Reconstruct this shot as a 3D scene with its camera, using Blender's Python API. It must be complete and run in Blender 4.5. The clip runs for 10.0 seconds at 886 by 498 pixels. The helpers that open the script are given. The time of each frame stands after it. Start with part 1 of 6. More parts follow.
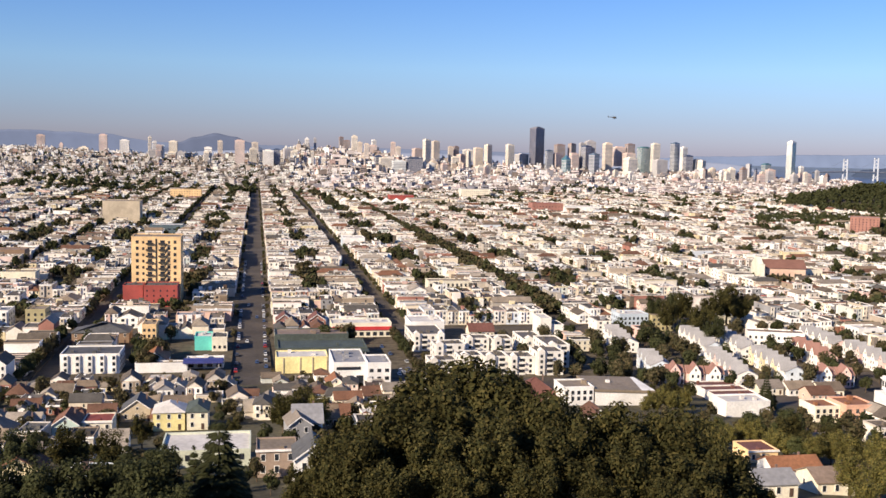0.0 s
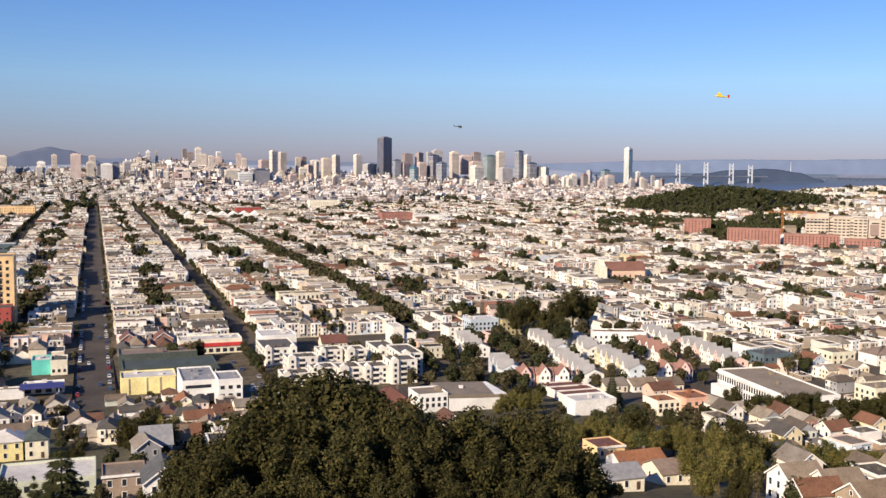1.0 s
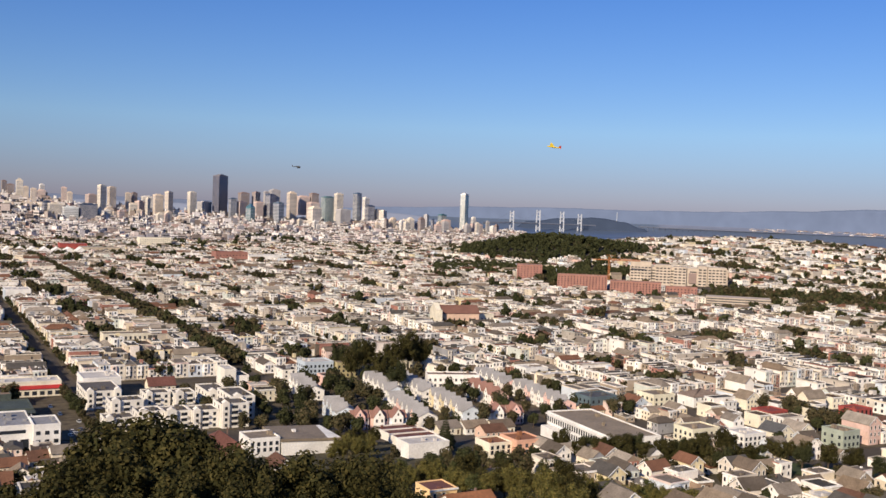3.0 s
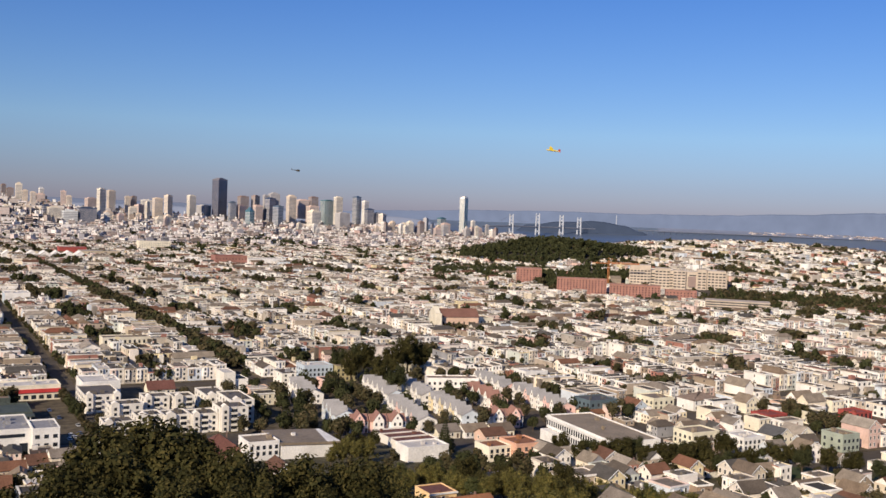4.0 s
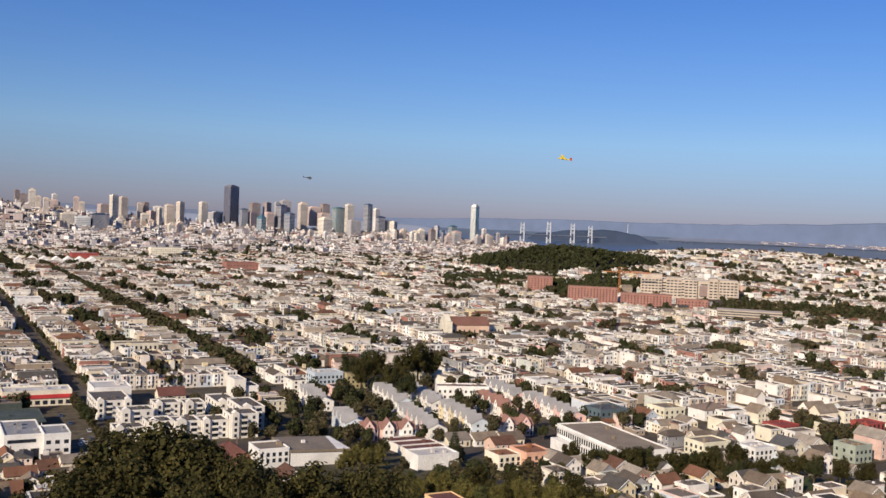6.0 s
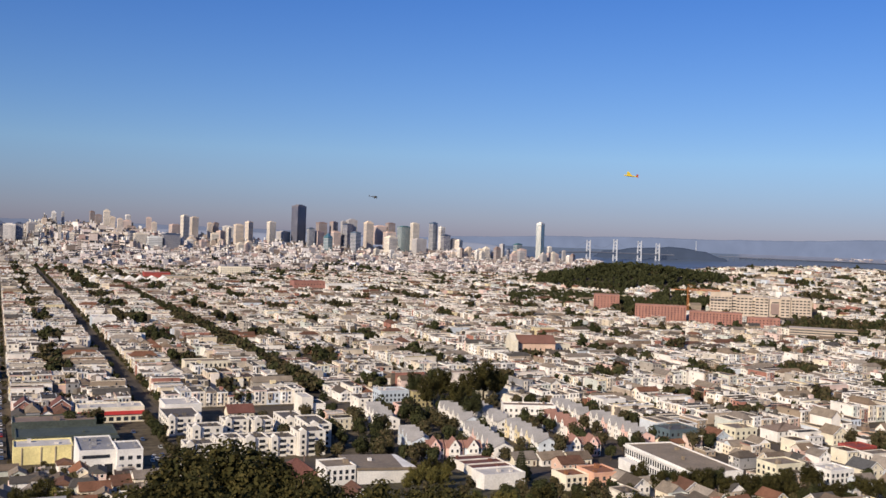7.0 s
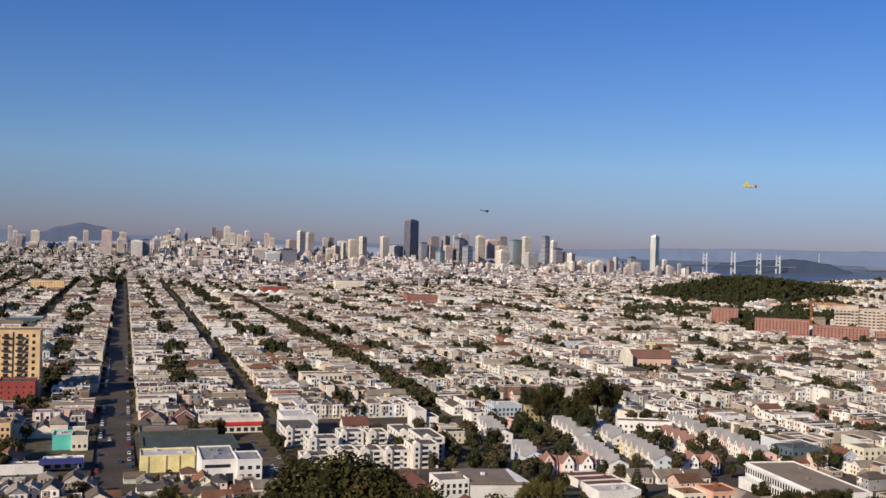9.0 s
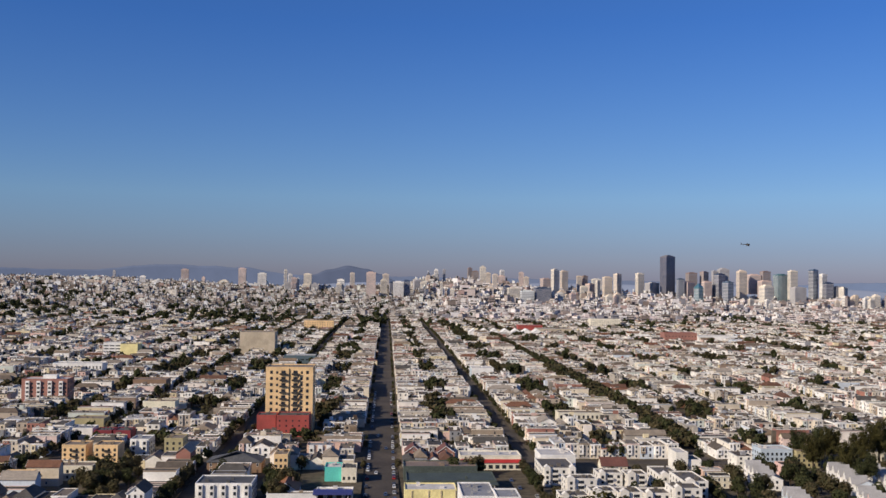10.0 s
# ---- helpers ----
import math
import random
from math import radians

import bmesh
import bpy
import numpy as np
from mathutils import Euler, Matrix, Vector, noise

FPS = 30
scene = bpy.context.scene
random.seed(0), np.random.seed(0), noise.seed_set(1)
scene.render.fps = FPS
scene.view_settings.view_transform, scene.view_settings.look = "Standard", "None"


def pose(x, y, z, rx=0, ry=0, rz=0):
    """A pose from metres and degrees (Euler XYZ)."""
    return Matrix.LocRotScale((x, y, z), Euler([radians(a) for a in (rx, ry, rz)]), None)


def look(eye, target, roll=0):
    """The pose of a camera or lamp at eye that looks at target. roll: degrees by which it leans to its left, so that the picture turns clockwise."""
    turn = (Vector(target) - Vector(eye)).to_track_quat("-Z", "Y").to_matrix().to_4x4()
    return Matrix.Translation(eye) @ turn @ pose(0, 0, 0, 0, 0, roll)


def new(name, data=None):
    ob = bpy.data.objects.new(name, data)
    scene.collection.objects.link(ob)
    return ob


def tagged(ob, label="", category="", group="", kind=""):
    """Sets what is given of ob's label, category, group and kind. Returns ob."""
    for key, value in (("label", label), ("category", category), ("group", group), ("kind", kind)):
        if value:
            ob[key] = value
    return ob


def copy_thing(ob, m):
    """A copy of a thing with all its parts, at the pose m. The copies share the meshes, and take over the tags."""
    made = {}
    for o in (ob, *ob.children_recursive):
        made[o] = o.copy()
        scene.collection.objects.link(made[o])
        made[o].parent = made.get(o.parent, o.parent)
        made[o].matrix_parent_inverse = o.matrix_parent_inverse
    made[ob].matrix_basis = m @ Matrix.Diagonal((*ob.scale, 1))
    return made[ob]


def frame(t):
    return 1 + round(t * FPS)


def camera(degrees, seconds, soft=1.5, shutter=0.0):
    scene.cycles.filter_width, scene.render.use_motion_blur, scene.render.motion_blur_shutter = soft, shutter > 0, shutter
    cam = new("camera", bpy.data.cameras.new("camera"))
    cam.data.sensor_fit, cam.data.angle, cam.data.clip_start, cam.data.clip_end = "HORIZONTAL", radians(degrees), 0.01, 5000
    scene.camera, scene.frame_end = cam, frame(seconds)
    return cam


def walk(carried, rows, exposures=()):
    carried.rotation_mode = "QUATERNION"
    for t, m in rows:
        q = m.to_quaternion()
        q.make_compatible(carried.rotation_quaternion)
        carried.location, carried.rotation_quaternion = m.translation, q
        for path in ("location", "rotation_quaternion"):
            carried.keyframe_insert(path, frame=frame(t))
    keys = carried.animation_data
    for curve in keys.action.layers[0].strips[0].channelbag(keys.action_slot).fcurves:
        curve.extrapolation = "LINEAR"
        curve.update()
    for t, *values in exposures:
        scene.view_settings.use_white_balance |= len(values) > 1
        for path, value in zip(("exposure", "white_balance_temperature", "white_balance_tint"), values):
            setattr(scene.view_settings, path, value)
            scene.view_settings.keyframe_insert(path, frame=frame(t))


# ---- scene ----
cam = camera(48.15, 10.0, soft=1.5)
EYE = 110.0
TURNS = [
    (0.0, 10.75, -5.69, -1.3), (0.5, 14.68, -5.48, 0.18), (1.0, 19.39, -4.99, -0.46), (1.5, 24.54, -3.15, -1.06),
    (2.0, 28.2, -2.87, -1.87), (2.5, 27.44, -2.61, -1.63), (3.0, 28.75, -2.34, -2.14), (4.5, 28.78, -2.07, -2.14),
    (5.0, 28.84, -1.98, -2.3), (6.5, 26.77, -1.36, -2.36), (7.0, 24.32, -0.8, -2.07), (7.5, 21.97, -0.13, -1.83),
    (8.0, 21.16, -0.04, -2.04), (8.5, 20.48, -0.38, -1.68), (9.0, 17.84, -0.21, -1.67), (9.5, 12.19, 0.27, -1.44),
    (10.0, 3.22, 1.69, -0.68),
]
EXPOSURES = [(0.0, 0.73, 6960, 12), (0.5, 0.69, 6960, 12), (1.0, 0.59, 6960, 12), (1.5, 0.45, 6960, 12), (2.5, 0.31, 6940, 12), (4.5, 0.21, 6850, 12), (7.5, 0.19, 6760, 12), (8.5, 0.14, 6790, 12), (10.0, 0.05, 6460, 11)]
walk(cam, [(t, pose(0, 0, EYE, 0, 0, -az) @ pose(0, 0, 0, 90 + up, 0, 0) @ pose(0, 0, 0, 0, 0, -lean)) for t, az, up, lean in TURNS], EXPOSURES)

# ---- world and sun ----
SUN_AZ, SUN_EL = 237.5, 27.0
world = bpy.data.worlds.new("sky")
scene.world = world
world.use_nodes = True
wn = world.node_tree
sky = wn.nodes.new("ShaderNodeTexSky")
sky.sky_type, sky.sun_disc = "NISHITA", False
sky.sun_elevation, sky.sun_rotation = radians(SUN_EL), radians(SUN_AZ)
sky.altitude, sky.air_density, sky.dust_density, sky.ozone_density = 100, 1.0, 0.3, 6.0
where = wn.nodes.new("ShaderNodeTexCoord")
split = wn.nodes.new("ShaderNodeSeparateXYZ")
tint = wn.nodes.new("ShaderNodeValToRGB")
blend = wn.nodes.new("ShaderNodeMix")
blend.data_type, blend.blend_type = "RGBA", "MULTIPLY"
blend.inputs["Factor"].default_value = 1.0
wn.links.new(where.outputs["Generated"], split.inputs[0])
wn.links.new(split.outputs["Z"], tint.inputs[0])
TINTS = [(0.0, (0.54, 0.51, 0.76)), (0.03, (0.58, 0.59, 0.83)), (0.08, (0.72, 0.80, 0.98)), (0.25, (0.42, 0.685, 1.09)), (1.0, (0.7, 0.85, 1.1))]
while len(tint.color_ramp.elements) < len(TINTS):
    tint.color_ramp.elements.new(0.5)
for e, (at, c) in zip(tint.color_ramp.elements, TINTS):
    e.position, e.color = at, (*c, 1)
wn.links.new(sky.outputs[0], blend.inputs["A"])
wn.links.new(tint.outputs[0], blend.inputs["B"])
wn.links.new(blend.outputs["Result"], wn.nodes["Background"].inputs[0])
wn.nodes["Background"].inputs[1].default_value = 0.088
sun_data = bpy.data.lights.new("sun", "SUN")
sun_data.energy, sun_data.angle, sun_data.color = 4.9, radians(0.5), (1.0, 0.872, 0.695)
sun = new("sun", sun_data)
sa, se = radians(SUN_AZ), radians(SUN_EL)
sun.matrix_world = look((0, 0, 300), (-math.sin(sa) * math.cos(se), -math.cos(sa) * math.cos(se), 300 - math.sin(se)))


# ---- materials ----
def surf(name, cols, rnd="", rough=0.8, grain=(1.5, 0.15), stain=(0.12, 0.2), metal=0.0, bump=0.0, spec=0.3):
    """A worn surface. cols: one colour, or a choice of colours by object or by island."""
    m = bpy.data.materials.new(name)
    m.use_nodes = True
    nt = m.node_tree
    b = nt.nodes["Principled BSDF"]
    b.inputs["Roughness"].default_value, b.inputs["Metallic"].default_value = rough, metal
    b.inputs["Specular IOR Level"].default_value = spec
    geo = nt.nodes.new("ShaderNodeNewGeometry")
    if len(cols) == 1:
        src = nt.nodes.new("ShaderNodeRGB")
        src.outputs[0].default_value = (*cols[0], 1)
        out = src.outputs[0]
    else:
        ramp = nt.nodes.new("ShaderNodeValToRGB")
        ramp.color_ramp.interpolation = "CONSTANT"
        el = ramp.color_ramp.elements
        while len(el) < len(cols):
            el.new(0.5)
        for i, c in enumerate(cols):
            el[i].position = i / len(cols)
            el[i].color = (*c, 1)
        if rnd == "object":
            info = nt.nodes.new("ShaderNodeObjectInfo")
            nt.links.new(info.outputs["Random"], ramp.inputs[0])
        else:
            nt.links.new(geo.outputs["Random Per Island"], ramp.inputs[0])
        out = ramp.outputs[0]
    for scale, amount in (grain, stain):
        if amount <= 0:
            continue
        n = nt.nodes.new("ShaderNodeTexNoise")
        n.inputs["Scale"].default_value, n.inputs["Detail"].default_value = scale, 4
        nt.links.new(geo.outputs["Position"], n.inputs["Vector"])
        mr = nt.nodes.new("ShaderNodeMapRange")
        mr.inputs["From Min"].default_value, mr.inputs["From Max"].default_value = 0.3, 0.7
        mr.inputs["To Min"].default_value, mr.inputs["To Max"].default_value = 1 - amount, 1 + amount * 0.5
        nt.links.new(n.outputs["Fac"], mr.inputs["Value"])
        mul = nt.nodes.new("ShaderNodeVectorMath")
        mul.operation = "MULTIPLY"
        nt.links.new(out, mul.inputs[0])
        nt.links.new(mr.outputs[0], mul.inputs[1])
        out = mul.outputs[0]
        if bump and (scale, amount) == grain:
            bp = nt.nodes.new("ShaderNodeBump")
            bp.inputs["Strength"].default_value, bp.inputs["Distance"].default_value = bump, 0.05
            nt.links.new(n.outputs["Fac"], bp.inputs["Height"])
            nt.links.new(bp.outputs[0], b.inputs["Normal"])
    nt.links.new(out, b.inputs["Base Color"])
    return m


PAINTS = [(0.87, 0.83, 0.77), (0.86, 0.82, 0.75), (0.87, 0.84, 0.79), (0.85, 0.8, 0.72), (0.86, 0.81, 0.74), (0.84, 0.78, 0.68),
    (0.8, 0.7, 0.55), (0.78, 0.74, 0.66), (0.7, 0.64, 0.55), (0.62, 0.56, 0.48), (0.52, 0.46, 0.39), (0.46, 0.38, 0.3),
    (0.4, 0.36, 0.31), (0.33, 0.26, 0.19), (0.26, 0.19, 0.14), (0.3, 0.3, 0.31), (0.72, 0.56, 0.5), (0.66, 0.46, 0.39),
    (0.74, 0.63, 0.4), (0.58, 0.61, 0.55), (0.6, 0.65, 0.7), (0.36, 0.17, 0.13), (0.87, 0.83, 0.77), (0.86, 0.8, 0.73),
    (0.66, 0.57, 0.44), (0.86, 0.84, 0.8), (0.56, 0.52, 0.47), (0.82, 0.74, 0.66)]
ROOFS = [(0.11, 0.095, 0.078), (0.16, 0.14, 0.115), (0.075, 0.066, 0.056), (0.13, 0.108, 0.086), (0.21, 0.185, 0.155), (0.095, 0.072, 0.054),
    (0.055, 0.05, 0.046), (0.18, 0.15, 0.12), (0.1, 0.068, 0.05), (0.27, 0.245, 0.215), (0.12, 0.115, 0.105), (0.085, 0.083, 0.078),
    (0.46, 0.43, 0.39), (0.14, 0.115, 0.09), (0.065, 0.058, 0.05), (0.58, 0.55, 0.51), (0.2, 0.165, 0.13), (0.1, 0.09, 0.075)]
PITCHED = [(0.113, 0.092, 0.072), (0.332, 0.287, 0.236), (0.262, 0.216, 0.166), (0.156, 0.12, 0.089), (0.192, 0.092, 0.055),
    (0.087, 0.08, 0.072), (0.226, 0.192, 0.158), (0.139, 0.071, 0.046), (0.252, 0.197, 0.143), (0.218, 0.16, 0.109)]
LEAVES = [(0.073, 0.068, 0.035), (0.093, 0.081, 0.041), (0.057, 0.057, 0.028), (0.113, 0.096, 0.049), (0.085, 0.069, 0.036), (0.13, 0.101, 0.055)]
SHEDPAINT = [(0.62, 0.566, 0.534), (0.5, 0.444, 0.414), (0.72, 0.667, 0.632), (0.4, 0.343, 0.316), (0.3, 0.242, 0.218), (0.78, 0.737, 0.719),
    (0.26, 0.253, 0.283), (0.6, 0.505, 0.458), (0.44, 0.313, 0.283), (0.74, 0.697, 0.687), (0.2, 0.162, 0.142), (0.66, 0.566, 0.545)]
WESTPAINT = [(0.552, 0.499, 0.438), (0.446, 0.393, 0.34), (0.642, 0.589, 0.518), (0.358, 0.303, 0.26), (0.268, 0.215, 0.178),
    (0.696, 0.653, 0.589), (0.231, 0.223, 0.231), (0.536, 0.446, 0.374), (0.393, 0.276, 0.231), (0.661, 0.616, 0.563),
    (0.178, 0.143, 0.117), (0.589, 0.499, 0.446), (0.8, 0.8, 0.706), (0.8, 0.8, 0.8), (0.172, 0.144, 0.123)]
M = {
    "west_walls": surf("west_town_paint", WESTPAINT, "island", 0.8),
    "shed_walls": surf("shed_paint_far", SHEDPAINT, "island", 0.8),
    "wall": surf("house_paint", PAINTS, "object", 0.75),
    "walls": surf("house_paint_far", PAINTS, "island", 0.75),
    "roof": surf("flat_roofing", ROOFS, "object", 0.85, (0.8, 0.25), (0.15, 0.3)),
    "roofs": surf("flat_roofing_far", ROOFS, "island", 0.85, (0.8, 0.25), (0.15, 0.3)),
    "pitch": surf("shingle_roof", PITCHED, "object", 0.8, (2.5, 0.3), (0.3, 0.25), bump=0.4),
    "pitchs": surf("shingle_roof_far", PITCHED, "island", 0.8, (2.5, 0.3), (0.3, 0.25)),
    "trim": surf("white_trim", [(0.82, 0.80, 0.76)], rough=0.6, stain=(0.3, 0.15)),
    "glass": surf("window_glass", [(0.03, 0.035, 0.045)], rough=0.12, grain=(0.4, 0.3), stain=(0.1, 0.3), spec=0.6),
    "leaf": surf("foliage", LEAVES, "island", 0.9, (0.6, 0.3), (0.08, 0.3), spec=0.1),
    "leaf_dark": surf("dark_foliage", [(0.046, 0.053, 0.023), (0.057, 0.062, 0.027), (0.07, 0.073, 0.032)], "island", 0.9, (0.6, 0.3), (0.08, 0.3), spec=0.1),
    "leaf_warm": surf("olive_foliage", [(0.18, 0.16, 0.048), (0.14, 0.134, 0.042), (0.104, 0.102, 0.038), (0.215, 0.17, 0.054)], "island", 0.9, (0.6, 0.3), (0.08, 0.3), spec=0.1),
    "leaf_green": surf("green_foliage", [(0.067, 0.078, 0.031), (0.092, 0.101, 0.039), (0.05, 0.062, 0.025), (0.119, 0.119, 0.048)], "island", 0.9, (0.6, 0.3), (0.08, 0.3), spec=0.08),
    "leaf_grove": surf("grove_foliage", [(0.053, 0.051, 0.02), (0.066, 0.06, 0.022), (0.043, 0.044, 0.018), (0.098, 0.083, 0.031)], "island", 0.9, (0.6, 0.3), (0.08, 0.3), spec=0.05),
    "bark": surf("bark", [(0.09, 0.065, 0.045)], rough=0.9, grain=(4, 0.4), bump=0.6),
    "asphalt": surf("asphalt", [(0.076, 0.063, 0.051)], rough=0.9, grain=(0.5, 0.25), stain=(0.04, 0.35)),
    "yard": surf("yard_ground", [(0.105, 0.085, 0.056)], rough=0.95, grain=(0.25, 0.5), stain=(0.03, 0.4)),
    "hill": surf("dry_hillside", [(0.085, 0.075, 0.042)], rough=0.95, grain=(0.5, 0.45), stain=(0.05, 0.4), bump=0.5),
    "grass": surf("park_lawn", [(0.06, 0.085, 0.028)], rough=0.95, grain=(0.6, 0.3), stain=(0.08, 0.3)),
    "concrete": surf("pavement_concrete", [(0.40, 0.38, 0.35)], rough=0.9, grain=(0.6, 0.2), stain=(0.08, 0.25)),
}


for key in ("leaf", "leaf_dark", "leaf_warm", "leaf_green", "leaf_grove"):
    nt = M[key].node_tree
    b = nt.nodes["Principled BSDF"]
    thin, both = nt.nodes.new("ShaderNodeBsdfTranslucent"), nt.nodes.new("ShaderNodeMixShader")
    both.inputs[0].default_value = 0.22
    nt.links.new(b.inputs["Base Color"].links[0].from_socket, thin.inputs["Color"])
    nt.links.new(b.outputs[0], both.inputs[1])
    nt.links.new(thin.outputs[0], both.inputs[2])
    nt.links.new(both.outputs[0], nt.nodes["Material Output"].inputs["Surface"])


def paint(name, c, rough=0.7, **kw):
    if name not in M:
        M[name] = surf(name, [c], rough=rough, **kw)
    return name


# ---- plan: distances past the near city are drawn in towards the eye, along the line of sight ----
NEAR, DEEP = 2600.0, 2250.0


def shrink(d):
    return 1.0 if d <= NEAR else (NEAR + DEEP * (1 - math.exp(-(d - NEAR) / DEEP))) / d


def drawn(x, y, z):
    """The place at which a true place stands in the scene."""
    s = shrink(math.hypot(x, y))
    return x * s, y * s, EYE + (z - EYE) * s


def polar(az, d):
    a = radians(az)
    return d * math.sin(a), d * math.cos(a)


SLOPE = [(0, 108.3), (3, 107.4), (12, 101), (30, 93), (70, 78), (120, 58), (160, 45), (220, 33), (260, 26), (330, 14), (400, 6), (480, 0), (1e9, 0)]


def bump(x, y, cx, cy, rx, ry, h):
    q = ((x - cx) / rx) ** 2 + ((y - cy) / ry) ** 2
    return h * math.exp(-q) if q < 9 else 0.0


def land(x, y):
    """True height of the ground."""
    s = math.hypot(x * 0.95, y)
    z = 0.0
    for (a, za), (b, zb) in zip(SLOPE, SLOPE[1:]):
        if a <= s < b:
            z = za + (zb - za) * (s - a) / (b - a)
            break
    if s > 0 and y < 0.3 * s:
        u = min(1.0, (0.3 - y / s) / 0.9)
        u = u * u * (3 - 2 * u)
        z = z * (1 - u) + max(z, 108.3 - 0.12 * s) * u
    z += bump(x, y, 1560, 1500, 480, 620, 62) + bump(x, y, 1110, 1640, 100, 210, 29)
    if y > 1800:
        z -= 14 * min(1, (y - 1800) / 1600)
    z += bump(x, y, -1500, 4600, 1300, 1700, 88) + bump(x, y, 330, 5350, 620, 520, 62) + bump(x, y, 1300, 5200, 800, 420, 16) + bump(x, y, -1900, 2600, 900, 1100, 40)
    z += bump(x, y, 34, 126, 40, 34, 7)
    z += bump(x, y, 2100, 4650, 300, 260, 22)
    return z


# ---- mesh tools ----
class Soup:
    """Gathers many small shapes into one mesh."""

    def __init__(self, mats):
        self.mats, self.v, self.f, self.s, self.m, self.n = mats, [], [], [], [], 0

    def add(self, shape, m):
        v, f, s, mi = shape
        a = np.array(m)
        self.v.append(v @ a[:3, :3].T + a[:3, 3])
        self.f.append(f + self.n)
        self.s.append(s)
        self.m.append(mi)
        self.n += len(v)

    def mesh(self, name):
        me = bpy.data.meshes.new(name)
        v, f, s, mi = (np.concatenate(q) for q in (self.v, self.f, self.s, self.m))
        me.vertices.add(len(v))
        me.vertices.foreach_set("co", v.astype(np.float32).ravel())
        me.loops.add(len(f))
        me.loops.foreach_set("vertex_index", f.astype(np.int32))
        me.polygons.add(len(s))
        me.polygons.foreach_set("loop_start", np.concatenate([[0], np.cumsum(s)[:-1]]).astype(np.int32))
        me.polygons.foreach_set("material_index", mi.astype(np.int32))
        for k in self.mats:
            me.materials.append(M[k])
        me.polygons.foreach_set("use_smooth", np.zeros(len(s), bool))
        me.update(calc_edges=True)
        me.validate()
        return me


class Shape:
    """A list of faces with material slots."""

    def __init__(self):
        self.v, self.f, self.m = [], [], []

    def face(self, pts, m=0):
        n = len(self.v)
        self.v += [tuple(p) for p in pts]
        self.f.append(tuple(range(n, n + len(pts))))
        self.m.append(m)

    def poly(self, verts, faces, m=0):
        n = len(self.v)
        self.v += [tuple(p) for p in verts]
        for q in faces:
            self.f.append(tuple(n + i for i in q))
            self.m.append(m)
        return self

    def box(self, x0, x1, y0, y1, z0, z1, m=0, bottom=False):
        v = [(x0, y0, z0), (x1, y0, z0), (x1, y1, z0), (x0, y1, z0), (x0, y0, z1), (x1, y0, z1), (x1, y1, z1), (x0, y1, z1)]
        q = [(0, 1, 5, 4), (1, 2, 6, 5), (2, 3, 7, 6), (3, 0, 4, 7), (4, 5, 6, 7)] + ([(3, 2, 1, 0)] if bottom else [])
        self.poly(v, q, m)
        return self

    def ridge(self, x0, x1, y0, y1, z0, z1, m=0, along="y", hip=0.0, t=0.25, solid=False):
        """A pitched roof with thickness and its ridge along x or y; without hips its ends are open."""
        if hip == 0 and not solid:
            a0, a1, b0, b1 = (y0, y1, x0, x1) if along == "y" else (x0, x1, y0, y1)
            c = (b0 + b1) / 2
            line = [(b0, z0), (c, z1), (b1, z0), (b1, z0 - t), (c, z1 - t), (b0, z0 - t)]
            v = [(b, a, z) if along == "y" else (a, b, z) for a in (a0, a1) for b, z in line]
            q = [(i, (i + 1) % 6, 6 + (i + 1) % 6, 6 + i) for i in range(6)] + [(0, 5, 4, 1), (1, 4, 3, 2), (6, 7, 10, 11), (7, 8, 9, 10)]
            return self.poly(v, [k[::-1] for k in q] if along == "y" else q, m)
        if along == "y":
            c, h = (x0 + x1) / 2, hip
            lo = [(x0, y0), (x1, y0), (x1, y1), (x0, y1)]
            top = [(c, y0 + h, z1), (c, y1 - h, z1)]
            q = [(4, 5, 8), (5, 6, 9, 8), (6, 7, 9), (7, 4, 8, 9)]
        else:
            c, h = (y0 + y1) / 2, hip
            lo = [(x0, y0), (x1, y0), (x1, y1), (x0, y1)]
            top = [(x0 + h, c, z1), (x1 - h, c, z1)]
            q = [(4, 5, 9, 8), (5, 6, 9), (6, 7, 8, 9), (7, 4, 8)]
        v = [(*p, z0 - t) for p in lo] + [(*p, z0) for p in lo] + top
        self.poly(v, [(0, 1, 5, 4), (1, 2, 6, 5), (2, 3, 7, 6), (3, 0, 4, 7), (3, 2, 1, 0)] + q, m)
        return self

    def tube(self, p, q, r0, r1, n=7, m=0):
        p, q = Vector(p), Vector(q)
        d = (q - p).normalized()
        a = d.orthogonal().normalized()
        b = d.cross(a)
        v = []
        for c, r in ((p, r0), (q, r1)):
            v += [c + (a * math.cos(2 * math.pi * i / n) + b * math.sin(2 * math.pi * i / n)) * r for i in range(n)]
        self.poly(v, [(i, (i + 1) % n, n + (i + 1) % n, n + i) for i in range(n)] + [tuple(range(n, 2 * n)), tuple(range(n - 1, -1, -1))], m)
        return self

    def arrays(self):
        return (np.array(self.v, float), np.array([i for q in self.f for i in q]), np.array([len(q) for q in self.f]), np.array(self.m))

    def mesh(self, name, mats):
        s = Soup(mats)
        s.add(self.arrays(), Matrix.Identity(4))
        return s.mesh(name)


def part(name, shape, material, parent, label=""):
    """One mesh object under a thing or under a part."""
    ob = new(name, shape if isinstance(shape, bpy.types.Mesh) else shape.mesh(name, [material]))
    ob.parent = parent
    return tagged(ob, label)


def thing(name, m, label, category, group="", kind=""):
    ob = new(name)
    ob.matrix_world = m
    return tagged(ob, label, category, group, kind)


def B(*a):
    return Shape().box(*a)


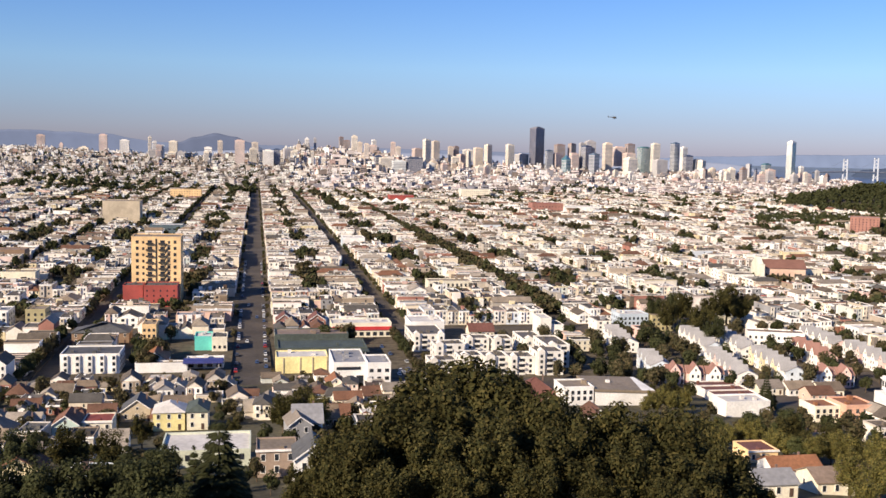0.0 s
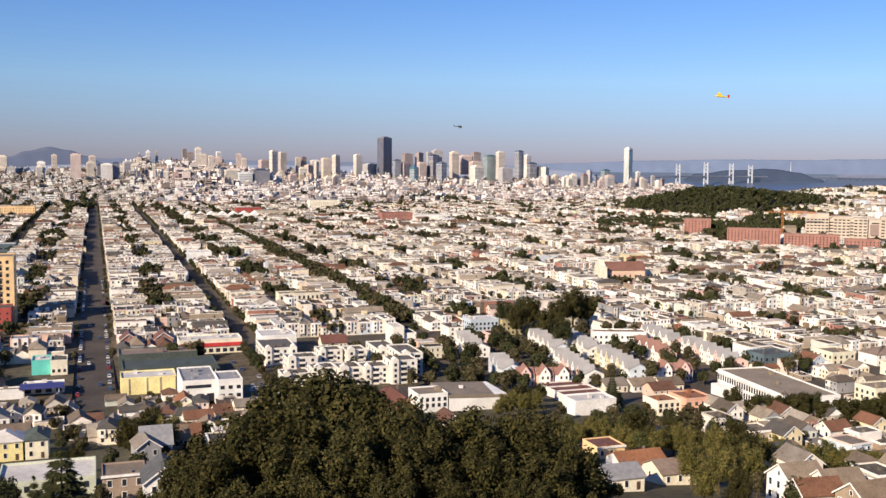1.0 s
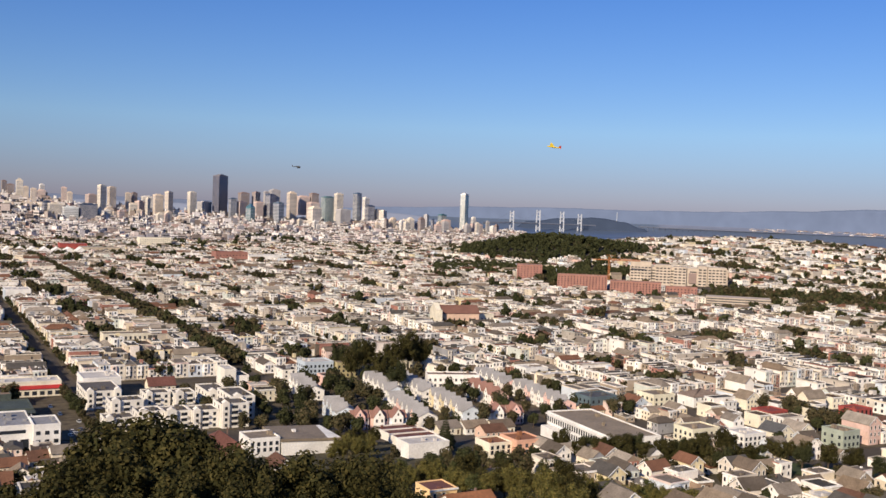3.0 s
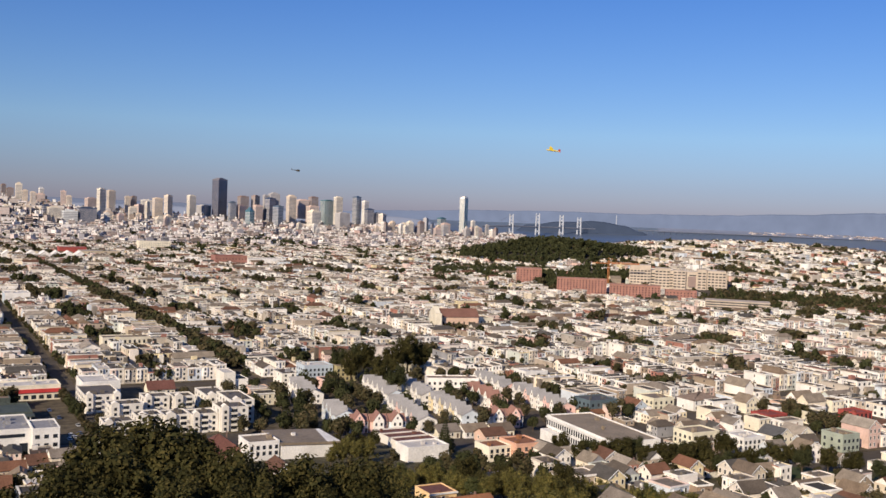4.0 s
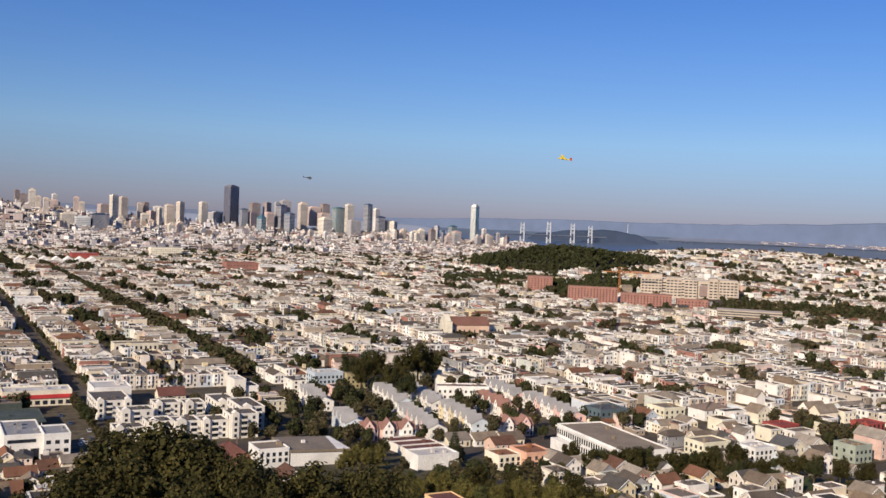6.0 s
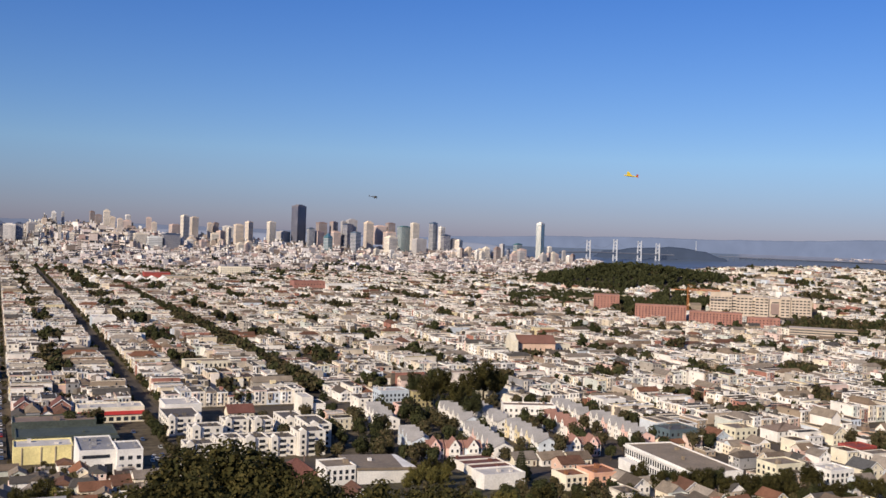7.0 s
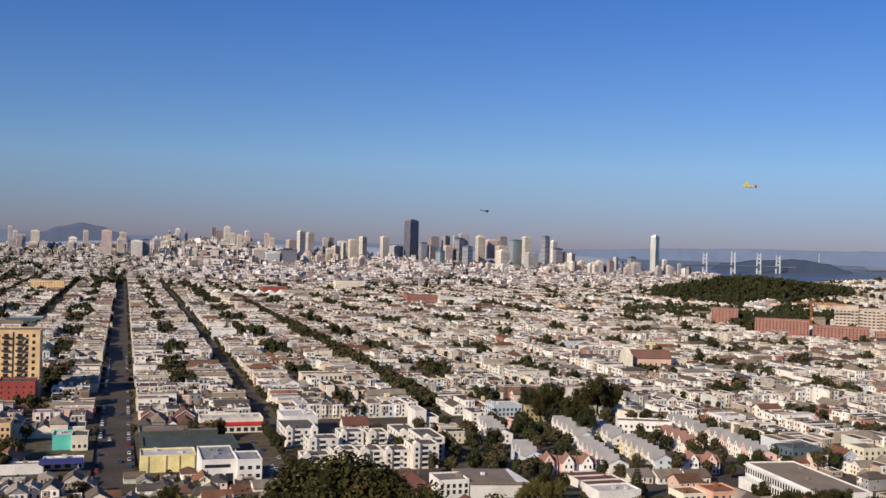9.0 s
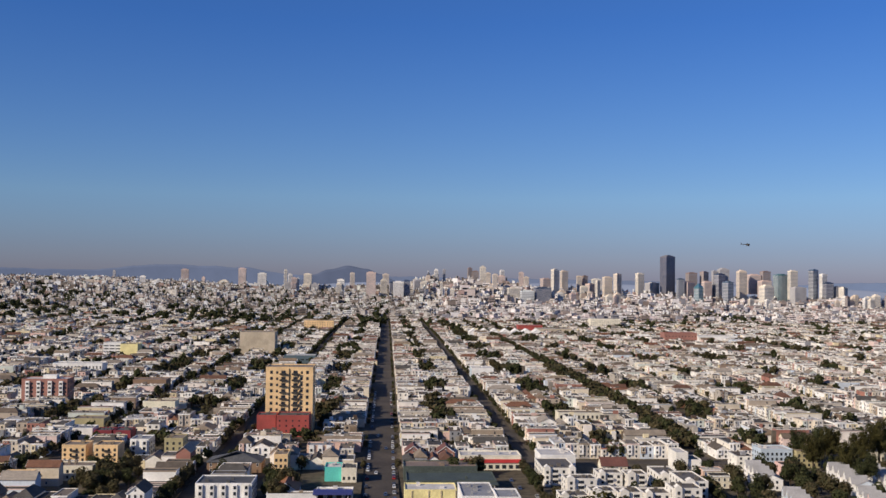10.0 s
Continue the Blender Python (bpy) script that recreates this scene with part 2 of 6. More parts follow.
# ---- ground ----
def build_ground():
    rings = [0, 4, 10, 18] + [18 * 1.045 ** i for i in range(1, 112)] + [2600 * 1.06 ** i for i in range(1, 50)]
    rings = sorted(r for r in set(rings) if r < 40000)
    turns = [(-40 + 0.5 * i) for i in range(221)] + [70 + 2.5 * (i + 1) * 1.0 for i in range(99)]
    n = len(turns)
    v, f, mi = [], [], []
    for r in rings:
        for az in turns:
            x, y = polar(az, r)
            z = land(x, y) if r < 5600 else land(x, y) - (r - 5600) * 0.02
            v.append(drawn(x, y, max(z, -60)))
    for i in range(len(rings) - 1):
        for j in range(n):
            k = (j + 1) % n
            f.append((i * n + j, (i + 1) * n + j, (i + 1) * n + k, i * n + k))
            mi.append(0 if rings[i] < 440 else 1)
    me = bpy.data.meshes.new("ground")
    me.from_pydata(v, [], f)
    me.materials.append(M["hill"])
    me.materials.append(M["asphalt"])
    me.polygons.foreach_set("material_index", mi)
    me.update()
    tagged(new("ground", me), "dry grass hillside running down to grey asphalt city ground", "ground", kind="structure")


build_ground()


# ---- houses ----
def window_shape(w, h, edge=0.12, glazed=True):
    """A window casing in one piece, its pane set back."""
    a, b = w / 2 + edge, w / 2
    def rect(x, z0, z1, y):
        return [(-x, y, z0), (x, y, z0), (x, y, z1), (-x, y, z1)]
    s = Shape()
    v = rect(a, -edge, h + edge, 0.03) + rect(a, -edge, h + edge, -0.1) + rect(b, 0, h, -0.1) + rect(b, 0, h, -0.04)
    q = [(k + i, k + (i + 1) % 4, k + 4 + (i + 1) % 4, k + 4 + i) for k in (0, 4, 8) for i in range(4)]
    s.poly(v, q, 0)
    if glazed:
        s.f.append((12, 13, 14, 15))
        s.m.append(1)
    return s


WIN_FRAME = window_shape(1.0, 1.6, glazed=False).mesh("window_frame", ["trim"])
WIN_ALL = window_shape(1.0, 1.6).mesh("window", ["trim", "glass"])
WIN_PANE = B(-0.5, 0.5, -0.035, 0.02, 0.0, 1.6).mesh("pane", ["glass"])


def window_part(parent, x, y, z, turn=0.0, w=1.0, h=1.6, deep=False):
    wd = part("window", WIN_FRAME if deep else WIN_ALL, None, parent)
    wd.matrix_basis = pose(x, y, z, 0, 0, turn) @ Matrix.Diagonal((w, 1, h / 1.6, 1))
    if deep:
        part("pane", WIN_PANE, None, wd)
    return wd


def near_house(m, w, d, storeys, roof, wall="wall", top=None, label="", base=5.0, pitch=0.36, cols=0, bay=False, group="", deep=False, name="house", chimney=True):
    """A house: walls, roof, cornice, windows and door as parts; front towards -y."""
    st = 3.0
    h = storeys * st + 0.4
    hs = thing(name, m, label, "house", group)
    body = Shape().box(-w / 2, w / 2, 0, d, -base, h)
    rise = pitch * (w if roof in ("gable", "hip") else d)
    if roof == "gable":
        body.poly([(-w / 2, 0, h), (w / 2, 0, h), (0, 0, h + rise), (-w / 2, d, h), (w / 2, d, h), (0, d, h + rise)], [(0, 1, 2), (4, 3, 5)])
    elif roof == "cross":
        body.poly([(-w / 2, 0, h), (-w / 2, d, h), (-w / 2, d / 2, h + rise), (w / 2, 0, h), (w / 2, d, h), (w / 2, d / 2, h + rise)], [(1, 0, 2), (3, 4, 5)])
    if bay:
        body.box(-w * 0.42, -w * 0.05, -0.9, 0.1, 0.3 if storeys < 3 else 2.9, h - 0.3, 0, True)
    part("wall", body, wall, hs)
    if roof == "flat":
        r = Shape().box(-w / 2 + 0.2, w / 2 - 0.2, 0.25, d - 0.2, h - 0.1, h + 0.06)
        for i in range(random.randint(1, 3)):
            x, y = random.uniform(-w / 3, w / 3), random.uniform(2, d - 3)
            r.box(x - 0.5, x + 0.5, y - 0.7, y + 0.7, h, h + random.uniform(0.35, 1.1))
        part("roof", r, top or "roof", hs)
        p = Shape()
        for q in ((-w / 2 - 0.05, w / 2 + 0.05, -0.05, 0.22), (-w / 2 - 0.05, w / 2 + 0.05, d - 0.2, d + 0.05), (-w / 2 - 0.05, -w / 2 + 0.2, 0.22, d - 0.2), (w / 2 - 0.2, w / 2 + 0.05, 0.22, d - 0.2)):
            p.box(*q, h - 0.25, h + 0.45, 0, True)
        part("parapet", p, wall, hs)
        part("cornice", Shape().box(-w / 2 - 0.25, w / 2 + 0.25, -0.45, -0.06, h - 0.15, h + 0.35, 0, True), "trim", hs, "white painted cornice")
    else:
        o = 0.45
        if roof == "cross":
            part("roof", Shape().ridge(-w / 2 - o, w / 2 + o, -o, d + o, h - 0.12, h + rise + 0.2, 0, "x"), top or "pitch", hs)
        else:
            cover = Shape().ridge(-w / 2 - o, w / 2 + o, -o, d + o, h - 0.12, h + rise + 0.2, 0, "y", w * 0.4 if roof == "hip" else 0.0)
            if roof == "gable":
                for q in (-1, 1):
                    e = q * (w / 2 + o)
                    board = [(e, -o - 0.1, h - 0.5), (0, -o - 0.1, h + rise - 0.18), (0, -o - 0.1, h + rise + 0.2), (e, -o - 0.1, h - 0.1)]
                    back = [(x, -o - 0.01, z) for x, y, z in board]
                    cover.poly(board + back, [(0, 1, 2, 3)[::q], (4, 5, 6, 7)[::-q], (0, 4, 5, 1)[::q], (3, 2, 6, 7)[::q]], 1)
            part("roof", cover.mesh("roof", [top or "pitch", "trim"]), None, hs)
        if chimney:
            part("chimney", Shape().box(w * 0.2, w * 0.2 + 0.5, d * 0.6, d * 0.6 + 0.5, h - 0.5, h + rise + 0.6), paint("chimney_brick", (0.20, 0.13, 0.105)), hs, "brick chimney")
    n = cols or max(2, int(w / 2.6))
    for s in range(storeys):
        for i in range(n):
            x = (i + 0.5) / n * w - w / 2
            if s == 0 and i == n - 1:
                dr = part("door", Shape().box(x - 0.5, x + 0.5, -0.07, 0.05, 0.05, 2.1), paint("dark_door", (0.10, 0.06, 0.045)), hs, "dark painted front door")
                continue
            inbay = bay and -w * 0.42 < x < -w * 0.05
            window_part(hs, x, -0.9 if inbay and (storeys < 3 or s > 0) else 0.0, s * st + 0.95, deep=deep)
    for sx in (-1, 1):
        for s in range(min(1, storeys)):
            window_part(hs, sx * w / 2, d * (0.3 if s % 2 else 0.62), s * st + 1.0, 90 * sx, 0.85, 1.3, deep)
    if roof == "gable":
        window_part(hs, 0, 0, h + rise * 0.18, 0, 0.7, 1.0, deep)
    return hs


STUFF = ["walls", "roofs", "pitchs", "glass", "trim"]


def mid_house(w, d, storeys, roof, detail):
    """One shape with wall, roof and window faces, for the joined quarters farther off."""
    st, s = 3.1, Shape()
    h = storeys * st + 0.3
    s.box(-w / 2, w / 2, 0, d, -6, h, 0)
    if roof == "flat":
        s.box(-w / 2 + 0.2, w / 2 - 0.2, 0.3, d - 0.2, h - 0.1, h + 0.12, 1)
        s.box(-w / 2, w / 2, -0.3, 0.3, h - 0.2, h + 0.5, 4 if random.random() < 0.4 else 0, True)
        for i in range(random.randint(2, 5) if detail else 2):
            x, y, k = random.uniform(-w / 3, w / 3), random.uniform(2, d - 3), random.uniform(0.25, 0.7)
            s.box(x - k, x + k, y - k * 1.3, y + k * 1.3, h, h + random.uniform(0.4, 1.3), random.choice((0, 1, 3, 4)))
        if random.random() < 0.4:
            x, y = random.uniform(-w / 4, w / 4), random.uniform(d * 0.4, d - 4)
            s.box(x - 1.2, x + 1.2, y, y + 3, h, h + 2.3, random.choice((0, 1)))
        if detail:
            s.box(-w / 2, -w / 2 + 0.2, 0.3, d, h - 0.2, h + 0.4, 0)
            s.box(w / 2 - 0.2, w / 2, 0.3, d, h - 0.2, h + 0.4, 0)
            e = random.uniform(0.3, 0.8) * w
            s.box(-w / 2, -w / 2 + e, d, d + random.uniform(1.5, 3.5), -5, h - random.choice((0.6, 3.2)), random.choice((0, 1, 2)))
    elif roof == "gable":
        r = 0.36 * w
        s.poly([(-w / 2, 0, h), (w / 2, 0, h), (0, 0, h + r), (-w / 2, d, h), (w / 2, d, h), (0, d, h + r)], [(0, 1, 2), (4, 3, 5)], 0)
        s.ridge(-w / 2 - 0.4, w / 2 + 0.4, -0.4, d + 0.4, h - 0.1, h + r + 0.2, 2, "y")
    else:
        s.ridge(-w / 2 - 0.4, w / 2 + 0.4, -0.4, d + 0.4, h - 0.1, h + 0.3 * w, 2, "y", w * 0.4)
    n = 3 if w > 8 else 2
    if detail:
        s.box(-w * 0.42, -w * 0.08, -0.9, 0.0, 2.8, h - 0.3, 0, True)
    for k in range(storeys):
        z = k * st + 1.0
        if not detail and k == 0:
            continue
        for i in range(n):
            x = (i + 0.5) / n * w - w / 2
            y = -0.96 if detail and -w * 0.42 < x < -w * 0.08 and k else -0.08
            s.box(x - 0.55, x + 0.55, y, y + 0.2, z, z + 1.6, 3)
            if detail:
                s.box(x - 0.7, x + 0.7, y + 0.04, y + 0.2, z - 0.15, z + 1.75, 4)
                s.box(x - 0.55, x + 0.55, d - 0.1, d + 0.08, z, z + 1.5, 3)
        if detail:
            for q in (-1, 1):
                y = random.uniform(0.25, 0.75) * d
                s.box(min(q * (w / 2 + 0.06), q * w / 2), max(q * (w / 2 + 0.06), q * w / 2), y - 0.45, y + 0.45, z, z + 1.3, 3)
    return s.arrays()


MID = [(w, mid_house(w, random.uniform(15, 22), st, roof, True)) for w in (7.2, 8.0, 9.5) for st in (2, 3) for roof in ("flat", "flat", "flat", "flat", "flat", "flat", "flat", "gable" if w < 8 else "hip")]
INFILL = [(w, mid_house(w, 18, st, roof, True)) for w in (7.2, 8.0, 8.6) for st in (1, 2, 2) for roof in ("gable", "gable", "flat", "hip")]
FAR = [(w, mid_house(w, random.uniform(15, 22), st, roof, False)) for w in (7.2, 8.0, 9.5) for st in (2, 3) for roof in ("flat", "flat", "flat", "flat", "flat", "flat", "flat" if w > 8 else "gable")]
NEAR_KINDS = {}
LABELS = {"flat": "painted wooden row house with a flat roof and cornice", "gable": "painted wooden house with a shingled gable roof",
          "hip": "painted wooden house with a hipped shingle roof", "cross": "painted wooden house with a side gable roof"}


def place_near(m, w, storeys, roof, name):
    key = (round(w), storeys, roof, name)
    if key in NEAR_KINDS:
        return copy_thing(NEAR_KINDS[key], m)
    NEAR_KINDS[key] = near_house(m, round(w), 12 + storeys * 1.5 if name == "row_house" else 8.0 + storeys, storeys, roof, pitch=0.3 if roof == "cross" else 0.36, label=LABELS[roof], bay=roof == "flat", group="houses of the near streets" if name == "row_house" else "houses of the slope", name=name, chimney=storeys == 1)
    return NEAR_KINDS[key]


KEEP = []


def keep_free(x0, x1, y0, y1):
    KEEP.append((x0, x1, y0, y1))


def taken(x, y, r=6.0):
    return any(x0 - r < x < x1 + r and y0 - r < y < y1 + r for x0, x1, y0, y1 in KEEP)


def in_view(x, y, slack=2.0):
    return -23 - slack < math.degrees(math.atan2(x, y)) < 53.5 + slack and y > 0


keep_free(-85, -48, 688, 740)
keep_free(-100, -46, 675, 690)
keep_free(-200, -150, 1385, 1440)
keep_free(-300, -255, 835, 865)
keep_free(-360, -308, 1300, 1330)
keep_free(-350, -296, 1075, 1105)
keep_free(-190, -148, 568, 606)
keep_free(-190, -162, 793, 812)
keep_free(-30, -12, 535, 555)
keep_free(-92, -60, 470, 508)
keep_free(-45, -12, 490, 512)
keep_free(10, 62, 476, 500)
keep_free(10, 62, 505, 545)
keep_free(30, 66, 440, 482)
keep_free(42, 78, 566, 592)
keep_free(80, 160, 462, 585)
keep_free(424, 468, 790, 830)
keep_free(240, 300, 560, 640)
keep_free(264, 312, 330, 410)
keep_free(128, 182, 398, 432)
keep_free(106, 134, 400, 428)
keep_free(188, 214, 374, 396)
keep_free(220, 250, 360, 384)
keep_free(800, 850, 1240, 1290)
keep_free(775, 855, 1075, 1150)
keep_free(800, 910, 975, 1065)
keep_free(925, 1060, 1045, 1180)
keep_free(830, 930, 870, 920)
keep_free(150, 300, 1872, 1935)
keep_free(480, 545, 1725, 1770)
for fx, fy, fw, fd in ((105, 1090, 24, 30), (147, 743, 38, 16), (229, 580, 20, 16), (247, 577, 15, 16), (303, 594, 28, 24), (356, 527, 17, 14), (336, 431, 20, 16), (356, 424, 10, 16), (372, 424, 15, 16), (408, 428, 22, 16),
                       (330, 346, 18, 14), (347, 332, 15, 14), (383, 340, 22, 14), (403, 324, 12, 14), (-213, 928, 30, 20), (-103, 1219, 38, 24), (-180, 659, 12, 14), (-168, 659, 12, 14), (-196, 668, 14, 14),
                       (-181, 503, 14, 16), (-165, 539, 26, 14), (-145, 609, 11, 16), (-56, 553, 8, 16), (-125, 609, 11, 16), (-203, 705, 22, 16), (-38, 603, 16, 12), (-82, 560, 30, 20)):
    keep_free(fx - fw / 2, fx + fw / 2, fy, fy + fd)
keep_free(400, 428, 372, 402)
keep_free(460, 484, 362, 392)
keep_free(-46, -12, 384, 402)
keep_free(172, 332, 424, 562)
keep_free(-260, -210, 556, 576)
keep_free(-26, 14, 190, 276)
keep_free(-42, 8, 276, 345)
keep_free(-38, -12, 338, 356)
keep_free(-64, -34, 316, 338)
keep_free(-50, -32, 358, 378)
keep_free(110, 155, 200, 280)
keep_free(170, 186, 280, 298)
keep_free(26, 72, 430, 440)
keep_free(175, 215, 390, 436)
keep_free(8, 34, 425, 478)
keep_free(102, 170, 352, 402)
keep_free(-62, -10, 452, 488)
keep_free(-42, -8, 505, 537)
keep_free(-96, -58, 444, 488)

XS = [-1137, -1042, -947, -852, -757, -662, -567, -475, -380, -285, -190, -95, -2, 85, 193, 290, 385, 480, 575, 670, 765, 860] + [955 + 95 * i for i in range(16)]
YS = [452, 596, 700, 878, 1050, 1235, 1412, 1590, 1757, 1935, 2113, 2290, 2470, 2640]
mid_soup, far_soup = Soup(STUFF), Soup(STUFF)
pads = Shape()
near_count = 0
YARDS, KERBS = [], []
rng = random.Random(7)


def wooded(x, y):
    """The tree-covered ground behind the hospital."""
    d, az = math.hypot(x, y), math.degrees(math.atan2(x, y))
    return 1430 < d < (1780 if az < 38 else 1640) and 33.5 < az < 40.5 and noise.noise((x * 0.011, y * 0.011, 4)) > -0.12


def put_house(x, y, turn, w, tall=0):
    global near_count
    d = math.hypot(x, y)
    if taken(x, y) or not in_view(x, y, 1.0):
        return
    if 1285 < d < 1410 and math.atan2(x, y) > radians(43.2) and noise.noise((x * 0.01, y * 0.01, 5)) > -0.3:
        return
    if wooded(x, y):
        return
    z = land(x, y) + 0.2
    if bump(x, y, 1110, 1640, 120, 230, 1) > 0.35:
        return
    m = Matrix.Translation((x, y, z)) @ pose(0, 0, 0, 0, 0, turn)
    if y < 596 and d < 620 and near_count < 345:
        near_count += 1
        place_near(m @ Matrix.Diagonal((1, 1, rng.uniform(0.82, 1.22), 1)), min(10, max(7, w)), rng.choice((2, 2, 3)), rng.choice(("flat", "flat", "flat", "gable", "hip")), "row_house")
        return
    kinds, soup = (MID, mid_soup) if d < 1500 else (FAR, far_soup)
    w0, shape = rng.choice(kinds)
    if tall and rng.random() < 0.75:
        w0, shape = rng.choice([q for i, q in enumerate(kinds) if (i // (len(kinds) // 6)) % 2 == tall - 2])
    soup.add(shape, m @ Matrix.Diagonal((w / w0, rng.uniform(0.75, 1.1) if turn in (0, 180) else rng.uniform(0.95, 1.3), rng.uniform(0.8, 1.2) if turn in (0, 180) else rng.uniform(0.88, 1.12), 1)))


def city_block(x0, x1, y0, y1):
    """A block of row houses round its edge, with yards in the middle."""
    if not any(in_view(x, y, 3) for x in (x0, x1) for y in (y0, y1)):
        return
    cx, cy = (x0 + x1) / 2, (y0 + y1) / 2
    if math.hypot(cx, cy) < 1500:
        nx, ny = 3, 5
        for i in range(nx):
            for j in range(ny):
                xa, xb = x0 + (x1 - x0) * i / nx, x0 + (x1 - x0) * (i + 1) / nx
                ya, yb = y0 + (y1 - y0) * j / ny, y0 + (y1 - y0) * (j + 1) / ny
                pads.face([(xa, ya, land(xa, ya) + 0.22), (xb, ya, land(xb, ya) + 0.22), (xb, yb, land(xb, yb) + 0.22), (xa, yb, land(xa, yb) + 0.22)])
        for (xa, ya), (xb, yb) in (((x0, y0), (x1, y0)), ((x1, y0), (x1, y1)), ((x0, y1), (x0, y0))):
            pads.face([(xa, ya, land(xa, ya) - 1), (xb, yb, land(xb, yb) - 1), (xb, yb, land(xb, yb) + 0.22), (xa, ya, land(xa, ya) + 0.22)])
    a, b, c, e = x0 + 3.2, x1 - 3.2, y0 + 3.2, y1 - 3.2
    south = math.hypot(cx, cy) < 1600 or rng.random() < 0.75
    run = [rng.choice((2, 2, 3)) for k in range(4)]
    lo, hi = (c + 21 if south else c), (e - 21 if south else e)
    if south:
        x = a
        while x < b - 6:
            w = rng.uniform(6.6, 8.8) if rng.random() < 0.94 else rng.uniform(10, 14)
            put_house(x + w / 2, c, 0, w, run[0])
            put_house(x + w / 2, e, 180, w, run[1])
            x += w
    for side, turn, xe in ((a, -90, a), (b, 90, b)):
        y = lo
        while y < hi - 5:
            w = rng.uniform(6.6, 8.4) if rng.random() < 0.94 else rng.uniform(10, 14)
            if rng.random() < 0.96:
                put_house(xe, y + w / 2, turn, w, run[2 if turn < 0 else 3])
            y += w
    for i in range(int((y1 - y0) / 3.4)):
        ty = lo + (hi - lo) * rng.random()
        if noise.noise((cx * 0.05, ty * 0.03, 8)) > -0.05:
            YARDS.append((cx + rng.gauss(0, 7), ty, rng.uniform(0.6, 1.2) + 0.9 * rng.random() ** 3))


HILLSIDE = []
for ring, start in ((222, -21), (243, -23), (268, -22), (292, -24), (318, -23), (345, -24), (372, -23), (399, -24), (428, -23), (446, 17), (476, 39), (500, 41), (524, 42)):
    az = start
    while az < 54:
        step = rng.uniform(8.5, 12.5) / ring * 57.3
        az += step
        x, y = polar(az, ring + rng.uniform(-5, 5))
        if taken(x, y, 5) or (ring < 300 and 3 < az < 29) or rng.random() < 0.12 or -8 < x < 6 and y > 380:
            continue
        if 30 < az < 45 and 286 < ring < 330 or ring > 440 and x > 383 or az > 35 and 424 < ring < 474 or 28.5 < az < 37 and ring < 340 or 20.5 < az < 35 and ring < 432:
            continue
        low = ring >= 340 and -110 < x < 140
        if low and ring > 390 and -60 < x < 80 and rng.random() < 0.4:
            continue
        if near_count >= 300:
            put_house(x, y, rng.choice((0, 0, -90)), rng.uniform(7.5, 10))
            HILLSIDE.append((x, y))
        elif y > 60:
            near_count += 1
            place_near(Matrix.Translation((x, y, land(x, y))) @ pose(0, 0, 0, 0, 0, rng.choice((0, 0, 0, -90, 90) if az < 24 else (0, 0, -90, -90)) + rng.uniform(-8, 8)), rng.uniform(6.6, 9.2), 1 if low else rng.choice((1, 2, 2)), rng.choice(("gable", "gable", "gable", "hip", "cross", "flat", "flat") if az < 24 else ("gable", "gable", "gable", "gable", "flat", "flat")), "cottage")
            HILLSIDE.append((x, y))
for xi in range(len(XS) - 1):
    for yi in range(len(YS) - 1):
        city_block(XS[xi] + (9.5 if XS[xi] == -2 else 5.6), XS[xi + 1] - (9.5 if XS[xi + 1] == -2 else 5.6), YS[yi] + 7, YS[yi + 1] - 7)
    if XS[xi] >= 290:
        city_block(XS[xi] + 9.5, XS[xi + 1] - 9.5, 322 if XS[xi] > 300 else 420, 443)
    if XS[xi] >= 385:
        city_block(XS[xi] + 9.5, XS[xi + 1] - 9.5, 180, 306)
SPOTS = list(HILLSIDE)
for i in range(2200):
    az, d = rng.uniform(-24, 54), rng.uniform(285, 575)
    x, y = polar(az, d)
    if y > 446 or x > 378 or d > 446 and az < 35 or taken(x, y, 5) or d < 300 and 0 < az < 38 or 28.5 < az < 37 and d < 345 or 20.5 < az < 35 and d < 432 or abs(x + 2) < 9 and y > 400 or 35 < az and 424 < d < 474:
        continue
    if any((x - a) ** 2 + (y - b) ** 2 < 92 for a, b in SPOTS):
        continue
    SPOTS.append((x, y))
    w0, shape = rng.choice(INFILL)
    mid_soup.add(shape, Matrix.Translation((x, y, land(x, y) + 0.1)) @ pose(0, 0, 0, 0, 0, rng.choice((0, 0, 90, -90)) + rng.uniform(-6, 6)) @ Matrix.Diagonal((0.9, rng.uniform(0.5, 0.65), rng.uniform(0.7, 0.95), 1)))
for i, x in enumerate((-93, -84, -74, -65, -55, -46, -37, -28, -18, 12, 21, 30)):
    for y in (443, 456):
        w0, shape = INFILL[(i * 5 + y) % 12]
        mid_soup.add(shape, Matrix.Translation((x + rng.uniform(-1, 1), y + rng.uniform(-2, 2), 0.1)) @ pose(0, 0, 0, 0, 0, rng.uniform(-5, 5) + (90 if (i + y) % 3 == 0 else 0)) @ Matrix.Diagonal((0.9, 0.5, 0.72, 1)))
tagged(new("pavement", pads.mesh("pavement", ["yard"])), "dark earth yards and kerbed ground of the city blocks", "pavement", kind="structure")
tagged(new("row_houses", mid_soup.mesh("row_houses")), "pastel and white row houses with flat roofs filling the blocks", "houses", kind="stuff")
tagged(new("distant_row_houses", far_soup.mesh("distant_row_houses")), "pale row houses of the far blocks, roof behind roof", "houses", kind="stuff")

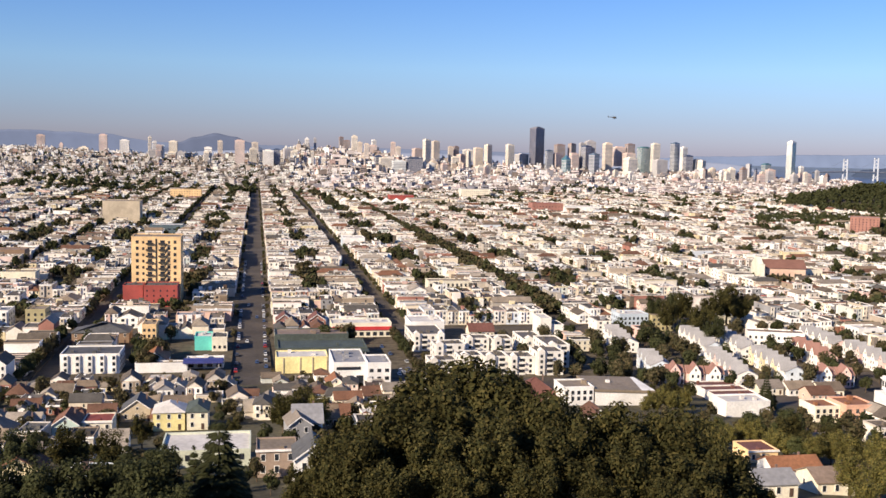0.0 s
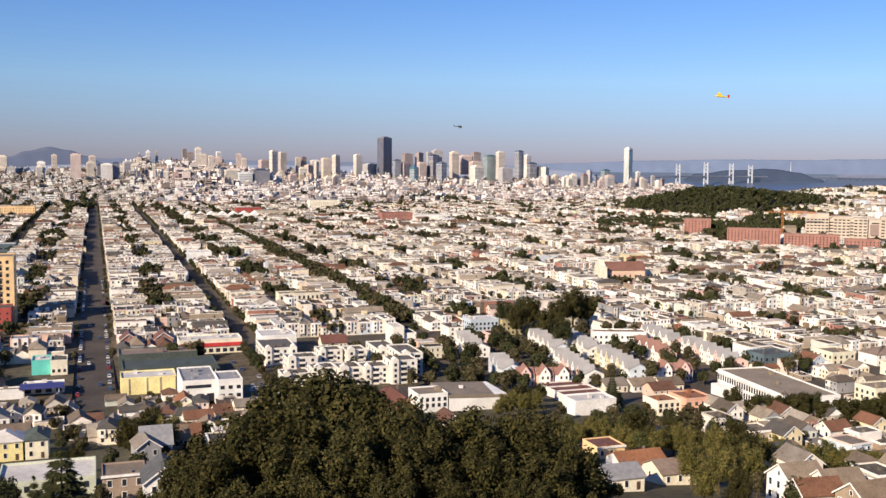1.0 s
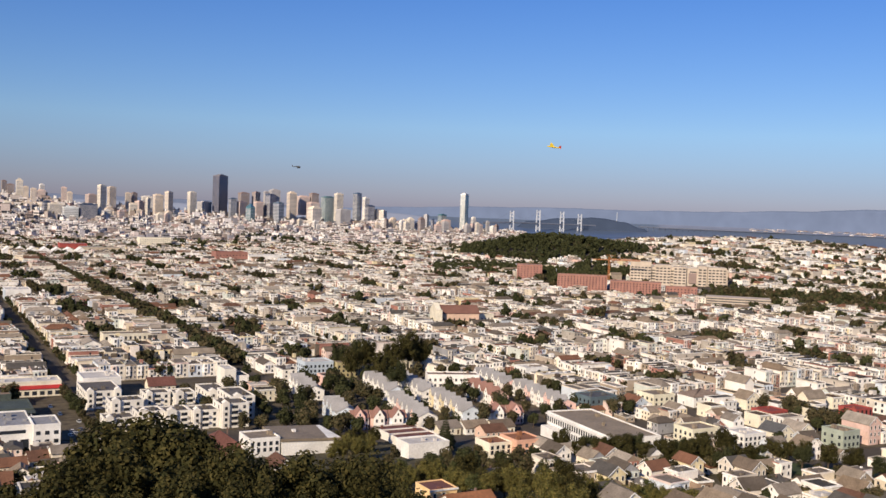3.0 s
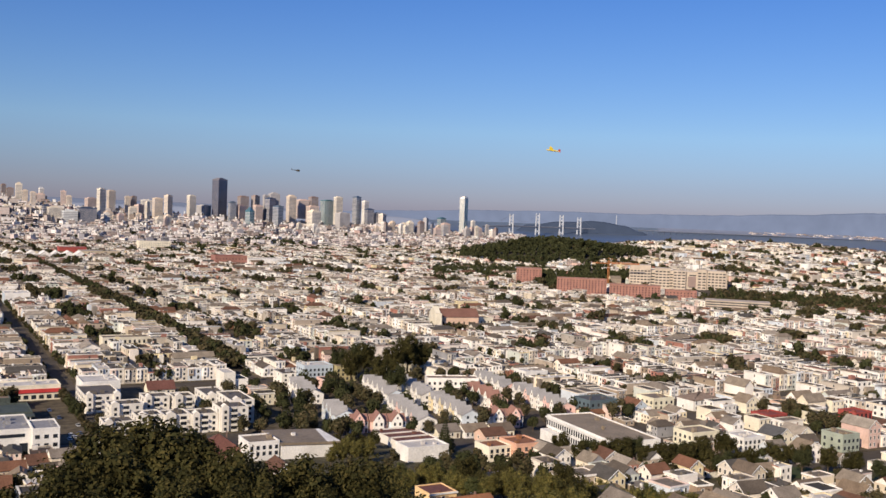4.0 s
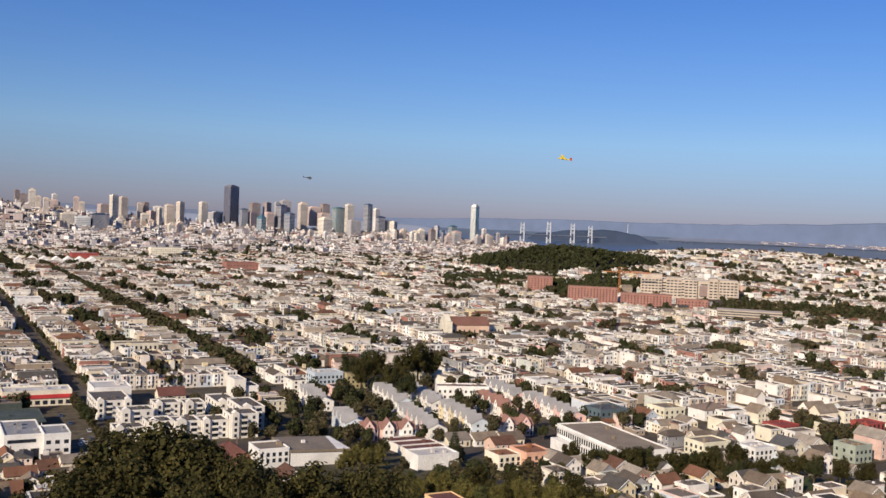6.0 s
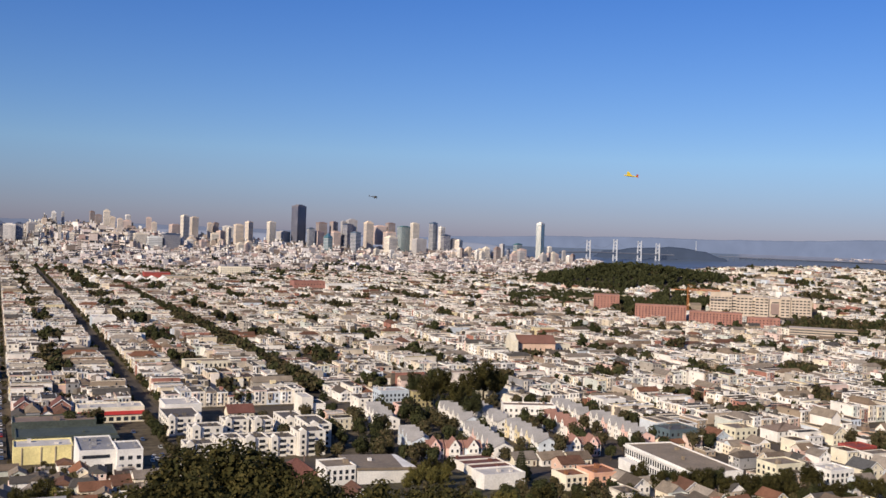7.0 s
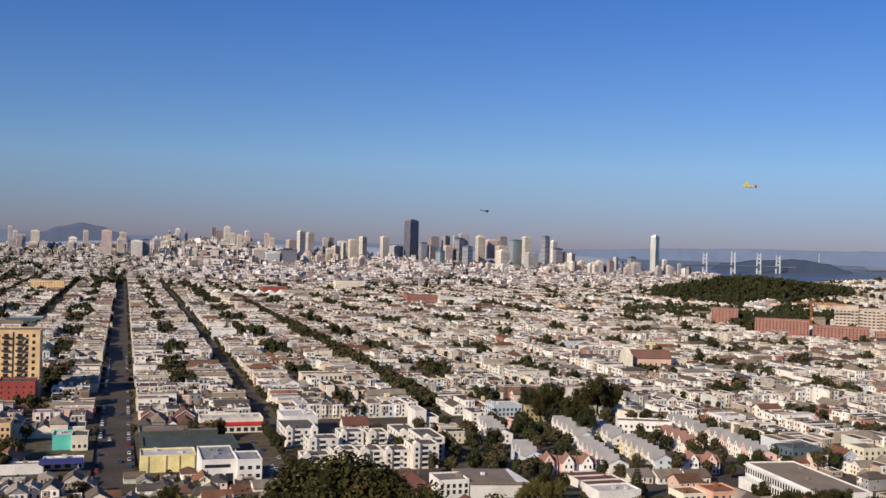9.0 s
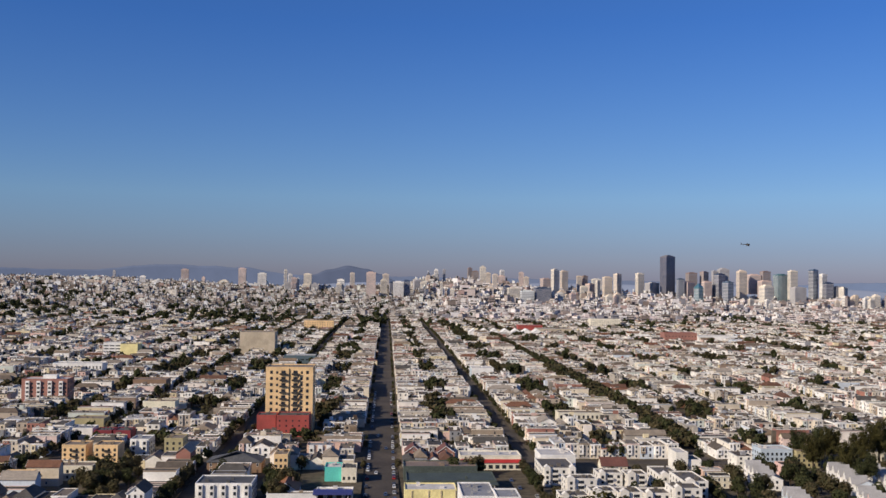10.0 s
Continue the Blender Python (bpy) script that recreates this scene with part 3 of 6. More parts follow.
# ---- low city beyond the near streets ----
SHEDS = []
for i in range(18):
    s = Shape()
    s.box(-0.5, 0.5, -0.5, 0.5, -1.2, 1, 0)
    s.box(-0.48, 0.48, -0.48, 0.48, 1, 1.03, 1)
    for k in range(rng.randint(1, 3)):
        x, y, q = rng.uniform(-0.35, 0.35), rng.uniform(-0.35, 0.35), rng.uniform(0.06, 0.14)
        s.box(x - q, x + q, y - q, y + q, 1, 1 + rng.uniform(0.1, 0.35), rng.choice((0, 1, 4)))
    if i % 3:
        for k in range(1 + i % 3):
            z = 0.2 + 0.25 * k
            s.box(-0.45, 0.45, -0.505, -0.4, z, z + 0.12, 3)
            s.box(-0.505, -0.4, -0.45, 0.45, z, z + 0.12, 3)
    SHEDS.append(s.arrays())
low, west_town = Soup(["shed_walls"] + STUFF[1:]), Soup(["west_walls"] + STUFF[1:])
y = 2640.0
while y < 5700:
    cell = 20 + (y - 2640) * 0.006
    x = -y * 0.46
    while x < y * 1.0:
        px, py = x + rng.uniform(-5, 5), y + rng.uniform(-6, 6)
        d, az = math.hypot(px, py), math.degrees(math.atan2(px, py))
        x += cell
        if d > 5750 or az > 41 or (az > 33 and d > 3600) or rng.random() < 0.18:
            continue
        if abs(px) < 12 and y < 3000:
            continue
        town = max(0, 1 - abs(az - 15) / 14) * min(1, max(0, (d - 3300) / 1500))
        west = 1.0 if az < 5 and d > 3500 else 0.3
        centre = 1.0 if 1.5 < az < 25 and d > 4250 else 0.0
        h = rng.uniform(4, 8) + (rng.random() ** 4) * (10 + 24 * town + (14 if az < 1.5 else 20) * west) + centre * (8 + 26 * rng.random() ** 2) * min(1.0, max(0.12, (13 - az) / 6))
        X, Y, Z = drawn(px, py, land(px, py))
        s = shrink(d)
        for k in range(2 if az < 3 else 1):
            w, q = (cell * rng.uniform(0.55, 1.15), cell * rng.uniform(0.5, 1.1)) if az >= 3 else (cell * rng.uniform(0.32, 0.75), cell * rng.uniform(0.4, 0.9))
            ox = (k - 0.5) * cell * 0.5 * s if az < 3 else 0.0
            (low if az >= 3 else west_town).add(rng.choice(SHEDS), Matrix.Translation((X + ox, Y + (rng.uniform(-6, 6) if az < 3 else 0), Z)) @ pose(0, 0, 0, 0, 0, rng.choice((0, 0, 0, 42)) if az > 2 else 4) @ Matrix.Diagonal((w * s, q * s, h * s * (rng.uniform(0.6, 1.15) if k else 1), 1)))
    y += cell * 1.1
tagged(new("west_town", west_town.mesh("west_town")), "tan and grey houses crowded over the western hills", "buildings", kind="stuff")
tagged(new("low_city", low.mesh("low_city")), "pale low buildings and warehouses stretching towards the towers", "buildings", kind="stuff")


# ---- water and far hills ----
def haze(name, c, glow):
    """Distant ground with the haze of miles of air put into its colour and glow."""
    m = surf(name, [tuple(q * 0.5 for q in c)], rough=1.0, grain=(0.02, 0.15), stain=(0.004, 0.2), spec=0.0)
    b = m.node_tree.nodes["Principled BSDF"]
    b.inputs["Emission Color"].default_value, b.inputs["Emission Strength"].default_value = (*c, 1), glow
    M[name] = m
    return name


# haze painted in: bluish base colours, each with a glow of its own
haze("blue_haze", (0.135, 0.172, 0.26), 0.72)
haze("island_haze", (0.055, 0.075, 0.12), 0.5)
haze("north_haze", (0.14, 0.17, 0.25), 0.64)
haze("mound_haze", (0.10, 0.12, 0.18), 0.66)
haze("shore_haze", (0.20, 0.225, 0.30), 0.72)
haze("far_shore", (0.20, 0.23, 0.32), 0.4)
# water lightened: the haze over the bay put into its base colour
paint("bay_water", (0.095, 0.13, 0.19), rough=0.35, spec=0.4)


def sheet(name, az0, az1, d0, d1, z, mat, label, category, n=60):
    v, f = [], []
    ds = [d0 * (d1 / d0) ** (i / 24) for i in range(25)]
    for d in ds:
        for i in range(n + 1):
            v.append(drawn(*polar(az0 + (az1 - az0) * i / n, d), z))
    for a in range(24):
        for i in range(n):
            f.append((a * (n + 1) + i, a * (n + 1) + i + 1, (a + 1) * (n + 1) + i + 1, (a + 1) * (n + 1) + i))
    me = bpy.data.meshes.new(name)
    me.from_pydata(v, [], f)
    me.materials.append(M[mat])
    tagged(new(name, me), label, category, kind="structure")


sheet("water", -40, 75, 5000, 39000, -14, "bay_water", "blue bay water beyond the city", "water")
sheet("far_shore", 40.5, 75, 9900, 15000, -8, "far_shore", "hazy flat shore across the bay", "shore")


def ridge(name, crest, d, deep, mat, label, base=-20, rough=0.05):
    """A range of hills: front slope, crest and back slope. crest: azimuth and elevation in degrees."""
    v, f, rows = [], [], 9
    az0, az1 = crest[0][0], crest[-1][0]
    n = int((az1 - az0) * 8)
    for i in range(n + 1):
        az = az0 + (az1 - az0) * i / n
        for (a, ea), (b, eb) in zip(crest, crest[1:]):
            if a <= az <= b + 1e-6:
                u = (az - a) / (b - a)
                e = ea + (eb - ea) * (u * u * (3 - 2 * u))
                break
        e += rough * noise.noise((az * 1.1, d * 0.001, 0)) + rough * 0.4 * noise.noise((az * 5, d * 0.001, 3))
        top = EYE + math.tan(radians(e)) * d
        for k in range(rows):
            u = k / (rows - 1) * 2 - 1
            dd = d + deep * u
            z = base + (top - base) * (1 - abs(u) ** 1.3) * (1 + 0.10 * (1 - abs(u)) * abs(u) * noise.noise((az * 3, u * 4, 1)))
            v.append(drawn(*polar(az, dd), z))
    for i in range(n):
        for k in range(rows - 1):
            f.append((i * rows + k, (i + 1) * rows + k, (i + 1) * rows + k + 1, i * rows + k + 1))
    me = bpy.data.meshes.new(name)
    me.from_pydata(v, [], f)
    for p in me.polygons:
        p.use_smooth = True
    me.materials.append(M[mat])
    tagged(new(name, me), label, "hills", kind="structure")


ridge("backdrop_east_hills", [(20, -0.3), (25.6, 0.0), (31, 0.2), (35, 0.29), (38.4, 0.28), (43, 0.36), (47.5, 0.55), (52, 0.78), (60, 0.9), (72, 0.6)], 20000, 5000, "blue_haze", "long hazy blue hills across the bay")
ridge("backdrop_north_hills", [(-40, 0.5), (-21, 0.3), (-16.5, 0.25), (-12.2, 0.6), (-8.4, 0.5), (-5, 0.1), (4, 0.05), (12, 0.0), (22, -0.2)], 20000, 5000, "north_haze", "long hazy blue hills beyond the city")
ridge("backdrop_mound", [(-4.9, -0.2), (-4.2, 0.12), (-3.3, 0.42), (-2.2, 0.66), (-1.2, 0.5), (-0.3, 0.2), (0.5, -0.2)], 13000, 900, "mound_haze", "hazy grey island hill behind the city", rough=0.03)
# low land added in haze colour to veil the dark water behind the towers
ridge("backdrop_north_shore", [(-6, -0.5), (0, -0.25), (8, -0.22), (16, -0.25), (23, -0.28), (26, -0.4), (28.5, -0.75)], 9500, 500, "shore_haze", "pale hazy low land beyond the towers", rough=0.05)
ridge("backdrop_island", [(32.2, -1.0), (33.2, -0.55), (35.0, -0.3), (37.2, -0.22), (38.5, -0.38), (39.6, -0.72), (40.2, -1.0)], 8000, 260, "island_haze", "hazy wooded island in the bay", rough=0.06)


# ---- towers of the centre ----
# haze of distance put into the colour of dark and haze_glass
TOWER_PAINT = {
    "dark": (0.19, 0.18, 0.205), "beige": (0.66, 0.55, 0.44), "white": (0.8, 0.76, 0.7), "cream": (0.76, 0.68, 0.56), "brown": (0.27, 0.2, 0.18),
    "glass": (0.2, 0.26, 0.34), "teal": (0.16, 0.33, 0.38), "grey": (0.42, 0.4, 0.4), "pink": (0.62, 0.47, 0.41), "pale": (0.62, 0.64, 0.63),
    "navy": (0.12, 0.16, 0.25), "haze_glass": (0.3, 0.3, 0.31)}
for k, c in TOWER_PAINT.items():
    paint("tower_" + k, c, rough=0.22 if k in ("glass", "teal", "navy", "dark") else 0.7, metal=0.55 if k in ("glass", "teal", "navy") else 0.0, grain=(0.05, 0.15), stain=(0.01, 0.2))


TURNED = random.Random(5)


def tower(az, wide, up, down, look_of, d=5300.0, deep=0.8, crown="box", band="glass"):
    """A tall block at azimuth az: wide and up in degrees as seen from the hill."""
    x, y = polar(az, d)
    s = shrink(d)
    base = EYE + d * math.tan(radians(down)) - 25
    turn = TURNED.choice((6, 12, 20, 30, 38) if az > 9 else (0, 4, 8, 14))
    ct, sn = math.cos(radians(turn)), math.sin(radians(turn))
    w, h = d * radians(wide) * 1.02 / (ct + deep * sn), d * math.tan(radians(up)) + EYE - base
    X, Y, Z = drawn(x, y, base)
    t = thing("office_tower", Matrix.Translation((X, Y, Z)) @ pose(0, 0, 0, 0, 0, turn) @ Matrix.Translation((0, -w * deep * s / 2, 0)) @ Matrix.Diagonal((s, s, s, 1)),
              {"dark": "tall dark granite office tower with a notched top"}.get(look_of, f"distant {look_of} high-rise tower above the low city"), "tower", "towers of the city centre")
    dp = w * deep
    body = Shape().box(-w / 2, w / 2, 0, dp, 0, h)
    mat = "tower_" + look_of
    if crown == "box":
        body.box(-w * 0.3, w * 0.25, dp * 0.2, dp * 0.7, h, h + 3.5)
    part("shaft", body, mat, t)
    g = Shape()
    if band:
        e = 0.18
        if TURNED.random() < 0.45:
            k = max(4, int(h / 7))
            for i in range(k):
                z = 4 + (h - 8) * i / k
                g.box(-w / 2 - e, w / 2 + e, -e, dp + e, z, z + (h - 8) / k * 0.45, 0, True)
        else:
            for span, across in ((w, False), (dp, True)):
                n = max(4, int(span / 4.2))
                for i in range(n):
                    a = span * (i + 0.3) / n
                    c = a + span * 0.4 / n
                    if across:
                        g.box(-w / 2 - e, -w / 2 + 0.1, a, c, 4, h - 5, 0, True).box(w / 2 - 0.1, w / 2 + e, a, c, 4, h - 5, 0, True)
                    else:
                        g.box(a - w / 2, c - w / 2, -e, 0.1, 4, h - 5, 0, True)
        part("glazing", g, "tower_" + ("navy" if look_of == "dark" else "grey" if look_of in ("glass", "teal", "navy") else "haze_glass" if band == "glass" else band), t, "dark strips of glazing")
    c = Shape()
    if crown == "point":
        c.ridge(-w * 0.5, w * 0.5, 0, dp, h, h + w * 0.45, 0, "y", dp * 0.45)
    elif crown == "step":
        c.box(-w * 0.36, w * 0.36, dp * 0.1, dp * 0.9, h, h + 4).box(-w * 0.2, w * 0.2, dp * 0.25, dp * 0.75, h + 4, h + 8)
    if crown != "box":
        part("crown", c, mat, t)
    return t


tower(13.01, 0.47, 0.36, -0.81, "beige", 5200, 0.7, "box")
tower(14.24, 0.48, 0.40, -0.76, "cream", 5200, 0.7, "box")
tower(14.91, 0.83, -0.12, -0.71, "grey", 5500, 0.7, "box")
tower(15.75, 0.83, 1.37, -0.90, "dark", 5500, 0.7, "step")
tower(16.45, 0.42, 0.13, -0.82, "glass", 5200, 0.7, "box")
tower(17.04, 0.58, 0.47, -0.53, "brown", 5500, 0.7, "box")
tower(17.72, 0.48, 0.53, -0.38, "brown", 5600, 0.7, "box")
tower(16.89, 0.71, -0.05, -1.00, "pink", 5300, 0.7, "box")
tower(17.43, 0.55, -0.33, -1.69, "teal", 4700, 0.7, "point")
tower(17.86, 0.51, -0.02, -1.16, "pink", 5300, 0.7, "box")
tower(18.27, 0.29, 0.58, -0.91, "grey", 5450, 0.7, "box")
tower(18.53, 0.61, 0.43, -0.91, "navy", 5400, 0.7, "box")
tower(18.73, 0.58, 0.67, -0.15, "grey", 5500, 0.7, "step")
tower(18.98, 0.64, -0.01, -1.48, "glass", 4900, 0.7, "box")
tower(19.70, 0.52, 0.57, -1.35, "beige", 5200, 0.7, "step")
tower(20.34, 0.68, 0.40, -0.42, "pink", 5450, 0.7, "box")
tower(20.93, 0.52, 0.58, -0.23, "brown", 5500, 0.7, "box")
tower(20.90, 0.68, 0.06, -0.59, "pink", 5300, 0.7, "box")
tower(20.99, 0.77, -0.23, -1.34, "cream", 4900, 0.7, "step")
tower(21.73, 0.74, 0.42, -0.82, "teal", 5300, 0.7, "box")
tower(22.33, 0.48, 0.63, -0.80, "cream", 5200, 0.7, "box")
tower(22.61, 0.77, -0.27, -1.02, "grey", 5000, 0.7, "box")
tower(23.38, 0.52, 0.70, -0.60, "glass", 5350, 0.7, "box")
tower(23.87, 0.39, 0.46, -0.58, "white", 5350, 0.7, "box")
tower(24.11, 0.51, 0.01, -0.90, "navy", 5250, 0.7, "box")
tower(24.57, 0.39, -0.20, -0.75, "grey", 5350, 0.7, "box")
tower(24.86, 0.51, -0.25, -1.04, "cream", 5250, 0.7, "box")
tower(2.80, 0.23, 0.47, -0.83, "white", 5300, 0.7, "point")
tower(3.25, 0.15, 0.52, -0.07, "grey", 5400, 0.7, "box")
tower(4.71, 0.27, 0.61, -0.11, "brown", 5600, 0.7, "box")
tower(5.03, 0.36, 0.43, -0.13, "brown", 5600, 0.7, "box")
tower(5.45, 0.33, 0.67, -0.59, "cream", 5300, 0.7, "step")
tower(5.76, 0.27, 0.34, -0.80, "beige", 5200, 0.7, "box")
tower(6.14, 0.30, 0.26, -1.04, "beige", 5100, 0.7, "box")
tower(6.50, 0.42, 0.18, -0.58, "pink", 5300, 0.7, "box")
tower(6.54, 0.27, 0.49, -0.01, "white", 5500, 0.7, "box")
tower(7.63, 0.27, 0.38, -0.23, "pink", 5400, 0.7, "box")
tower(7.92, 0.27, 0.13, -0.41, "beige", 5300, 0.7, "box")
tower(7.97, 0.76, -0.66, -1.71, "pale", 4300, 0.7, "box")
tower(8.82, 0.95, -0.47, -1.52, "navy", 4350, 0.7, "box")
tower(9.53, 0.46, 0.58, -1.31, "cream", 5000, 0.7, "box")
tower(10.03, 0.46, 0.50, -0.78, "beige", 5300, 0.7, "box")
tower(9.01, 0.62, 0.05, -0.62, "pink", 5400, 0.7, "box")
tower(10.88, 0.28, 0.21, -0.75, "beige", 5300, 0.7, "box")
tower(11.19, 0.34, 0.23, -0.64, "brown", 5400, 0.7, "box")
tower(11.15, 0.41, -0.36, -1.35, "cream", 5000, 0.7, "box")
tower(11.85, 0.53, 0.06, -0.46, "white", 5400, 0.7, "box")
tower(11.92, 0.28, -0.04, -1.17, "cream", 5000, 0.7, "box")
tower(12.45, 0.53, 0.18, -0.63, "beige", 5300, 0.7, "box")
tower(11.49, 0.53, -0.22, -0.89, "pink", 5200, 0.7, "box")
tower(-1.95, 0.27, 0.24, -0.84, "beige", 5200, 0.7, "box")
tower(-0.89, 0.52, 0.29, -1.68, "pink", 4500, 0.7, "box")
tower(-0.06, 0.36, 0.20, -0.77, "beige", 5200, 0.7, "box")
tower(0.66, 0.59, -0.23, -1.30, "white", 4500, 0.7, "box")
tower(1.14, 0.37, -0.15, -1.29, "navy", 4550, 0.7, "box")
tower(1.77, 0.60, -0.13, -1.02, "grey", 4700, 0.7, "box")
tower(0.10, 1.37, -1.23, -1.93, "navy", 4200, 0.7, "box")
tower(1.61, 0.63, -1.18, -1.89, "cream", 4200, 0.7, "box")
tower(3.61, 0.91, -0.65, -1.34, "brown", 4700, 0.7, "box")
tower(4.70, 0.71, -0.46, -1.15, "cream", 4800, 0.7, "box")
tower(7.19, 0.67, -0.50, -1.45, "cream", 4500, 0.7, "box")
tower(-8.07, 0.43, 0.43, -0.40, "pink", 5200, 0.7, "box")
tower(-6.98, 0.50, 0.16, -0.71, "white", 5000, 0.7, "box")
tower(-5.68, 0.19, 0.37, -0.82, "cream", 5000, 0.7, "box")
tower(-5.42, 0.25, 0.12, -0.85, "white", 4800, 0.7, "box")
tower(-4.45, 0.44, 0.16, -0.39, "cream", 5000, 0.7, "box")
tower(-16.02, 0.92, -0.33, -0.88, "beige", 4200, 0.7, "box")
tower(-14.87, 0.15, 0.21, -0.22, "grey", 4800, 0.7, "box")
tower(-14.46, 0.35, -0.74, -1.55, "white", 3900, 0.7, "box")
tower(-13.38, 0.35, -0.08, -0.48, "white", 4600, 0.7, "box")
tower(-11.17, 0.45, 0.33, -0.18, "pink", 5000, 0.7, "box")
tower(28.25, 0.45, -0.35, -0.95, "teal", 5250)
tower(27.35, 0.35, -0.4, -1.0, "grey", 5200)
tower(29.5, 0.5, 0.86, -1.0, "white", 5150, 0.8, "step", band="teal")
tower(30.05, 0.25, -0.45, -1.0, "white", 5150)

fill = random.Random(11)
for i in range(134):
    a = fill.uniform(1.5, 27.0) if i < 84 else fill.uniform(-16, 2) if i < 104 else fill.uniform(24.5, 31.5)
    line = -0.72 if a > 24.5 else -0.25 - 0.75 * min(1.0, max(0.0, (a - 3) / 13)) if a > 1 else -0.15
    tower(a, fill.uniform(0.16, 0.5), line + fill.uniform(-0.3, 0.08), -1.4, fill.choice(("beige", "white", "cream", "grey", "pink", "brown", "white", "beige", "navy", "cream", "pink")), fill.uniform(4300, 5300), 0.7, fill.choice(("box", "box", "step")))


# ---- trees ----
def crown_shape(seed, r, h, z0, n, leaf, lobes=9, spread=0.62):
    """A crown of many small leaf clumps gathered in uneven lobes."""
    rg = np.random.default_rng(seed)
    c = rg.normal(0, 1, (lobes, 3))
    c /= np.linalg.norm(c, axis=1)[:, None]
    c *= rg.uniform(0.25, spread, (lobes, 1))
    rad = rg.uniform(0.30, 0.52, lobes) if lobes < 12 else rg.uniform(0.11, 0.40, lobes)
    k = rg.integers(0, lobes, n)
    dr = rg.normal(0, 1, (n, 3))
    dr /= np.linalg.norm(dr, axis=1)[:, None]
    p = c[k] + dr * (rad[k] * rg.uniform(0.6 if lobes < 12 else 0.45, 1.12, n))[:, None]
    p = p * np.array([r, r, h / 2]) + np.array([0, 0, z0 + h / 2])
    nrm = dr + rg.normal(0, 0.36, (n, 3))
    nrm /= np.linalg.norm(nrm, axis=1)[:, None]
    a = np.cross(nrm, rg.normal(0, 1, (n, 3)))
    a /= np.linalg.norm(a, axis=1)[:, None]
    b = np.cross(nrm, a)
    s = leaf * rg.uniform(0.55, 1.25, (n, 1))
    v = np.stack([p - a * s, p - b * s * 0.55, p + a * s, p + b * s * 0.6], 1).reshape(-1, 3)
    return v, np.arange(4 * n), np.full(n, 4), np.zeros(n, int)


def trunk_shape(r, h, seed):
    rg = random.Random(seed)
    s = Shape().tube((0, 0, -2), (rg.uniform(-0.3, 0.3), 0, h * 0.5), r, r * 0.7)
    for i in range(5):
        a = i * 1.26 + rg.uniform(-0.3, 0.3)
        s.tube((0, 0, h * rg.uniform(0.35, 0.5)), (math.cos(a) * h * 0.28, math.sin(a) * h * 0.28, h * rg.uniform(0.62, 0.85)), r * 0.45, r * 0.12, 6)
    return s


def crown_mesh(name, mat, *a, **k):
    s = Soup([mat])
    s.add(crown_shape(*a, **k), Matrix.Identity(4))
    return s.mesh(name)


def tree_thing(m, label, trunk, crown, name="tree", group=""):
    t = thing(name, m, label, "tree", group)
    part("trunk", trunk, None, t)
    part("crown", crown, None, t)
    return t


BIG = [(trunk_shape(0.5, 13, i).mesh("trunk", ["bark"]), crown_mesh("crown", ("leaf_grove", "leaf_grove", "leaf_dark", "leaf_warm", "leaf_green")[i], 40 + i, 6.5, 15.5, 3.0, 11000, 0.34, 46, 0.82)) for i in range(5)]
MIDT = [(trunk_shape(0.3, 8, i).mesh("trunk", ["bark"]), crown_mesh("crown", ("leaf", "leaf_dark", "leaf_dark", "leaf")[i], 60 + i, 4.0, 9.2, 0.9, 1000, 0.6, 9)) for i in range(4)]


def conifer(seed, h, r, n):
    rg = np.random.default_rng(seed)
    u = rg.uniform(0, 1, n) ** 0.7
    a = rg.uniform(0, 6.283, n)
    tier = np.round(u * 14) / 14
    rr = r * u * rg.uniform(0.55, 1.05, n)
    p = np.stack([np.cos(a) * rr, np.sin(a) * rr, h * (1 - tier) - rr * 0.25 + rg.normal(0, 0.15, n) + 0.6], 1)
    o = np.stack([np.cos(a), np.sin(a), -0.25 + 0 * a], 1)
    t = np.stack([-np.sin(a), np.cos(a), 0 * a], 1)
    s = rg.uniform(0.35, 0.8, (n, 1)) * (0.4 + 0.6 * u[:, None])
    v = np.stack([p - o * s, p - t * s * 0.5, p + o * s * 1.3, p + t * s * 0.5], 1).reshape(-1, 3)
    q = Soup(["leaf_dark"])
    q.add((v, np.arange(4 * n), np.full(n, 4), np.zeros(n, int)), Matrix.Identity(4))
    return q.mesh("crown")


def stand(kind, x, y, size, turn, label, name="tree", group="", zs=1.0):
    trunk, crown = kind
    return tree_thing(Matrix.Translation((x, y, land(x, y))) @ pose(0, 0, 0, 0, 0, turn) @ Matrix.Diagonal((size, size, size * zs, 1)), label, trunk, crown, name, group)


tr0 = random.Random(19)
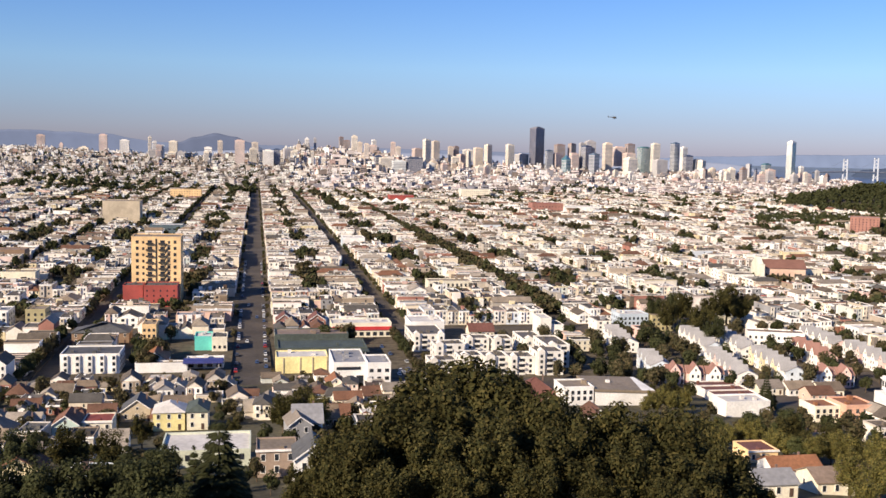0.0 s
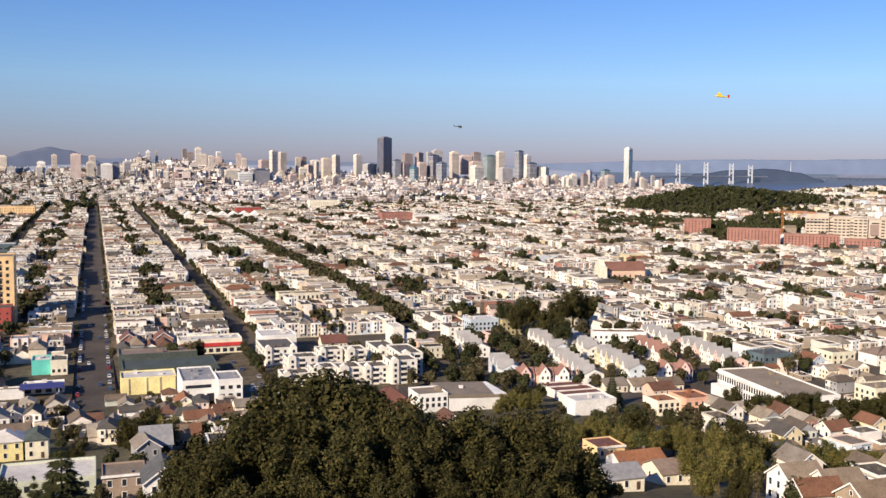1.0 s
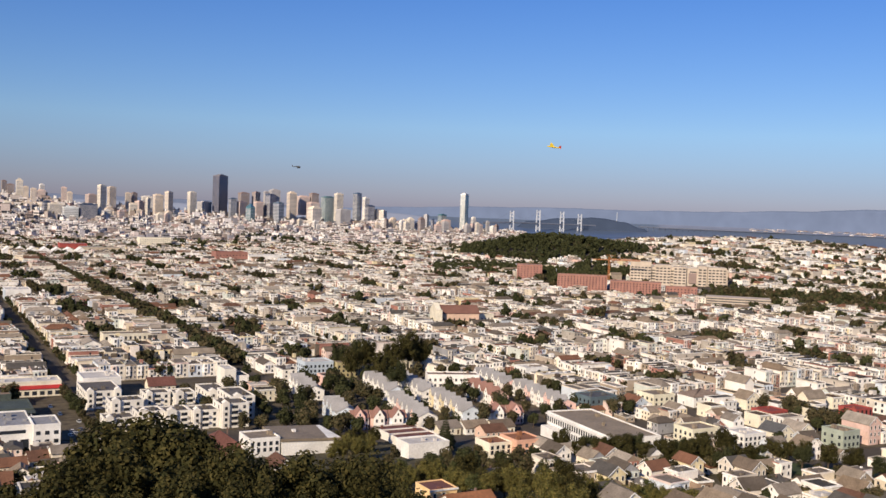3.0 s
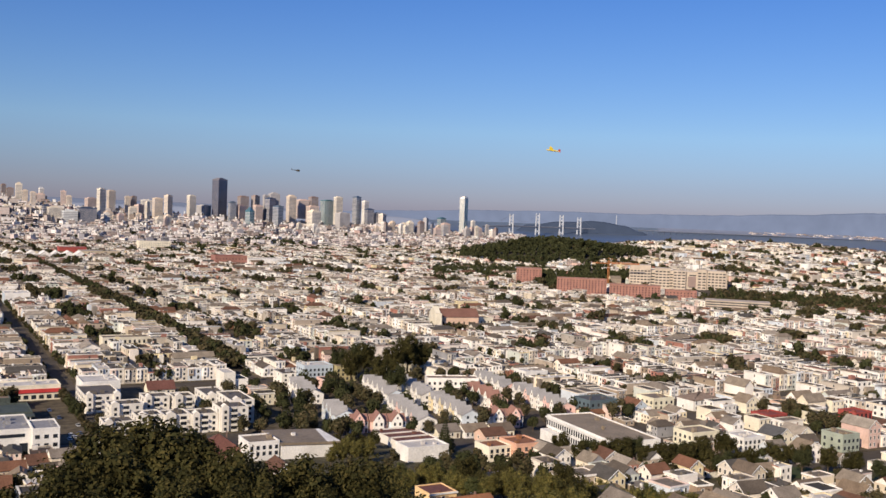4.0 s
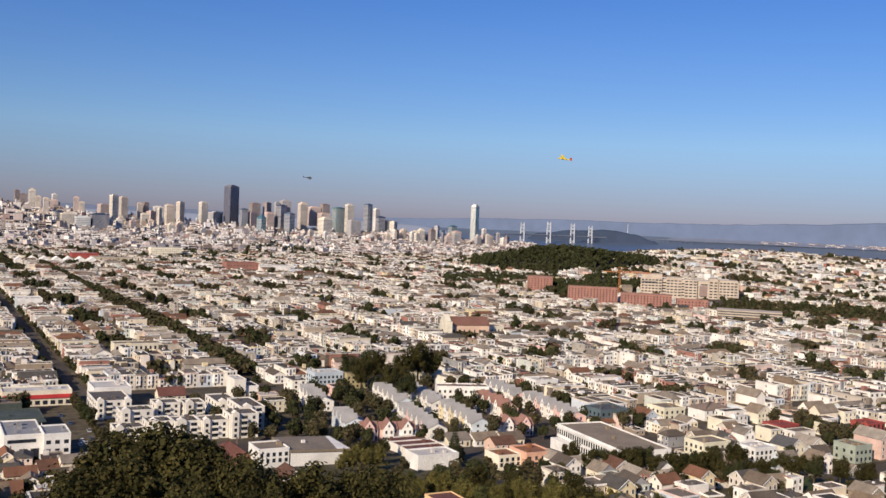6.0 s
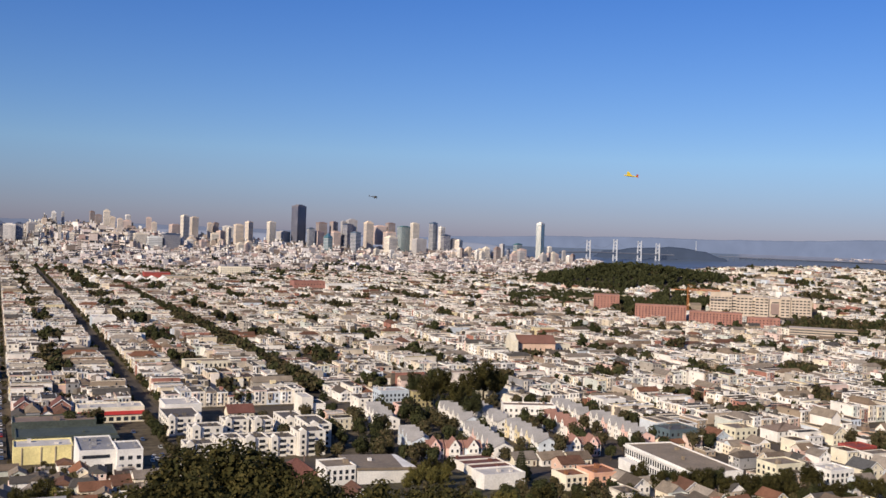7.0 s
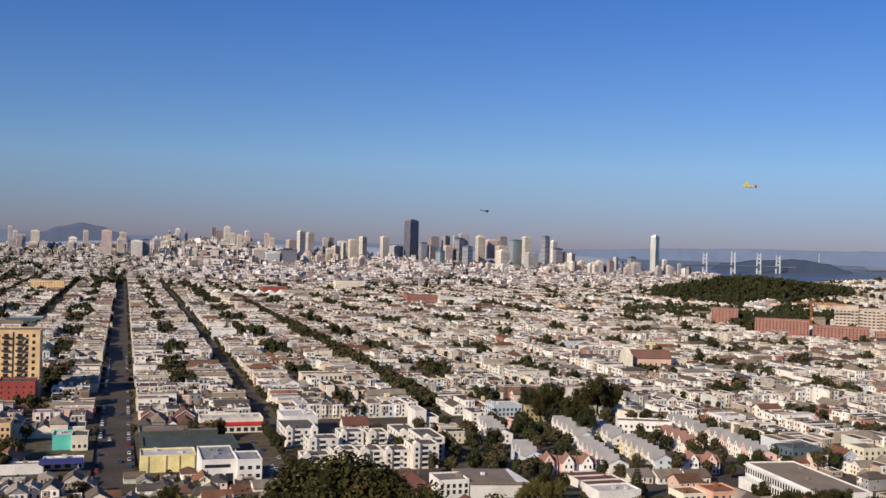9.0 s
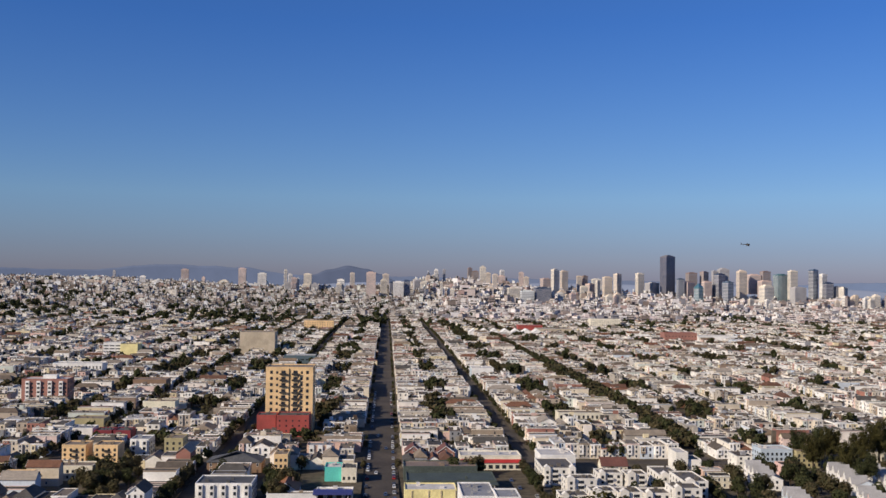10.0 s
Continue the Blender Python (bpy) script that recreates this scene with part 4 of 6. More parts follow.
# the grove on the slope below the lookout
for az, d, size, k in ((5.0, 128, 0.75, 1), (7.2, 124, 0.95, 0), (9.6, 132, 1.1, 0), (11.6, 138, 1.3, 1), (13.6, 136, 1.2, 0), (15.8, 131, 1.0, 1), (17.8, 135, 0.8, 0), (19.6, 129, 0.84, 1),
                       (21.6, 134, 0.85, 1), (23.6, 137, 0.92, 1), (25.6, 133, 0.88, 0), (27.2, 128, 0.7, 1), (8.4, 112, 0.85, 1), (12.0, 114, 0.95, 0), (16.0, 112, 0.9, 0), (20.0, 113, 0.9, 1), (23.5, 114, 0.9, 0), (26.3, 113, 0.75, 1), (6.0, 108, 0.7, 0), (10.2, 106, 0.7, 1), (14.0, 105, 0.72, 1), (18.0, 104, 0.7, 0), (22.0, 106, 0.7, 1), (25.0, 106, 0.65, 1), (28.0, 116, 0.6, 0), (7.8, 100, 0.5, 1), (12.2, 98, 0.5, 0), (16.2, 98, 0.5, 1), (20.2, 98, 0.5, 0), (24.0, 99, 0.5, 1), (27.0, 104, 0.5, 0)):
    x, y = polar(az, d)
    stand(BIG[k], x, y, size, az * 47, "broad dark green tree on the slope", group="trees of the grove")
for az, d, size, k in ((-12.6, 150, 0.88, 2), (-10.8, 146, 0.82, 2), (-8.9, 148, 0.85, 2), (-7.3, 152, 0.88, 2), (-5.8, 143, 0.85, 2), (-14.5, 155, 0.8, 2), (-11.8, 138, 0.56, 2), (-9.4, 136, 0.53, 2), (-7.0, 137, 0.53, 2), (4.0, 150, 0.55, 0), (4.6, 175, 0.6, 1), (-4.6, 132, 0.5, 2), (2.6, 135, 0.5, 1), (4.2, 118, 0.6, 0), (1.6, 318, 0.85, 1), (2.6, 326, 0.9, 0), (3.4, 312, 0.8, 3), (-1.2, 300, 0.5, 1), (-6.2, 300, 0.6, 0), (-10.0, 250, 0.8, 1), (-12.5, 240, 0.85, 2), (-8.0, 236, 0.75, 0), (-5.4, 228, 0.6, 2), (-14.0, 290, 0.7, 1),
                       (33.5, 250, 0.7, 3), (35, 246, 0.72, 3), (36.5, 252, 0.7, 3), (26.4, 240, 0.6, 3), (25.5, 250, 0.8, 0), (32.8, 318, 0.6, 3), (34.8, 300, 0.7, 3), (36.4, 285, 0.75, 0), (30.2, 325, 0.8, 1), (32.4, 330, 0.7, 0), (35.8, 326, 0.75, 1), (34.2, 225, 0.55, 3), (36.0, 222, 0.55, 0), (24.2, 236, 0.7, 3), (26.2, 280, 0.7, 3)):
    x, y = polar(az, d)
    stand(BIG[k], x, y, size, az * 31, "rounded olive green tree among the hillside houses", group="hillside trees")
pine = (Shape().tube((0, 0, -2), (0, 0, 13), 0.35, 0.06).mesh("trunk", ["bark"]), conifer(3, 15, 4.9, 6800))
stand(pine, *polar(-2.0, 150), 1.35, 20, "dark pointed conifer on the slope", "conifer_tree")
for az, d, size in ((-3.4, 158, 1.0), (-1.0, 172, 0.9), (-7.0, 170, 1.1), (28.9, 436, 0.95)):
    stand(pine, *polar(az, d), size, az * 90, "dark pointed conifer on the slope", "conifer_tree")
for az, d, size in ((22.6, 640, 1.5), (23.4, 615, 1.6), (24.2, 640, 1.75), (25.0, 600, 1.6), (25.7, 635, 1.7), (26.6, 650, 2.1), (27.3, 660, 1.6), (26.0, 570, 1.5), (23.8, 660, 1.5)):
    x, y = polar(az, d)
    stand(BIG[2 if size < 1.55 else 1], x, y, size * 0.72, az * 77, "tall dark tree in the park", group="park trees", zs=1.1)
for i in range(26):
    az, d = 22.5 + 12.5 * (i + tr0.random()) / 26, tr0.uniform(300, 345) if i % 2 else tr0.uniform(346, 372)
    d = max(314, min(d, 335))
    if not taken(*polar(az, d), 3):
        stand(BIG[(3, 3, 4, 3, 3, 0)[i % 6]], *polar(az, d), tr0.uniform(0.42, 0.6), i * 83, "rounded olive green tree among the hillside houses", group="hillside trees")
for i, (az, d, q) in enumerate(((-3.2, 243, 0.5), (-1.4, 246, 0.5), (-4.6, 252, 0.7), (0.1, 232, 0.6), (2.4, 228, 0.6), (2.8, 244, 0.7), (-0.5, 222, 0.55), (-3.4, 226, 0.5), (-5.2, 280, 0.7), (-1.6, 216, 0.5), (0.9, 212, 0.55), (-2.6, 214, 0.5), (-4.4, 218, 0.6), (2.0, 280, 0.8), (0.6, 300, 0.7))):
    stand(MIDT[i % 4], *polar(az, d), q, i * 47, "green garden tree with a rounded crown", "garden_tree", "garden trees of the slope")
count = 0
tree_soup = Soup(["leaf", "leaf_dark", "leaf_warm"])
FART = []
for i in range(6):
    v, f, s, mi = crown_shape(80 + i, 3.8, 7.5, 1.2, 110, 1.25, 7)
    FART.append((v, f, s, mi + (1, 1, 0, 0, 1, 0)[i]))
for i in range(2):
    v, f, s, mi = crown_shape(92 + i, 3.8, 7.5, 1.2, 44, 1.9, 6)
    FART.append((v, f, s, mi + 1))
tr = random.Random(3)


def city_tree(x, y, size, kind=-1):
    global count
    d = math.hypot(x, y)
    if not in_view(x, y, 1.0) or taken(x, y, 2.0):
        return
    if d < 700:
        size = min(size, 1.15)
    if d < 600 and count < 240:
        count += 1
        stand(MIDT[tr.randrange(4)], x, y, size, tr.uniform(0, 360), "green street tree with a rounded crown", "street_tree", "street and yard trees")
    else:
        X, Y, Z = drawn(x, y, land(x, y))
        s = size * shrink(d)
        tree_soup.add(FART[kind] if kind >= 0 else tr.choice(FART[:6]), Matrix.Translation((X, Y, Z)) @ pose(0, 0, 0, 0, 0, tr.uniform(0, 360)) @ Matrix.Diagonal((s, s, s, 1)))


for x, y, size in YARDS:
    city_tree(x, y, size)
for x, gap, size in ((-2, 34.0, 0.6), (193, 30.0, 1.3), (85, 10, 0.85), (-95, 12, 1.15), (-190, 12, 1.2), (290, 18, 0.8), (385, 16, 0.8), (480, 20, 0.8), (575, 20, 0.8), (670, 20, 0.8), (-285, 15, 1.0), (-380, 17, 0.8), (-475, 20, 0.8)):
    y = 470
    while y < 2600:
        for sx in (-10.2, 9.6) if x == -2 else (-7.5, 7.5):
            if tr.random() < 0.72:
                city_tree(x + sx, y + tr.uniform(-3, 3), size * tr.uniform(0.7, 1.2))
        y += gap
for cx, y0, y1, n in ((-332, 610, 1050, 40), (-237, 600, 1050, 55), (-142, 610, 1050, 55), (-48, 610, 1050, 40), (41, 610, 1100, 50), (139, 600, 1100, 60), (241, 660, 1100, 40), (-142, 460, 590, 14), (-237, 460, 590, 14)):
    for i in range(n):
        city_tree(cx + tr.gauss(0, 6), tr.uniform(y0, y1), tr.uniform(0.6, 1.3))
y = 640.0
while y < 2050:
    for sx in (-6.5, 0, 6.5):
        if tr.random() < 0.93:
            city_tree(193 + sx + tr.uniform(-1, 1), y + tr.uniform(-2, 2), tr.uniform(1.15, 1.6) * (1 if y < 1300 else 0.8), tr.choice((2, 3, 1, 5)))
    y += 5.2
for i in range(15):
    x, y = polar(36.6 + 0.62 * i, 410 + (i * 7) % 13)
    stand(BIG[(0, 2, 1, 0)[i % 4]], x, y, 0.7 + 0.035 * (i % 6), i * 97, "rounded dark green tree along the park lawn", group="park trees", zs=0.92)
for i in range(6):
    x, y = polar(46.2 + 1.3 * i, 436 + (i * 11) % 17)
    if not taken(x, y, 0):
        stand(BIG[(1, 0, 2)[i % 3]], x, y, 0.66 + 0.035 * (i % 5), i * 67, "rounded dark green tree along the park lawn", group="park trees", zs=0.92)
for i in range(18):
    x, y = polar(35.5 + 14 * (i + tr.random()) / 18, tr.choice((tr.uniform(424, 432), tr.uniform(462, 472))))
    if not taken(x, y, 3):
        stand(BIG[tr.choice((0, 2, 2, 0, 1))], x, y, tr.uniform(0.55, 0.8), i * 57, "rounded dark green tree along the park lawn", group="park trees", zs=0.9)
for i in range(160):
    if HILLSIDE:
        x, y = tr.choice(HILLSIDE)
        city_tree(x + tr.uniform(-9, 9), y + tr.choice((-9, -11, 9)), tr.uniform(0.5, 0.95))
for i in range(24):
    u = (i + tr0.random()) / 24
    stand(BIG[(3, 3, 4)[i % 3]], *polar(29.4 + 15 * u, 318 - 18 * u + tr0.uniform(-9, 9)), tr0.uniform(0.5, 0.68), i * 59, "rounded olive green tree among the hillside houses", group="hillside trees", zs=0.85)
GARDEN = [crown_shape(120 + i, 3.2, 6.5, 0.6, 620, 0.5, 8) for i in range(5)]
garden = Soup(["leaf"])
for i in range(800):
    az, d = (tr.uniform(-23, 54), tr.uniform(225, 445)) if i < 330 else (tr.uniform(-23, 6), tr.uniform(225, 445)) if i < 520 else (tr.uniform(-23, 5), tr.uniform(150, 300))
    x, y = polar(az, d)
    if taken(x, y, 1) or abs(x + 2) < 9 and y > 400:
        continue
    q = tr.uniform(0.55, 1.15) if i < 520 else tr.uniform(0.35, 0.8)
    garden.add(tr.choice(GARDEN), Matrix.Translation((x, y, land(x, y))) @ pose(0, 0, 0, 0, 0, tr.uniform(0, 360)) @ Matrix.Diagonal((q, q, q, 1)))
for i in range(70):
    x, y = (tr.uniform(-97, -12) if i < 50 else tr.uniform(9, 34)), tr.uniform(436, 474)
    q = tr.uniform(0.3, 0.6)
    garden.add(tr.choice(GARDEN), Matrix.Translation((x, y, land(x, y))) @ pose(0, 0, 0, 0, 0, tr.uniform(0, 360)) @ Matrix.Diagonal((q, q, q, 1)))
tagged(new("garden_shrubs", garden.mesh("garden_shrubs")), "green garden trees and shrubs between the slope's houses", "shrubs", kind="stuff")
for i in range(1900):
    x, y = 1110 + tr.gauss(0, 125), 1610 + tr.gauss(0, 180)
    if bump(x, y, 1110, 1640, 120, 230, 1) > 0.2 and noise.noise((x * 0.012, y * 0.012, 2)) > -0.35:
        city_tree(x, y, tr.uniform(0.9, 2.1), 6 + i % 2 if i % 3 else 1)
for i in range(1000):
    u = tr.random()
    x, y = polar(28.0 + 6.5 * u, 1660 - 60 * u + tr.gauss(0, 55))
    if noise.noise((x * 0.014, y * 0.014, 6)) > -0.2 - 0.3 * u:
        city_tree(x, y, tr.uniform(0.8, 1.7), 6 + i % 2 if i % 3 else 1)
for i in range(900):
    x, y = polar(tr.uniform(33.6, 40.7), tr.uniform(1420, 1780))
    if wooded(x, y):
        city_tree(x, y, tr.uniform(0.8, 1.8), 1)
for i in range(800):
    x, y = polar(tr.uniform(43.5, 54), tr.uniform(1260, 1420) if i % 2 else tr.uniform(1150, 2000))
    city_tree(x, y, tr.uniform(0.9, 1.6))
for i in range(2300):
    west = i % 5 > 0
    x, y = polar(tr.uniform(-23, 0) if west else tr.uniform(-2, 34), 2200 + 3300 * tr.random())
    if noise.noise((x * 0.004, y * 0.004, 9)) > (-0.15 if west else 0.0):
        city_tree(x, y, tr.uniform(1.2, 2.9), 6 + i % 2)
for az, d, n in ((-19.5, 4700, 40), (-17.6, 4900, 30), (-8.6, 4600, 40), (-6.4, 4300, 46), (-11.5, 4200, 34), (-14.0, 3800, 30), (17.4, 3000, 34), (19.2, 2950, 22)):
    for k in range(n):
        x, y = polar(az + tr.gauss(0, 0.55), d + tr.gauss(0, 70))
        city_tree(x, y, tr.uniform(1.6, 3.0), 6 + k % 2)
tagged(new("city_trees", tree_soup.mesh("city_trees")), "dark green trees in rows and yards between the houses", "trees", kind="stuff")


# ---- single buildings ----
paint("ochre_wall", (0.80, 0.55, 0.29))
paint("red_wall", (0.36, 0.075, 0.062))
paint("tan_wall", (0.50, 0.42, 0.31))
paint("brick_wall", (0.34, 0.165, 0.13), grain=(3, 0.25))
paint("white_wall", (0.80, 0.78, 0.74))
paint("cream_wall", (0.76, 0.70, 0.56))
paint("pale_yellow", (0.80, 0.70, 0.34))
paint("lemon_wall", (0.76, 0.71, 0.54))
paint("sage_green", (0.36, 0.40, 0.33))
paint("teal_pale", (0.55, 0.68, 0.62))
paint("teal_wall", (0.12, 0.58, 0.50))
paint("salmon_wall", (0.66, 0.38, 0.27))
paint("church_wall", (0.64, 0.45, 0.34))
paint("church_roof", (0.20, 0.10, 0.075))
paint("pink_wall", (0.66, 0.46, 0.36))
paint("grey_roof", (0.27, 0.27, 0.28), grain=(0.8, 0.2))
paint("brown_roof", (0.24, 0.18, 0.14), grain=(0.8, 0.25))
paint("tan_roof", (0.25, 0.20, 0.145), grain=(0.8, 0.25))
paint("dark_roof", (0.10, 0.10, 0.10), grain=(0.8, 0.3))
paint("green_roof", (0.075, 0.092, 0.08), grain=(0.8, 0.3))
paint("rust_roof", (0.27, 0.12, 0.06), grain=(1.2, 0.25))
paint("red_roof", (0.27, 0.07, 0.05), grain=(1.2, 0.25))
paint("maroon_roof", (0.165, 0.072, 0.056), grain=(1.2, 0.25))
paint("white_roof", (0.58, 0.55, 0.51), grain=(0.8, 0.15))
paint("hospital_beige", (0.50, 0.42, 0.34))
paint("blue_awning", (0.05, 0.06, 0.22))
paint("signal_red", (0.55, 0.05, 0.05))
paint("iron", (0.05, 0.045, 0.04), rough=0.5)
paint("crane_orange", (0.42, 0.16, 0.06), rough=0.5)
PANES = {}


def pane(parent, x, y, z, w, h, turn=0.0, name="window"):
    key = (round(w, 2), round(h, 2))
    if key not in PANES:
        PANES[key] = B(-w / 2, w / 2, -0.07, 0.05, 0, h).mesh("window", ["glass"])
    p = part(name, PANES[key], None, parent)
    p.matrix_basis = pose(x, y, z, 0, 0, turn)
    return p


def block(name, x, y, w, d, h, wall, roof, label, category="building", front=(), left=(), right=(), turn=0.0, bits=3, group="", base=4.0, wide=1.3, tall=1.6, lift=0.0):
    """A flat-roofed block with its front's middle at x, y. front, left, right: columns, storeys, first sill of window rows."""
    g = land(x, y) + 0.2 + lift
    t = thing(name, Matrix.Translation((x, y, g)) @ pose(0, 0, 0, 0, 0, turn), label, category, group)
    part("wall", B(-w / 2, w / 2, 0, d, -base, h - 0.5), wall, t)
    r = B(-w / 2 + 0.35, w / 2 - 0.35, 0.35, d - 0.35, h - 0.6, h - 0.3)
    for i in range(bits):
        a, b, k = rng.uniform(-w * 0.36, w * 0.36), rng.uniform(d * 0.2, d * 0.8), rng.uniform(0.4, 1.1)
        r.box(a - k, a + k, b - k, b + k, h - 0.3, h + rng.uniform(0.4, 1.5))
    part("roof", r, roof, t)
    p = Shape()
    for q in ((-w / 2 - 0.06, w / 2 + 0.06, -0.06, 0.35), (-w / 2 - 0.06, w / 2 + 0.06, d - 0.35, d + 0.06), (-w / 2 - 0.06, -w / 2 + 0.35, 0.35, d - 0.35), (w / 2 - 0.35, w / 2 + 0.06, 0.35, d - 0.35)):
        p.box(*q, h - 0.5, h + 0.3, 0, True)
    part("parapet", p, wall, t)
    for spec, span, where in ((front, w, "f"), (left, d, "l"), (right, d, "r")):
        if not spec:
            continue
        cols, rows, z0 = spec
        for i in range(cols):
            u = (i + 0.5) / cols
            for k in range(rows):
                z = z0 + k * (h - z0 - 0.6) / rows
                if where == "f":
                    pane(t, -w / 2 + u * w, 0, z, wide, tall)
                elif where == "l":
                    pane(t, -w / 2, u * d, z, wide, tall, -90)
                else:
                    pane(t, w / 2, u * d, z, wide, tall, 90)
    return t


# ochre tower block with its red podium
ot = block("apartment_tower", -66.5, 706, 33, 24, 45.6, "ochre_wall", "tan_roof", "tall ochre apartment tower with dark balconies and stairs", "apartment tower", right=(4, 8, 8), bits=2)
for k in range(9):
    z = 6.2 + k * 4.35
    for x in (-12.6, 12.6):
        pane(ot, x, 0, z, 1.9, 2.2)
    for x in (-8.6, 8.6):
        pane(ot, x, 0, z, 1.5, 1.8)
    # dark panes on the wall stand for the openings behind the balconies
    for x in (-4.2, 4.2):
        pane(ot, x, 0, z - 0.3, 3.0, 2.6, name="balcony_opening")
        part("balcony", B(x - 2.6, x + 2.0, -1.3, -0.08, z - 0.6, z + 0.5), "iron", ot, "dark balcony with railing")
    if k < 8:
        part("stair", Shape().poly([(4.6, -1.35, z + 0.2), (5.6, -1.35, z + 0.2), (7.8, -1.35, z + 4.4), (6.8, -1.35, z + 4.4), (4.6, -0.9, z + 0.2), (5.6, -0.9, z + 0.2), (7.8, -0.9, z + 4.4), (6.8, -0.9, z + 4.4)],
                                     [(0, 1, 2, 3), (7, 6, 5, 4), (0, 4, 5, 1), (3, 2, 6, 7), (0, 3, 7, 4), (1, 5, 6, 2)]), "iron", ot, "dark outside stair")
part("rail", Shape().box(-0.4, 0.4, -0.3, -0.08, 4, 44.5, 0, True), "iron", ot, "dark vertical duct")
block("podium", -62, 686, 22, 18, 14.5, "red_wall", "dark_roof", "red painted podium below the ochre tower", "building", front=(5, 3, 3.5), wide=0.9, tall=1.2)
block("podium", -80, 689, 13, 15, 14.2, "red_wall", "dark_roof", "red painted windowless podium below the ochre tower", "building")
# larger blocks west of the long street
block("warehouse", -175, 1387, 48, 36, 31, "tan_wall", "tan_roof", "plain windowless tan concrete block", "warehouse", bits=2)
rw = block("apartment_house", -276, 837, 37, 18, 22.5, "brick_wall", "white_roof", "red brick apartment house with white bays", "apartment house", right=(3, 5, 3), bits=2)
for i in range(4):
    x = -13.5 + i * 9
    part("bay", Shape().box(x - 1.6, x + 1.6, -1.2, -0.07, 3.5, 21, 0, True), "white_wall", rw, "white bay column")
    for k in range(5):
        pane(rw, x, -1.2, 4.4 + k * 3.4, 2.2, 1.5)
        pane(rw, x + 3.6, 0, 4.4 + k * 3.4, 1.3, 1.6)
part("penthouse", B(-3, 8, 5, 12, 22.2, 25.4), "white_wall", rw)
block("office_block", -347, 1304, 22, 20, 20, "white_wall", "white_roof", "white office block with long window bands", front=(3, 4, 4), wide=6, tall=1.5)
block("office_block", -325, 1300, 22, 24, 19, "pale_yellow", "tan_roof", "pale yellow flat-roofed block")
block("office_block", -322, 1077, 52, 20, 14, "white_wall", "white_roof", "long white block with upright windows", front=(14, 2, 3), tall=3)
for x in (-177, -159):
    tw = block("apartment_house", x, 589, 13.5, 15, 10.4, "ochre_wall", "tan_roof", "yellow three-storey apartment house with small balconies", "apartment house", front=(4, 3, 1.2), group="twin yellow houses")
    for k in range(1, 3):
        part("balcony", Shape().box(-1.6, 1.6, -1.1, -0.08, k * 3.2 + 0.4, k * 3.2 + 1.3, 0, True), "iron", tw)
block("shop", -175, 795, 25, 16, 10, "lemon_wall", "tan_roof", "pale yellow shop building")
block("billboard_house", -196, 668, 14, 14, 8.1, "white_wall", "grey_roof", "house with a broad white wall")
paint("brown_wall", (0.26, 0.17, 0.11))
paint("slate_wall", (0.10, 0.14, 0.16))
paint("maroon_wall", (0.24, 0.04, 0.05))
paint("sky_wall", (0.48, 0.55, 0.61))
paint("olive_wall", (0.42, 0.36, 0.20))
block("school_block", -213, 928, 30, 20, 13, "brown_wall", "brown_roof", "brown brick block with a flat roof", front=(8, 2, 3), right=(5, 2, 3))
block("office_block", -103, 1219, 38, 24, 13, "slate_wall", "white_roof", "dark slate block under a white roof", front=(6, 2, 2), wide=4)
for x in (-180, -168):
    block("shop", x, 659, 11, 14, 8, "maroon_wall", "dark_roof", "maroon painted flat-roofed shop house", front=(3, 1, 1.5), group="maroon shop houses")
block("apartment_house", -181, 503, 14, 16, 9.6, "ochre_wall", "tan_roof", "tan corner apartment house with pale cornice", "apartment house", front=(3, 3, 1), right=(4, 3, 1))
block("long_house", -165, 539, 26, 13, 7.8, "cream_wall", "tan_roof", "long beige two-storey house with paired windows", "house", front=(9, 2, 1.2), right=(3, 2, 1.2))
vh = block("victorian_house", -145, 609, 11, 16, 10.6, "white_wall", "grey_roof", "white bay-fronted house with dark windows", "house", right=(3, 3, 1))
for x in (-3.2, 3.2):
    part("bay", Shape().box(x - 1.5, x + 1.5, -1.0, -0.07, 0.6, 10, 0, True), "white_wall", vh)
    for k in range(3):
        pane(vh, x, -1.0, 1.2 + 3.2 * k, 1.6, 1.7)
block("victorian_house", -125, 609, 11, 16, 11.2, "olive_wall", "tan_roof", "olive yellow house with a bay front", "house", front=(3, 3, 1.2), right=(3, 3, 1))
block("narrow_house", -56, 553, 7.5, 16, 11.6, "ochre_wall", "tan_roof", "narrow golden three-storey house", "house", front=(3, 3, 1.2), right=(3, 3, 1))
block("flat_house", -203, 705, 22, 16, 9, "olive_wall", "tan_roof", "tan flat-roofed house with a plain wall", "house", bits=2)
tri = block("bay_fronted_house", -38, 603, 16, 12, 8.2, "pink_wall", "grey_roof", "house with three white bay fronts", "house")
for x in (-5.2, 0, 5.2):
    part("bay", Shape().box(x - 1.5, x + 1.5, -1.0, -0.07, 0.4, 8.6, 0, True), "white_wall", tri)
    for k in range(2):
        pane(tri, x, -1.0, 1.4 + 3.2 * k, 1.6, 1.7)
near_house(Matrix.Translation((-82, 560, 0.2)), 30, 18, 2, "hip", "brown_wall", "dark_roof", "broad dark hall under a hipped slate roof", base=3, cols=7, pitch=0.14, chimney=False, name="hall")
